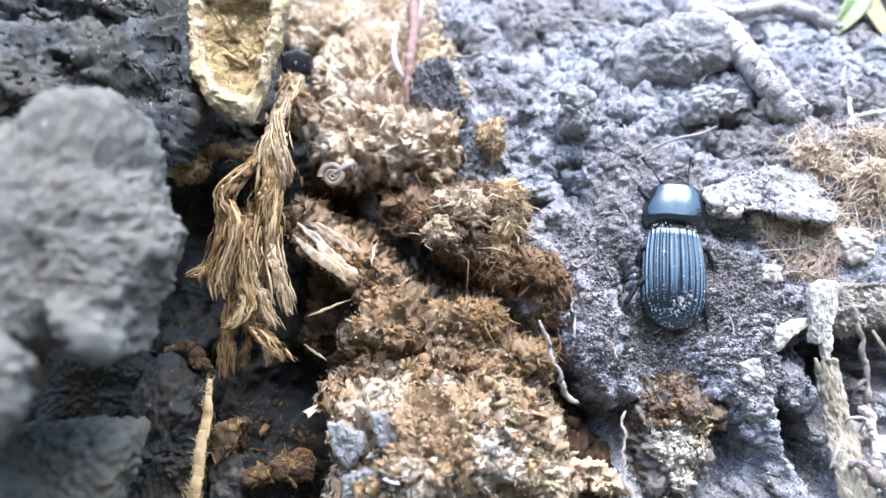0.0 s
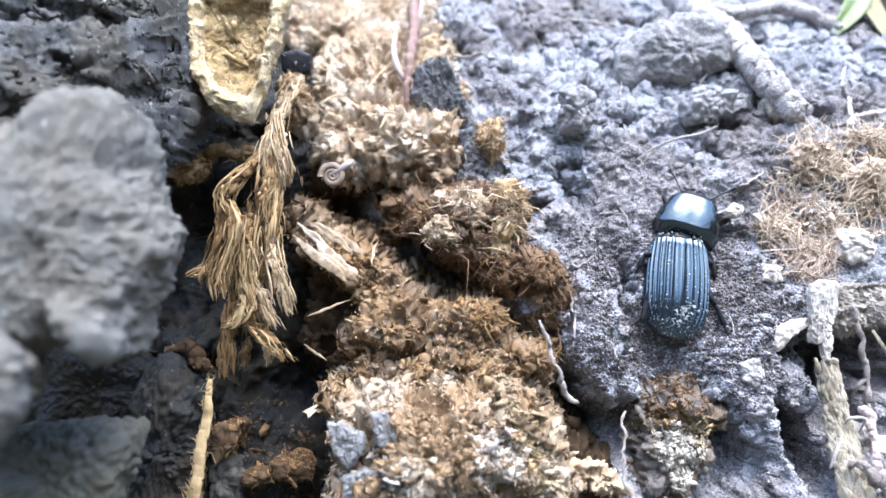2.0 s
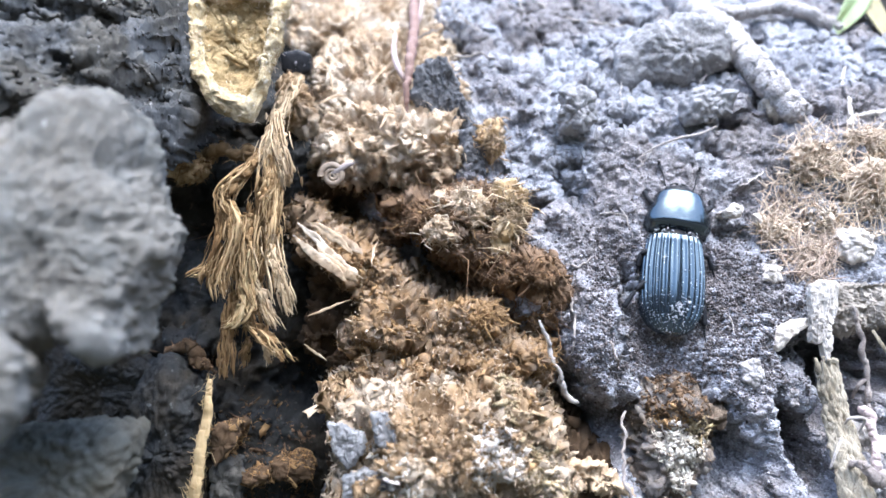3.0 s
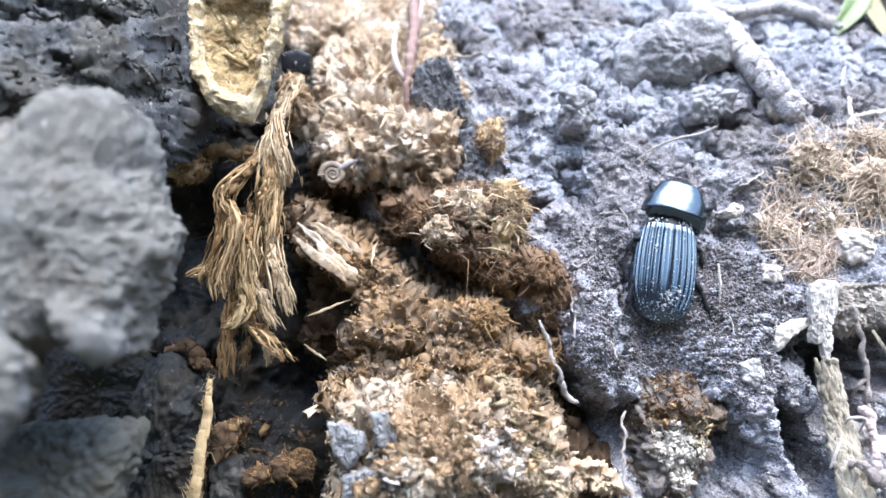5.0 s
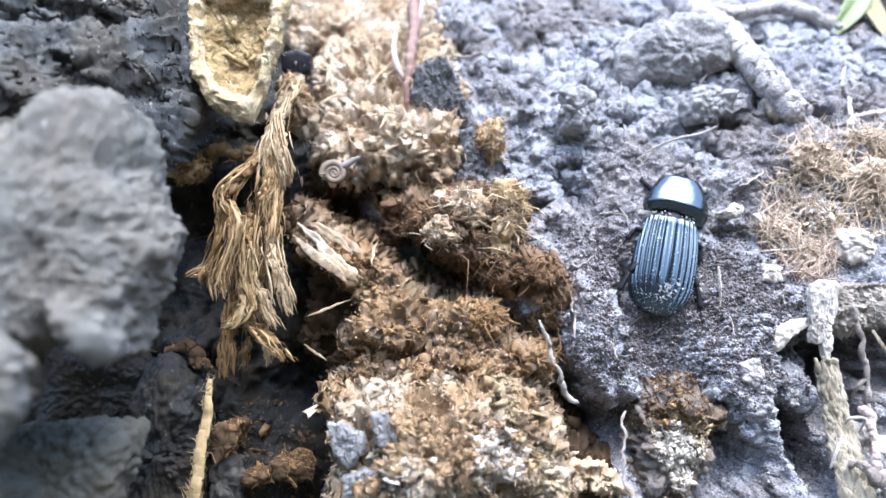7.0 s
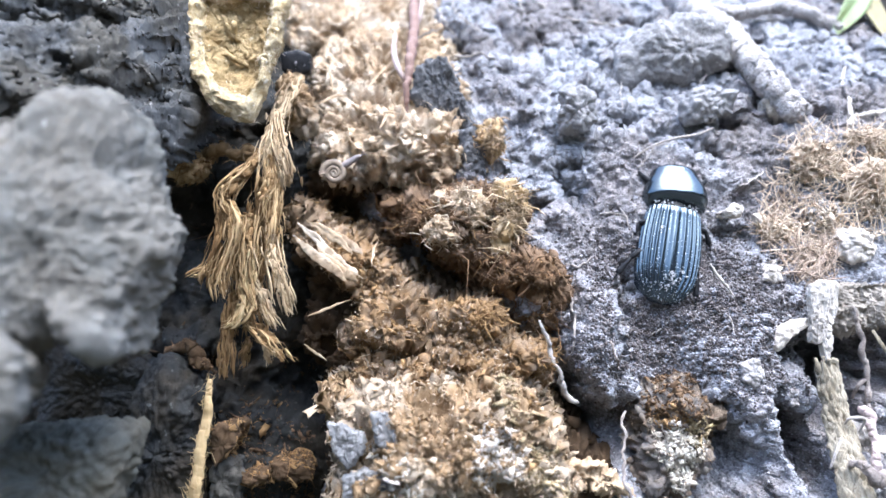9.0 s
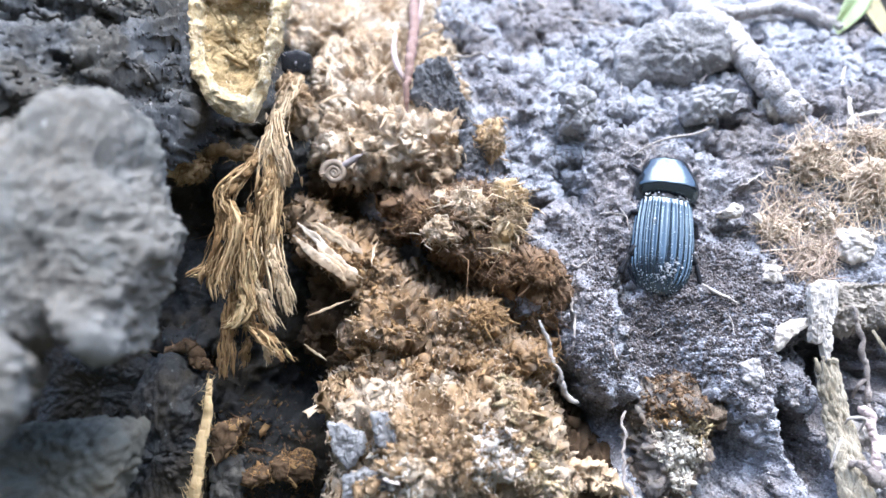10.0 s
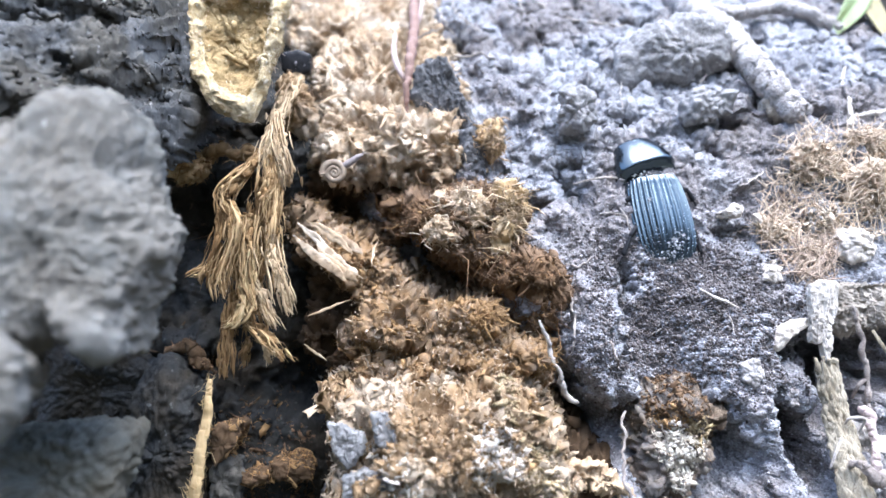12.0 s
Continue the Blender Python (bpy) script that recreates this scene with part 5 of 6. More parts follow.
tuft("fibre_tuft", [(-1.6, 10.7), (1.8, 11.5), (7.4, 10.7), (9.7, 7.6), (7.2, 4.5), (1.8, 5.1), (-0.4, 6.7)], -4.7, 2.0, M_WOODPALE, 401, "pale shredded tuft on the flank", 950, 2.2)
tuft("fibre_tuft", [(-2.9, 3.9), (-1.0, 6.1), (1.7, 5.3), (1.9, 2.3), (-0.4, 1.0), (-2.6, 1.4)], -7.6, 2.6, M_WOODPALE, 402, "small pale tuft on the flank")
tuft("fibre_tuft", [(10.5, 11.8), (13.6, 13.6), (16.5, 11.2), (15.4, 6.7), (13.1, 3.4), (12.9, -1.0), (10.8, -2.0), (9.5, 2.3), (11.6, 6.7)], -6.7, 1.5, M_FIBRE, 403, "yellowish fibre tuft hanging from the flank", 1000, 2.4, chips=M_FIBRELT)
tuft("fibre_tuft", [(6.3, 26.9), (12.4, 27.4), (13.1, 23.7), (12.0, 20.4), (10.2, 18.5), (8.1, 21.4)], 7.4, 2.8, M_FIBRE, 404, "orange-tan fibre tuft at the block's edge", chips=M_CHIP)
tuft("fibre_tuft", [(0.6, -10.9), (7.0, -9.9), (10.9, -11.2), (10.5, -15.4), (6.8, -16.4), (1.7, -15.4)], -12.6, 3.0, M_LEDGE, 405, "brown fibre tuft on the ledge", chips=M_CHIPORANGE)
tuft("fibre_tuft", [(12.5, -17.4), (17.1, -17.6), (20.2, -20.3), (18.8, -22.2), (14.8, -21.2)], -15.2, 2.4, M_LEDGE, 406, "brown fibre tuft over the gap", chips=M_CHIPORANGE)
tuft("fibre_tuft", [(-36.9, 36.9), (-33.2, 39.4), (-29.3, 33.0), (-26.6, 25.7), (-30.8, 24.4), (-34.6, 27.9)], 13.1, 5.0, M_WOOD, 407, "brown fibres above the hanging strands", chips=M_CHIP)
dark_chip = tagged(lump("dark_chip", [(-36.8, 44.3), (-32.9, 45.2), (-29.8, 44.0), (-30.2, 40.2), (-33.6, 38.9), (-36.5, 40.2)], 17, 1.0, 4, M_MATT, fungus_skin, rings=30, around=70, square=0.5, seed=431, scale=0.2), "smooth blue-black chip flecked with pale dust", "chip")
shards(dark_chip, 40, 432, "", M_DUST, 0.18, 0.2, -0.9, dark_chip, "dust")
for outline, y, front, mat, seed, name, label in [
        ([(-7.6, 33.4), (-5.0, 39.9), (-2.5, 43.2), (1.0, 43.0), (3.0, 38.4), (3.8, 34.9), (6.3, 30.1), (7.3, 26.3), (2.3, 27.6), (-3.0, 30.9)], 13.2, 2.6, M_BARK, 411, "bark_plate", "black crusted bark plate at the block's edge"),
        ([(3.8, 25.1), (8.1, 26.4), (10.1, 21.4), (8.7, 16.6), (10.2, 12.9), (7.6, 12.9), (4.8, 17.8)], 7.0, 2.6, M_BARK, 412, "bark_plate", "black crusted bark below the block"),
        ([(-19.1, -28.7), (-16.7, -28.9), (-13.1, -31.2), (-13.5, -33.8), (-15.8, -36.1), (-17.8, -33.2)], -28.2, 0.8, M_BARKPALE, 413, "bark_plate", "blue-grey bark plate in the lower mound"),
        ([(-12.0, -26.7), (-9.1, -26.8), (-6.9, -31.4), (-5.5, -35.6), (-8.2, -35.4), (-10.9, -31.9)], -28.4, 0.8, M_BARKPALE, 414, "bark_plate", "blue-grey bark plate in the lower mound"),
        ([(-16.7, -37.8), (-13.1, -36.3), (-8.4, -37.2), (-8.2, -41.8), (-16.2, -41.8)], -28.6, 0.8, M_BARKPALE, 415, "bark_plate", "blue-grey crusted bark at the mound's foot"),
        ([(23.2, -39.2), (27.9, -38.9), (31.6, -41.8), (34.7, -45.0), (33.1, -47.1), (28.9, -44.1), (24.2, -42.0)], -16, 1.8, M_WOODPALE, 419, "wood_flake", "flat brown flake at the mound's foot")]:
    tagged(lump(name, outline, y + (0.6 if y > -10 else 1.6), 0.45 * front, 4, mat, bark_skin if "bark" in name else wood_skin, rings=70, around=160, square=0.9 if mat is not M_BARKPALE else 0.5, seed=seed, scale=0.9 if mat is not M_BARKPALE else 0.6, lumps=0.8), label, name.split("_")[0])
for n, (area, count, size, mat, name, label, cat) in enumerate([
        ([(37.0, -25.9), (39.7, -22.8), (43.3, -21.5), (48.0, -22.8), (50.6, -26.9), (49.9, -30.6), (43.3, -30.6), (39.1, -31.6)], 1500, 0.4, M_CHIPDK, "wood_chaff", "brown crumbs of rotten wood over the pocket", "wood chaff"),
        ([(39.1, -30.6), (43.3, -29.2), (45.9, -30.6), (44.8, -33.2), (40.1, -33.7)], 320, 0.45, M_CHIPORANGE, "wood_chaff", "orange-brown flakes at the pocket's edge", "wood chaff"),
        ([(44.8, -32.0), (48.5, -31.0), (49.6, -34.0), (48.5, -36.6), (45.3, -36.1)], 420, 0.5, M_YELLOW, "slime_crust", "ochre crust inside the rotten pocket", "crust"),
        ([(40.0, -34.5), (42.7, -32.7), (45.9, -34.4), (47.9, -35.9), (46.6, -38.4), (44.9, -41.2), (43.9, -44.8), (42.2, -44.2), (41.7, -40.1), (40.0, -37.8)], 2200, 0.45, M_CREAM, "mould_crust", "white mould on the rotten pocket", "mould")]):
    shards(cavity, count, 424 + n, label, mat, size, 0.25, -1.2, name=name, area=area, category=cat)
for n, (area, count, size, mat, name, label) in enumerate([
        ([(4.8, -30.5), (7.2, -28.8), (10.7, -29.2), (13.2, -33.3), (12.6, -37.9), (8.9, -39.9), (5.7, -36.0)], 900, 0.6, M_WHITE, "mould_crust", "whitish mouldy crust on the lower mound"),
        ([(-8.7, -38.1), (-5.9, -37.0), (-3.0, -38.1), (-1.7, -42.5), (-8.7, -42.5)], 420, 0.6, M_CREAM, "mould_crust", "cream mouldy crust at the mound's foot"),
        ([(-13.3, -33.3), (-11.1, -33.8), (-7.8, -33.3), (-8.7, -30.5), (-5.0, -35.1), (-1.1, -38.6), (-3.1, -39.4), (-8.7, -37.5)], 300, 0.6, M_WHITE, "mould_crust", "whitish mouldy crust on the lower mound"),
        ([(8.7, -21.8), (11.3, -21.0), (13.8, -25.9), (15.3, -31.0), (13.8, -33.8), (10.9, -28.2)], 420, 0.6, M_YELLOW, "slime_crust", "yellowish crust running down the mound"),
        ([(13.8, -31.6), (16.8, -32.9), (20.4, -38.6), (21.3, -43.3), (16.6, -43.3), (14.3, -38.6)], 460, 0.6, M_YELLOW, "slime_crust", "yellowish crust running down the mound")]):
    shards(WOOD["lower_mound"], count, 416 + n, label, mat, size, 0.35, -0.9, name=name, area=area, category="crust")
for outline, y, front, mat, seed in CLUMPS:
    tuft("rotten_clump", outline, y, front, mat, seed, "pale tan clump of rotten fibre on the slope", 800, 2.4, chips=M_FIBREPALE)
for n, pts in enumerate([[(-27.3, -9.9, 4.9), (-23.6, -11.3, 1.7), (-19.2, -12.9, -2.2), (-14.8, -14.2, -5.3)], [(-26.0, -9.6, 5.7), (-21.0, -10.8, 2.7), (-16.6, -12.4, -0.9)], [(-27.9, -10.8, 2.7), (-23.9, -12.4, -0.9), (-20.1, -13.5, -3.5), (-17.4, -14.5, -6.1)], [(-23.5, -12.0, 0.1), (-19.0, -13.6, -3.8), (-15.6, -14.5, -6.1)], [(-22.2, -10.5, 3.5), (-18.3, -11.4, 1.4), (-14.5, -12.5, -1.1)]]):
    tagged(limb("splinter", pts, [0.1, 0.9, 1.1, 0.8, 0.05], M_WOODPALE if n % 2 else M_WOODUP, sides=20, steps=20, flat=0.2, rough=0.06, knots=0.05, kink=0.25, worn=0.18, seed=421 + n), "broad pale splinter lying on the ledge", "splinter", "splinters on the wood")
flank_board = tagged(lump("wood_splinter", [(14.0, 1.0), (17.7, -1.2), (22.0, -3.7), (24.6, -6.5), (25.0, -9.2), (22.6, -11.4), (19.3, -8.7), (16.0, -3.2)], -5.5, 1.6, 3, M_WOODMID, bark_skin, rings=50, around=120, seed=422, scale=0.9), "dark brown split board end on the flank", "wood")
shards(flank_board, 700, 423, "", M_CHIPDK, 0.6, 0.35, -0.6, flank_board, "chaff", (0.12, 0.35))
splinters(flank_board, 420, 640, "", M_CHIPDK, 2.4, 0.14, out=0.03, droop=0.0, parent=flank_board, name="fibre", along=(0.75, 0, -0.66))
splinters(WOOD["flank"], 1100, 641, "long splinters down the rotten flank", M_CHIPDK, 2.1, 0.13, out=0.05, droop=0.05, along=(0.75, 0, -0.66))
for n, pts in enumerate([[(-27.0, 18.0, 42.8), (-25.1, 14.2, 38.6), (-23.4, 9.1, 32.4)], [(-27.1, 8.0, 31.0), (-23.7, 9.5, 32.9), (-20.1, 9.7, 33.2)], [(-16.6, 11.5, 35.5), (-14.6, 14.2, 38.6), (-12.1, 18.0, 42.8)], [(-13.2, 3.7, 25.0), (-12.3, 4.9, 26.8), (-11.3, 7.4, 30.3)], [(-17.2, 5.9, 28.2), (-11.3, 6.4, 28.9), (-8.9, 6.2, 28.6)], [(-13.5, -12.3, -3.0), (-12.9, -11.2, -0.4), (-12.3, -10.3, 1.7)], [(-24.3, -16.1, -12.1), (-20.8, -15.5, -10.6), (-16.8, -14.8, -9.1)], [(-24.4, -18.1, -16.9), (-22.3, -18.7, -18.3), (-20.2, -19.3, -19.7)]]):
    tagged(limb("splinter", pts, [0.05, 0.26, 0.22, 0.03], M_WOODPALE, sides=10, steps=12, flat=0.25, rough=0.08, kink=0.2, seed=430 + n), "pale splinter sticking out of the wood", "splinter", "splinters on the wood")


# ---- the hanging bundle of wood fibre ----
bundle = tagged(new("fibre_bundle"), "tan strands of rotten wood fibre hanging in a bundle", "wood fibre")


def strand(points, width, count, seed, mat=None):
    """One torn ribbon with many fine fibres that run and fray along it."""
    r = np.random.RandomState(seed)
    pts = np.array(points, float)
    v, f = tube_mesh(pts, [0.34 * width, 0.46 * width, 0.36 * width, 0.06 * width], sides=40, steps=24, flat=0.4, rough=0.03, knots=0.06, kink=0.6, seed=seed)
    ridge = 0.95 * fbm3(v * np.array([1.6, 1.6, 0.12]), 1.1, 4, seed, 0.65)
    v = v + ridge[:, None] * np.array([0.45, 0.8, 0.1])
    # ribbons default to the darker fibre, shading put in colour between the fibres
    ribbon = part("strand", v, f, M_FIBREDK if mat is None else mat, bundle)
    pieces = []
    for k in range(6 * count):
        o = np.array([r.normal(0, 0.36 * width), r.normal(0, 0.22 * width) - 0.3 * width, 0])
        sway = np.cumsum(r.normal(0, 0.2 * width, pts.shape), axis=0)
        j = curve_points(pts + o + sway * np.array([1, 1, 0.4]), 3)
        a = r.randint(0, max(1, int(0.85 * len(j))))
        b = min(len(j), a + r.randint(2, max(3, int(0.6 * len(j)))))
        j = j[a:b] if b - a >= 2 else j[-2:]
        w = 0.035 + 0.36 * r.uniform() ** 2.6
        pieces.append(tube_mesh(j, [0.3 * w, 1.1 * w, w, 0.15 * w], sides=4, steps=4, flat=0.5, knots=0.06, rough=0.1, kink=0.22, seed=seed + k))
    tagged(part("fibre", *joined(pieces), mat or M_FIBRE, ribbon), kind="stuff")
    return ribbon


strand([(-32.0, 12.9, 38.3), (-32.8, 6.5, 32.5), (-33.7, 0.3, 25.4), (-34.1, -4.0, 20.1), (-35.0, -4.0, 15.7)], 2.8, 14, 441, M_FIBRELT)
strand([(-33.4, -0.1, 27.6), (-32.0, -4.7, 21.2), (-30.4, -5.6, 15.5), (-30.1, -3.9, 12.1)], 2.3, 9, 442, M_FIBRELT)
strand([(-35.0, -4.0, 19.9), (-37.7, -6.0, 16.0), (-40.4, -8.0, 12.0), (-41.5, -8.0, 7.7), (-41.0, -8.0, 2.3), (-43.1, -8.0, -3.1), (-47.0, -7.0, -5.3)], 2.0, 12, 443)
strand([(-36.1, -6.0, 17.1), (-39.6, -9.0, 13.0), (-41.0, -9.0, 9.8), (-39.0, -10.0, 5.4), (-39.8, -10.0, 0.1), (-41.7, -10.0, -5.2), (-41.7, -9.0, -9.5)], 2.3, 14, 444)
strand([(-41.7, -8.0, 10.9), (-41.7, -9.0, 4.4), (-43.5, -9.0, -1.0), (-44.7, -8.0, -7.5)], 1.8, 10, 445, M_FIBREDK)
strand([(-33.6, -5.0, 17.8), (-33.6, -6.0, 12.2), (-35.8, -7.0, 8.8)], 2.1, 11, 446)
strand([(-32.3, -3.5, 15.7), (-32.5, -6.0, 8.9), (-32.9, -7.0, 2.3), (-33.9, -6.0, -3.2)], 2.5, 14, 447)
strand([(-33.6, -6.0, 4.5), (-32.3, -8.0, -1.0), (-30.5, -9.0, -6.3), (-29.2, -8.0, -12.4)], 2.2, 12, 448, M_FIBRELT)
strand([(-37.7, -6.0, 6.7), (-38.0, -7.0, 1.2), (-38.3, -7.0, -5.3), (-36.9, -7.0, -10.8), (-36.2, -7.0, -13.0)], 2.8, 16, 449)
strand([(-36.4, -7.0, 0.1), (-37.2, -8.0, -6.4), (-38.2, -9.0, -12.8), (-41.0, -8.0, -15.0)], 2.0, 12, 450, M_FIBREYEL)
strand([(-36.1, -6.0, -6.5), (-34.2, -7.0, -10.8), (-32.0, -7.0, -15.1)], 2.2, 12, 451, M_FIBRELT)
strand([(-37.7, -6.0, -14.2), (-34.7, -7.0, -16.8), (-32.3, -8.0, -18.8), (-30.4, -7.0, -21.5)], 2.1, 12, 452)
strand([(-40.7, -7.0, -8.6), (-41.3, -7.0, -14.0), (-41.8, -7.0, -19.5), (-42.1, -6.0, -24.9)], 1.7, 12, 453, M_FIBREDK)
strand([(-34.4, -6.0, -16.3), (-33.6, -7.0, -19.5), (-33.6, -6.0, -22.4)], 1.4, 8, 454, M_FIBRELT)
strand([(-38.0, -5.0, -17.6), (-38.6, -5.0, -20.3), (-39.4, -4.0, -23.3)], 1.0, 8, 455, M_FIBREDK)
strand([(-40.0, -4.0, 2.3), (-39.4, -4.0, -3.2), (-38.3, -4.0, -8.8), (-37.7, -4.0, -16.6)], 3.7, 18, 456, M_FIBREDK)
strand([(-35.5, -2.0, 13.7), (-36.0, -2.0, 6.9), (-36.6, -2.0, 0.1), (-36.3, -3.0, -8.9)], 3.4, 16, 457, M_FIBREDK)

# the pale yellow bracket above it, a shallow cup with a thick rim
CUP = [(-50.2, 53.2), (-49.3, 46.5), (-49.3, 39.9), (-48.0, 34.6), (-45.3, 30.5), (-42.2, 27.1), (-38.2, 24.9), (-34.9, 24.2), (-33.6, 28.0), (-33.2, 32.2), (-32.3, 36.4), (-30.9, 40.8), (-30.3, 46.5), (-30.1, 53.2)]


def cup_rings(profile, around=220, seed=461):
    """Rings of a shallow pouch: pairs of how far out towards the outline and how deep, roughened in space."""
    pts = np.array(CUP) - np.array([1.5, 0])
    mid = np.array([-41.0, 43.0])
    th = np.linspace(0, 2 * np.pi, around, endpoint=False)
    reach = np.zeros(around)
    for k in range(len(pts)):
        a, b = pts[k] - mid, pts[(k + 1) % len(pts)] - mid
        e = b - a
        den = np.cos(th) * e[1] - np.sin(th) * e[0]
        den = np.where(np.abs(den) < 1e-9, 1e-9, den)
        r, s = (a[0] * e[1] - a[1] * e[0]) / den, (a[0] * np.sin(th) - a[1] * np.cos(th)) / den
        reach = np.where((r > 0) & (s >= -1e-6) & (s <= 1 + 1e-6), np.maximum(reach, r), reach)
    for k in range(6):
        reach = (np.roll(reach, 1) + 2 * reach + np.roll(reach, -1)) / 4
    prof = curve_points([(a, b, 0) for a, b in profile], 14)
    x = mid[0] + prof[:, 0:1] * (reach * np.cos(th))[None]
    z = mid[1] + prof[:, 0:1] * (reach * np.sin(th))[None]
    y = -6 + 0.30 * (z - 35) + prof[:, 1:2] + 0 * x
    p = np.stack([x, y, z], axis=-1).reshape(-1, 3)
    rough = np.stack([0.55 * fbm3(p, 3.2, 4, seed + k, 0.6) + 0.22 * fbm3(p, 0.9, 2, seed + 5 + k) for k in range(3)], axis=1)
    p = p + rough * np.array([1.0, 1.2, 1.0])
    n = len(prof)
    a = (np.arange(n - 1)[:, None] * around + np.arange(around)[None]).ravel()
    b = (np.arange(n - 1)[:, None] * around + (np.arange(around)[None] + 1) % around).ravel()
    return p, np.stack([a, a + around, b + around, b], axis=1)


fungus = tagged(part("bracket_fungus", *cup_rings([(0.60, 2.6), (0.68, 1.6), (0.76, 0.2), (0.86, -0.5), (0.96, 0.2), (1.0, 1.6), (0.97, 3.4), (0.88, 6.0), (0.6, 9.0), (0.1, 10.0)]), M_FUNGUS), "pale yellow cup of bracket fungus with a woolly rim", "fungus")
part("lining", *cup_rings([(0.002, 3.6), (0.2, 3.5), (0.45, 3.0), (0.62, 2.0), (0.70, 1.15), (0.73, 1.5)]), M_LINING, fungus, "tan pitted lining")
splinters(fungus, 2600, 463, "", M_FIBREPALE, 0.7, 0.05, out=0.9, droop=0.1, clump=-0.6, parent=fungus, name="felt")
for n, pts in enumerate([[(-44.6, 0.0, 47.1), (-43.1, -1.0, 45.1), (-42.3, -1.0, 43.1), (-41.1, 0.0, 42.5)], [(-41.9, 0.0, 47.3), (-42.2, -1.4, 44.6), (-41.9, -1.0, 43.1)], [(-38.3, 0.0, 46.5), (-36.6, -1.0, 43.9), (-36.0, 0.0, 43.4)], [(-44.3, -2.0, 39.1), (-41.4, -3.0, 38.0), (-38.9, -2.0, 36.5)]]):
    limb("wrinkle", pts, [0.3, 0.7, 0.5], M_LINING, fungus, sides=9, steps=10, kink=0.4, worn=0.2, seed=465 + n)

# the yellow reed below
reed = tagged(limb("reed", [(-43.2, -12.0, -24.2), (-43.1, -14.0, -29.8), (-43.5, -16.0, -36.5), (-43.8, -18.0, -42.9), (-44.2, -18.0, -48.9), (-43.9, -20.0, -84.5), (-42.6, -24.0, -138.7)], [0.5, 0.95, 1.05, 1.15, 1.2, 1.2, 1.2], M_FIBREYEL, sides=26, steps=26, flat=0.35, rough=0.05, knots=0.05, kink=0.3, worn=0.12, seed=471), "flat yellow reed standing in the gully", "reed")
splinters(reed, 420, 472, "", M_FIBREYEL, 1.2, 0.07, out=0.12, droop=0.0, parent=reed, name="fibre", along=(0.05, 0, 1))
for n, (outline, y, front, mat, chips, count, size, label) in enumerate([
        ([(-43.8, -35.0), (-41.5, -33.0), (-39.0, -33.9), (-39.8, -36.8), (-40.7, -39.3), (-42.8, -41.0), (-44.0, -38.9)], -12, 1.6, M_WOODDK, M_CHIPORANGE, 260, 0.9, "orange-brown frayed wood against the reed"),
        ([(-39.8, -44.2), (-37.2, -43.3), (-33.9, -43.9), (-34.2, -46.0), (-38.3, -46.4)], -8, 1.6, M_WOODDK, M_CHIPORANGE, 220, 1.5, "orange-brown broken chips low in the gully"),
        ([(-33.5, -41.6), (-29.6, -41.4), (-25.9, -42.3), (-25.7, -44.9), (-30.5, -45.5), (-32.9, -44.2)], -8, 1.8, M_WOODDK, M_CHIPORANGE, 260, 1.3, "orange-brown broken chips low in the gully"),
        ([(-44.5, -42.7), (-41.7, -40.3), (-39.6, -41.2), (-39.4, -48.9), (-44.5, -48.9)], -10, 2.4, M_CLODDK, M_CHIPDK, 30, 0.5, "grey clod at the reed's foot")]):
    ob = lump("rotten_clump" if mat is not M_CLODDK else "clod", outline, y + 2, 0.6 * front, 14, mat, wood_skin, rings=50, around=110, seed=475 + n, scale=0.3)
    tagged(ob, label, "rotten wood" if mat is not M_CLODDK else "clod")
    shards(ob, 3 * count, 480 + n, "", chips, 0.5, 0.6, -0.9, ob, "chaff", (0.15, 0.5))
    splinters(ob, count // 2, 490 + n, "", chips, 1.6, 0.1, out=0.5, parent=ob, name="fibre")


for n, (area, count, size, mat) in enumerate([([(-50.9, -32.6), (-35.8, -31.4), (-28.2, -40.2), (-27.0, -52.8), (-45.8, -55.3), (-50.9, -45.2)], 900, 0.5, M_CHIPDK), ([(-48.4, -37.7), (-35.8, -33.4), (-35.8, -37.2), (-44.6, -41.4)], 420, 0.6, M_CHIPORANGE), ([(-43.3, -42.7), (-32.0, -42.7), (-32.0, -47.1), (-42.1, -47.1)], 300, 0.6, M_CHIPDK), ([(-38.3, -25.1), (-18.1, -15.0), (-20.7, -22.5), (-33.3, -30.1)], 260, 0.5, M_CHIPDK)]):
    shards(gully, count, 520 + n, "brown crumbs of rotten wood in the dark gully", mat, size, 0.7, -0.5, area=area)


for n, ob in enumerate(ROOTS_SHAGGY):
    shards(ob, 420, 530 + n, "", M_CHIPORANGE if n != 1 else M_CHIPDK, 0.4, 0.6, -0.9, ob, "chaff")
    splinters(ob, 260, 535 + n, "", M_CHIPORANGE if n != 1 else M_CHIPDK, 1.3, 0.07, parent=ob, name="fibre")


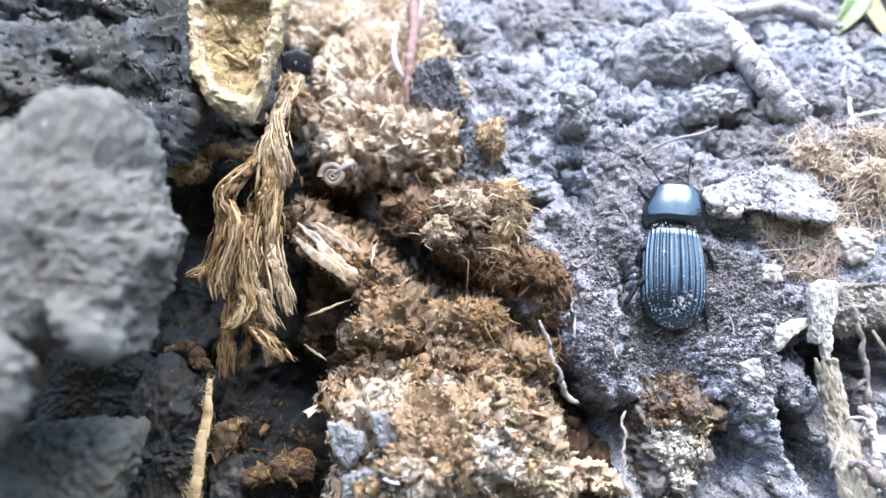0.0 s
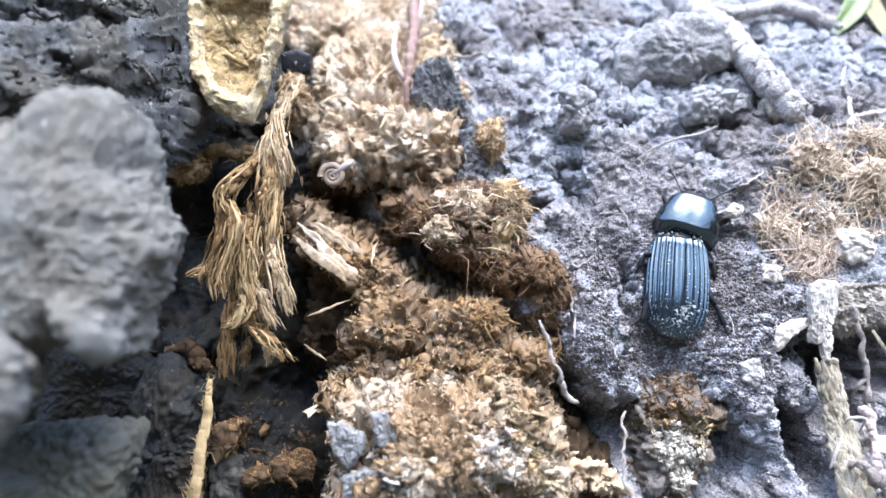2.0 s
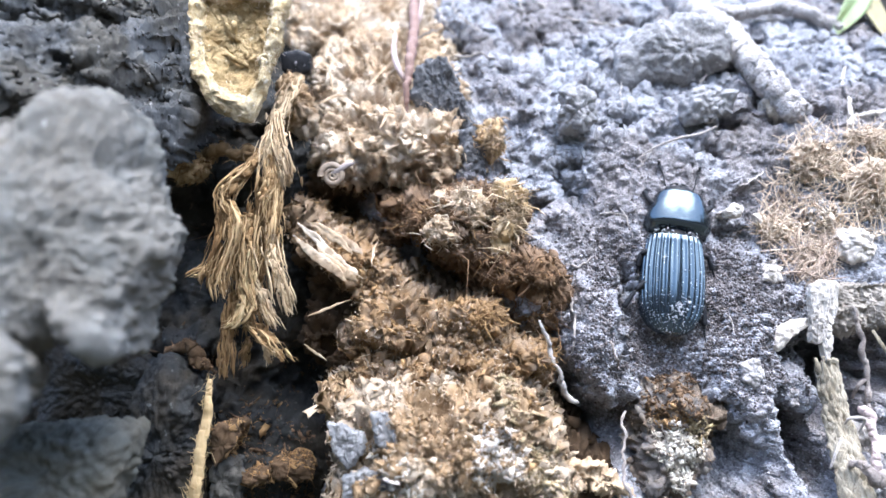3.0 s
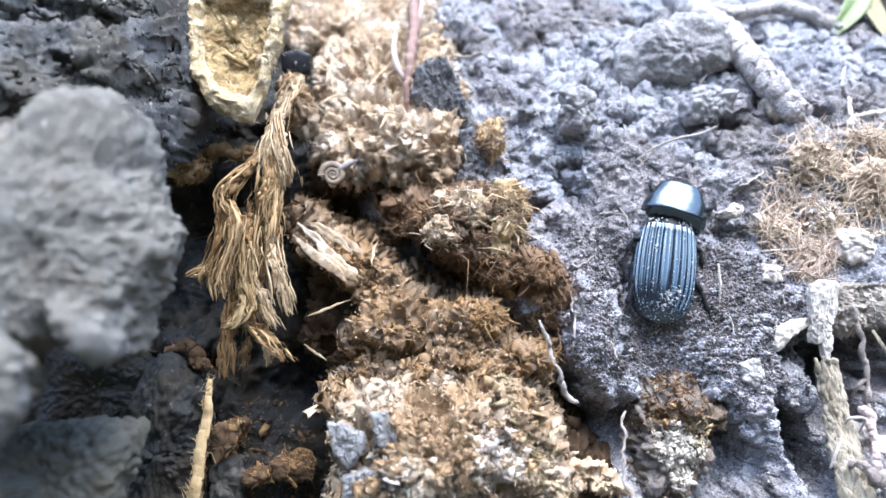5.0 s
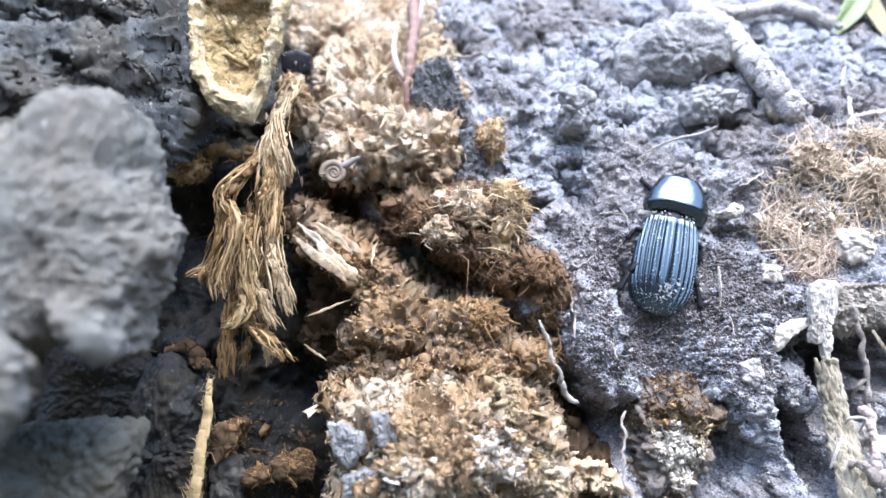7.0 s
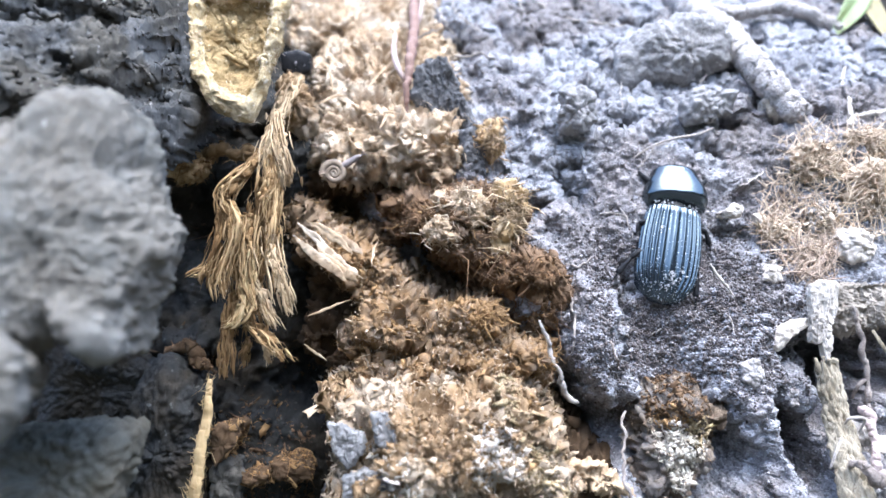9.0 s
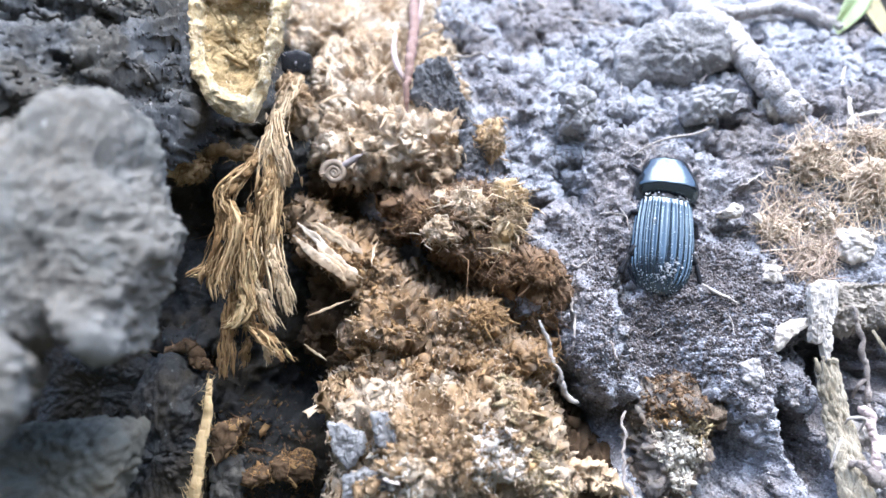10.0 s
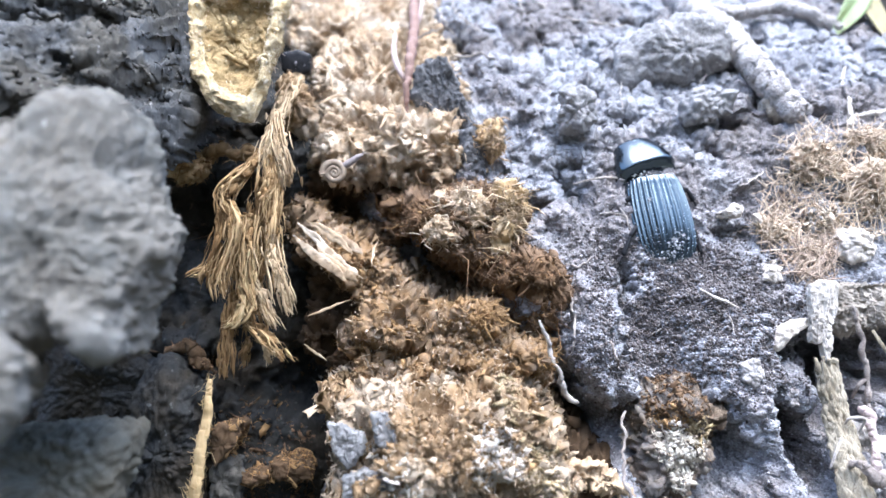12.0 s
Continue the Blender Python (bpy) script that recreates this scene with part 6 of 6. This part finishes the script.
# ---- a small snail on the wood ----
def snail():
    thing = tagged(new("snail"), "tiny flat-coiled brown snail coming out of its shell", "snail")
    v, f, turns, n, m = [], [], 2.6, 90, 12
    for i in range(n + 1):
        t = i / n
        a = 2 * math.pi * turns * t - 0.5
        big = 0.3 + 2.05 * t ** 1.4
        r = 0.2 + 0.6 * t ** 1.2
        c = np.array([big * math.cos(a), 0.35 * (1 - t) * -1.2, big * math.sin(a)])
        e = np.array([math.cos(a), 0, math.sin(a)])
        for k in range(m):
            b = 2 * math.pi * k / m
            v.append(c + r * (math.cos(b) * e + math.sin(b) * np.array([0, 1, 0])))
    for i in range(n):
        for k in range(m):
            f.append((i * m + k, i * m + (k + 1) % m, (i + 1) * m + (k + 1) % m, (i + 1) * m + k))
    v.append(np.array(v[-m:]).mean(axis=0))
    f += [(len(v) - 1, n * m + (k + 1) % m, n * m + k) for k in range(m)]
    part("shell", np.array(v), f, M_SHELL, thing)
    body = part("foot", *joined([tube_mesh([(0, 0, 0), (1.6, -0.3, 0.9), (3.2, -0.3, 2.0), (4.4, -0.2, 2.6)], [0.7, 0.75, 0.6, 0.3], sides=9, steps=6),
                                 tube_mesh([(4.2, -0.2, 2.6), (4.9, -0.4, 2.8), (5.7, -0.5, 2.7)], [0.12, 0.06], sides=5, steps=3), tube_mesh([(4.1, -0.3, 2.6), (4.6, -0.6, 3.1), (5.2, -0.8, 3.3)], [0.12, 0.06], sides=5, steps=3)]), M_SNAIL, thing)
    return thing, body


snail_thing, snail_body = snail()


# ---- the loose flake that falls as the beetle moves ----
FLAKE = [(52.6, 10.9), (54.8, 12.6), (59.1, 14.1), (64.3, 15.9), (70.6, 17.8), (75.2, 16.2), (77.7, 11.8), (79.1, 7.7), (77.0, 5.0), (70.6, 6.3), (62.6, 7.8), (56.8, 8.6), (53.4, 9.2)]
flake_mid = np.array(FLAKE).mean(axis=0)
flake = tagged(lump("bark_flake", [(x - flake_mid[0], z - flake_mid[1]) for x, z in FLAKE], 0, 0.7, 0.8, M_CLODPALE, soil_skin, rings=80, around=180, tilt=(0.0, 0.8), square=0.5, seed=491, scale=0.75, lumps=0.5), "pale soil-crusted flake of bark beside the beetle", "bark")
tagged(shards(flake, 700, 494, "", M_CRUMB, 0.35, 0.8, -0.6, flake, "crust"), "grey crumbs stuck to the bark")
loose_root = tagged(limb("rootlet", [(-8.6, 0.4, -3.6), (-4.0, 0.0, -0.6), (0.5, -0.3, 1.0), (5.0, -0.3, 2.0), (9.0, 0.2, 3.8)], [0.14, 0.24, 0.28, 0.3, 0.15], M_ROOT, sides=7, steps=9, knots=0.12, seed=492), "thin pale rootlet that the beetle pushes", "root")


push_straw = tagged(limb("straw", [(-4.1, 0.1, 0.2), (-1.5, -0.2, -0.1), (1.5, -0.1, 0.15), (4.1, 0.1, 0)], [0.16, 0.3, 0.28, 0.12], M_PALEBARK, sides=8, steps=9, knots=0.1, kink=0.2, seed=493), "short white straw that the beetle's hind leg kicks", "straw")


# ---- the beetle ----
def dome(nu, nv, width, length, height, front, grooves=0, half=0, groove_depth=0.0):
    """A shell: v runs from front (0) to back (length, towards -y), u across. width(v), height(v) in mm; half: -1 or 1 for one side alone."""
    v = []
    for j in range(nv + 1):
        t = j / nv
        for i in range(nu + 1):
            a = i / nu if half else 2 * i / nu - 1
            ang = a * math.pi / 2 * 1.12
            w, h = width(t), height(t)
            sx, cz = math.sin(ang), math.cos(ang)
            x = w * math.copysign(abs(sx) ** 0.78, sx)
            z = h * (math.copysign(abs(cz) ** 0.62, cz))
            if grooves:
                ph = abs(a) * grooves
                cut = groove_depth * (1 - abs(math.cos(math.pi * ph)) ** 3) * min(1, 8 * t + 0.3) * min(1, 5 * (1 - t))
                z -= cut * max(cz, 0.25)
                x -= cut * sx * 0.6
            v.append((half * x if half else x, front - length * t, z))
    f = []
    for j in range(nv):
        for i in range(nu):
            a = j * (nu + 1) + i
            q = (a, a + nu + 1, a + nu + 2, a + 1)
            f.append(q if half >= 0 else q[::-1])
    return v, f


def egg(cx, cy, cz, rx, ry, rz, nu=16, nv=10, power=0.9):
    v, f = [], []
    for j in range(nv + 1):
        b = math.pi * j / nv - math.pi / 2
        for i in range(nu):
            a = 2 * math.pi * i / nu
            c, s = math.cos(a), math.sin(a)
            cb = abs(math.cos(b)) ** power
            v.append((cx + rx * cb * math.copysign(abs(c) ** power, c), cy + ry * math.sin(b), cz + rz * cb * math.copysign(abs(s) ** power, s)))
    for j in range(nv):
        for i in range(nu):
            a, b = j * nu + i, j * nu + (i + 1) % nu
            f.append((a, b, b + nu, a + nu))
    return np.array(v), f


def beetle_build():
    """Forward is +y, its back is +z, the joint of neck and wing cases is the origin."""
    WING = 19.7
    body = tagged(new("beetle"), "shiny black beetle with ridged wing cases dusted with soil", "beetle")

    def wing_width(t):
        return 5.95 * (0.9 + 0.16 * math.sin(math.pi * min(1, t * 0.9) ** 0.8)) * (1 - max(0, (t - 0.62) / 0.385) ** 2.6) ** 0.5 if t < 1 else 0.05

    def wing_height(t):
        return 0.4 + 4.3 * min(1, 0.93 + t * 1.4) * (1 - max(0, (t - 0.25) / 0.76) ** 2.3) ** 0.55 if t < 1 else 0.2

    for side in (-1, 1):
        v, f = dome(112, 64, wing_width, WING, wing_height, 0.0, grooves=8, half=side, groove_depth=0.36)
        v = np.array(v)
        v[:, 0] += side * 0.04
        part("wing_case", v, f, M_BLACK, body)
    v, f = egg(0, -9.4, 1.0, 5.5, 8.9, 2.0)
    part("abdomen", v, f, M_MATT, body)
    v, f = egg(0, 0.4, 2.2, 2.6, 1.6, 1.5)
    part("waist", v, f, M_MATT, body)
    # the front half turns on the waist
    fore = part("pronotum", *prothorax(), M_SHIELD, body)
    fore.location = Vector((0, 0.6, 0)) * MM
    v, f = egg(0, 4.4, 1.3, 4.6, 3.9, 1.6)
    part("chest", v, f, M_MATT, fore)
    head = part("head", *joined([egg(0, 9.9, 1.9, 3.0, 1.5, 1.3), egg(0, 10.7, 2.7, 0.4, 0.7, 0.5, 8, 6), egg(-2.5, 10.2, 2.1, 0.6, 0.7, 0.6, 8, 6), egg(2.5, 10.2, 2.1, 0.6, 0.7, 0.6, 8, 6)]), M_MATT, fore)
    for side in (-1, 1):
        v, f = tube_mesh([(side * 1.3, 10.7, 1.6), (side * 1.6, 11.4, 1.5), (side * 1.0, 12.0, 1.5), (side * 0.3, 12.2, 1.6)], [0.55, 0.5, 0.2], sides=6, steps=3)
        part("mandible", v, f, M_MATT, fore)
    feelers = []
    for side in (-1, 1):
        v, f = joined([tube_mesh([(0, 0, 0), (side * 1.1, 1.4, 0.2), (side * 2.0, 3.2, 0.1), (side * 3.4, 5.0, -0.3)], [0.15, 0.13, 0.16, 0.22], sides=6, steps=5, knots=0.22, seed=3)]
                      + [egg(side * (3.1 + 0.25 * k), 4.7 + 0.45 * k, -0.3, 0.42, 0.18, 0.3, 8, 5) for k in range(4)])
        feeler = part("antenna", v, f, M_MATT, fore)
        feeler.location = Vector((side * 2.5, 10.3, 1.6)) * MM
        feelers.append(feeler)
    # grains of soil caught on the wing cases and the waist
    r = np.random.RandomState(12)
    spots, sizes = [], []
    for k in range(560):
        t = min(0.985, 0.25 + 0.75 * r.beta(2.2, 1.1)) if k % 3 else r.uniform(0.03, 0.97)
        a = r.normal(0, 0.38) if k % 2 else r.uniform(-0.85, 0.85)
        a = max(-0.95, min(0.95, a))
        if k % 5:
            a = (round(a * 8 - 0.5) + 0.5 + r.normal(0, 0.12)) / 8
        ang = a * math.pi / 2 * 1.12
        spots.append((wing_width(t) * math.copysign(abs(math.sin(ang)) ** 0.78, math.sin(ang)), -WING * t, wing_height(t) * abs(math.cos(ang)) ** 0.62 + 0.02))
        sizes.append(0.03 + 0.10 * r.uniform() ** 3)
    for cx, cy, wide, many in ((0.4, -15.1, 0.75, 90), (2.2, -13.6, 0.4, 22), (-2.4, -5.2, 0.3, 10), (-0.4, -17.0, 0.7, 24), (3.4, -14.6, 0.4, 16)):
        for k in range(many):
            x, y = cx + r.normal(0, wide), cy + r.normal(0, wide)
            ang = math.asin(min(0.97, abs(x) / wing_width(-y / WING)) ** 1.28)
            spots.append((x, y, wing_height(-y / WING) * math.cos(ang) ** 0.62 - 0.02))
            sizes.append(0.05 + 0.15 * r.uniform() ** 2)
    for k in range(70):
        spots.append((r.uniform(-4.4, 4.4), r.uniform(0.1, 1.4), 3.0 + r.uniform(-0.5, 0.9)))
        sizes.append(r.uniform(0.07, 0.22))
    dust = scattered("soil_dust", M_DUST, np.array(spots), np.array(sizes), 9)
    dust.parent = body
    legs = []
    for side in (-1, 1):
        for k, (hy, kx, ky, fx, fy) in enumerate([(5.0, 6.6, 7.6, 6.9, 10.2), (-3.0, 6.7, -3.6, 7.8, -7.0), (-9.0, 6.6, -12.5, 8.6, -18.5)]):
            hip = fore if k == 0 else body
            v, f = tube_mesh([(0, 0, 0), (side * (kx - 4) * 0.5, (ky - hy) * 0.4, 0.5), (side * (kx - 4), ky - hy, 0.4)], [0.7, 1.0, 0.7], sides=8, steps=4, flat=0.7)
            leg = part("leg", v, f, M_MATT, hip)
            leg.location = Vector((side * 4.0, hy, 1.4)) * MM
            knee, foot = np.array([side * (kx - 4), ky - hy, 0.4]), np.array([side * (fx - 4), fy - hy, -1.2])
            mid = knee + (foot - knee) * 0.62
            pieces = [tube_mesh([knee, (knee + mid) / 2 + np.array([0, 0, 0.1]), mid], [0.4, 0.5, 0.62], sides=7, steps=4)]
            for s in range(4):
                p = knee + (mid - knee) * (0.35 + 0.2 * s)
                pieces.append(tube_mesh([p, p + np.array([side * 0.55, -0.2, 0.05]), p + np.array([side * 1.0, -0.5, 0])], [0.14, 0.04], sides=5, steps=2))
            part("shin", *joined(pieces), M_MATT, leg)
            toes = [egg(*(mid + (foot - mid) * (0.2 + 0.2 * s)), 0.24, 0.34, 0.24, 7, 5) for s in range(4)]
            toes.append(tube_mesh([foot, foot + np.array([side * 0.3, -0.5, -0.1]), foot + np.array([side * 0.15, -0.9, -0.3])], [0.13, 0.03], sides=5, steps=2))
            part("foot", *joined(toes), M_MATT, leg)
            legs.append((leg, side, k))
    return body, fore, feelers, legs


def prothorax():
    """A smooth broad shield with a fine groove down its middle and a rolled rim."""
    v, nu, nv = [], 40, 28
    for j in range(nv + 1):
        t = j / nv
        w = 6.7 * (0.73 + 0.27 * smooth(0.0, 0.72, t) ** 0.8) * (1 - 0.10 * smooth(0.8, 1.0, t)) * (0.86 + 0.14 * smooth(0.0, 0.12, t))
        for i in range(nu + 1):
            a = 2 * i / nu - 1
            ang = a * math.pi / 2 * 1.1
            sx, cz = math.sin(ang), math.cos(ang)
            rim = min(1.0, 5 * min(t, 1 - t) + 0.35) ** 0.5
            h = 4.7 * rim * (0.96 + 0.1 * math.sin(math.pi * t))
            z = h * math.copysign(abs(cz) ** 0.72, cz) - 0.16 * math.exp(-(a * 40) ** 2) * min(1, 4 * t) * min(1, 4 * (1 - t))
            v.append((w * math.copysign(abs(sx) ** 0.8, sx), 10.2 - 9.8 * t - 0.7 * abs(sx) ** 3 * (1 - t), z))
    base = len(v)
    f = []
    for j in range(nv):
        for i in range(nu):
            a = j * (nu + 1) + i
            f.append((a, a + nu + 1, a + nu + 2, a + 1))
    for j, flip in ((0, True), (nv, False)):
        v.append((0, 10.2 - 9.8 * (j / nv), 1.2))
        for i in range(nu):
            a = j * (nu + 1) + i
            f.append((len(v) - 1, a, a + 1) if flip else (len(v) - 1, a + 1, a))
    return np.array(v, float), f


beetle, beetle_fore, beetle_feelers, beetle_legs = beetle_build()


# ---- what moves ----
# seconds; the joint's place in mm; heading and the turn of the front half in degrees, clockwise
STEPS = [
    (0, 46.27, 0.78, 2.35, 5.8, 0.0),
    (0.2, 45.93, 0.78, 2.35, 6.0, 0.0),
    (0.3, 45.98, 0.59, 1.90, 6.8, 2.0),
    (0.4, 47.19, -0.45, -0.56, 13.9, 10.0),
    (0.5, 47.52, -0.45, -0.56, 13.5, 10.0),
    (0.7, 47.08, -0.45, -0.56, 10.9, 11.0),
    (1, 47.06, -0.17, 0.11, 8.2, 12.0),
    (1.5, 47.1, -0.12, 0.22, 7.3, 13.0),
    (2, 47.2, -0.03, 0.44, 8.4, 12.0),
    (2.5, 46.8, 0.26, 1.11, 6.6, 1.0),
    (3, 46.44, 0.30, 1.23, 8.3, 2.0),
    (3.6, 46.40, 0.49, 1.68, 8.9, 3.0),
    (4.4, 45.77, 0.97, 2.81, 9.9, 6.0),
    (5, 45.50, 1.16, 3.26, 11.3, 9.0),
    (5.5, 45.50, 0.83, 2.47, 9.3, 6.0),
    (6, 45.44, 0.64, 2.01, 7.6, 4.0),
    (6.5, 45.5, 1.25, 3.49, 10.6, 9.0),
    (7, 46.2, 1.64, 4.55, 14.1, 3.0),
    (7.8, 46.5, 1.93, 5.09, 13.6, 0.0),
    (8.5, 46.9, 2.41, 6.25, 13.1, -5.0),
    (9, 47.1, 2.61, 6.85, 12.9, -7.0),
    (9.5, 46.10, 3.33, 8.35, 11.3, -6.0),
    (10, 45.57, 3.44, 8.59, 9.5, -1.0),
    (10.5, 43.35, 4.25, 10.3, -5.0, -5.0),
    (11, 42.3, 5.29, 12.35, -8.5, -8.0),
    (11.5, 42.4, 5.93, 13.4, -8.0, -8.0),
    (12, 43.7, 6.06, 13.55, -6.8, -11.0),
]


def motions():
    rows, fore_rows = [], []
    for t, x, y, z, heading, turn in STEPS:
        slope = math.degrees(math.atan2(1, LEAN))
        rows.append((t, Matrix.Translation(Vector((x, y, z)) * MM) @ pose(0, 0, 0, slope, 0, 0) @ pose(0, 0, 0, 0, 0, -heading)))
        fore_rows.append((t, pose((1.1 if 0.35 < t < 2.3 else 0.6 if t < 10.8 else 0.3) * MM, 0.9 * MM, 0.2 * MM, -float(np.interp(t, [0, 3, 5, 7, 9.5, 10.5, 12], [0, 3, 8, 12, 13, 16, 22])), 0, -turn)))
    walk(beetle, rows)
    walk(beetle_fore, fore_rows)
    for leg, side, k in beetle_legs:
        at = leg.location.copy()
        walk(leg, [(t, Matrix.Translation(at) @ pose(0, 0, 0, 0, 0, side * 13 * math.sin(2.1 * t + 2.1 * k + (0 if side > 0 else 3.1)))) for t in np.arange(0, 12.01, 0.5)])
    for n, feeler in enumerate(beetle_feelers):
        at = feeler.location.copy()
        walk(feeler, [(t, Matrix.Translation(at) @ pose(0, 0, 0, 0, 0, 16 * math.sin(1.7 * t + 2 * n) + 9 * math.sin(4.1 * t + n))) for t in np.arange(0, 12.01, 0.5)])

    # the flake lifts, topples and drops to the foot of the bank
    fx, fz = flake_mid
    drop = [(0.0, fx, 0.4, fz, 0, 0, 0), (0.2, fx, 0.4, fz, 0, 0, 0), (0.3, fx + 0.8, -1.6, fz - 0.4, 4, 3, 3), (0.4, fx + 0.6, -13, fz - 13, 18, 12, 6), (0.45, fx - 3, -18, fz - 28, 45, 30, -22),
            (0.5, fx - 4, -25, fz - 52, 55, 35, -20), (0.55, fx - 7, -38, fz - 92, 80, 50, -45), (0.6, fx - 9, -58, -126, 100, 70, -60), (12.0, fx - 9, -58, -126, 100, 70, -60)]
    walk(flake, [(t, pose(x * MM, y * MM, z * MM, a, b, c)) for t, x, y, z, a, b, c in drop])
    # the rootlet gives way before the beetle's head
    rx, rz = 49.8, 22.6
    walk(loose_root, [(t, pose((rx + dx) * MM, (LEAN * rz - 1.8 + dy) * MM, (rz + dz) * MM, -8, turn, 0)) for t, dx, dy, dz, turn in
                      [(0.0, 0, 0, 0, 0), (7.0, 0, 0, 0, 0), (8.8, -0.6, 0, 0, 2), (9.5, -0.9, 0, 0.2, 2), (10.0, -1.0, 0.2, 0.3, 3), (10.5, -4.5, 2.5, -3.5, 10), (11.2, -10.5, 1.5, -7.0, 18), (12.0, -13.0, -1.5, -8.4, 20)]])
    # the straw slides out from under the beetle, kicked by its hind leg
    walk(push_straw, [(t, pose((x + 1.3) * MM, (y - 1.5) * MM, (z - 1.6) * MM, 0, turn, yaw)) for t, x, y, z, turn, yaw in
                      [(0.0, 47.0, -2.0, -7.0, 80, 20), (3.0, 47.0, -2.0, -7.0, 80, 20), (5.0, 52.2, -4.6, -5.3, 86, 40), (7.0, 52.2, -4.8, -5.8, 84, 40), (9.0, 52.9, -4.4, -4.6, 54, 0), (9.5, 53.0, -4.6, -6.0, 46, 0), (10.5, 51.9, -4.9, -7.7, 18, 0), (11.0, 52.0, -4.9, -8.0, 26, 0), (12.0, 52.2, -4.9, -8.1, 26, 0)]])
    # the snail turns a little and stretches out
    sx, sz = -22.0, 15.3
    walk(snail_thing, [(t, pose((sx + dx) * MM, -0.5 * MM, (sz + dz) * MM, 0, turn, 0)) for t, dx, dz, turn in [(0.0, -0.3, -0.6, 6), (5.0, -0.2, -0.3, 4), (7.0, 0, 0, 2), (12.0, 0.1, 0.1, 0)]])
    walk(snail_body, [(t, pose(x * MM, 0.2 * MM, z * MM)) for t, x, z in [(0.0, -0.6, 0.2), (2.5, -0.5, 0.3), (5.0, 0.2, 0.6), (7.0, 0.7, 0.8), (9.0, 1.0, 1.0), (12.0, 1.4, 1.1)]])


motions()
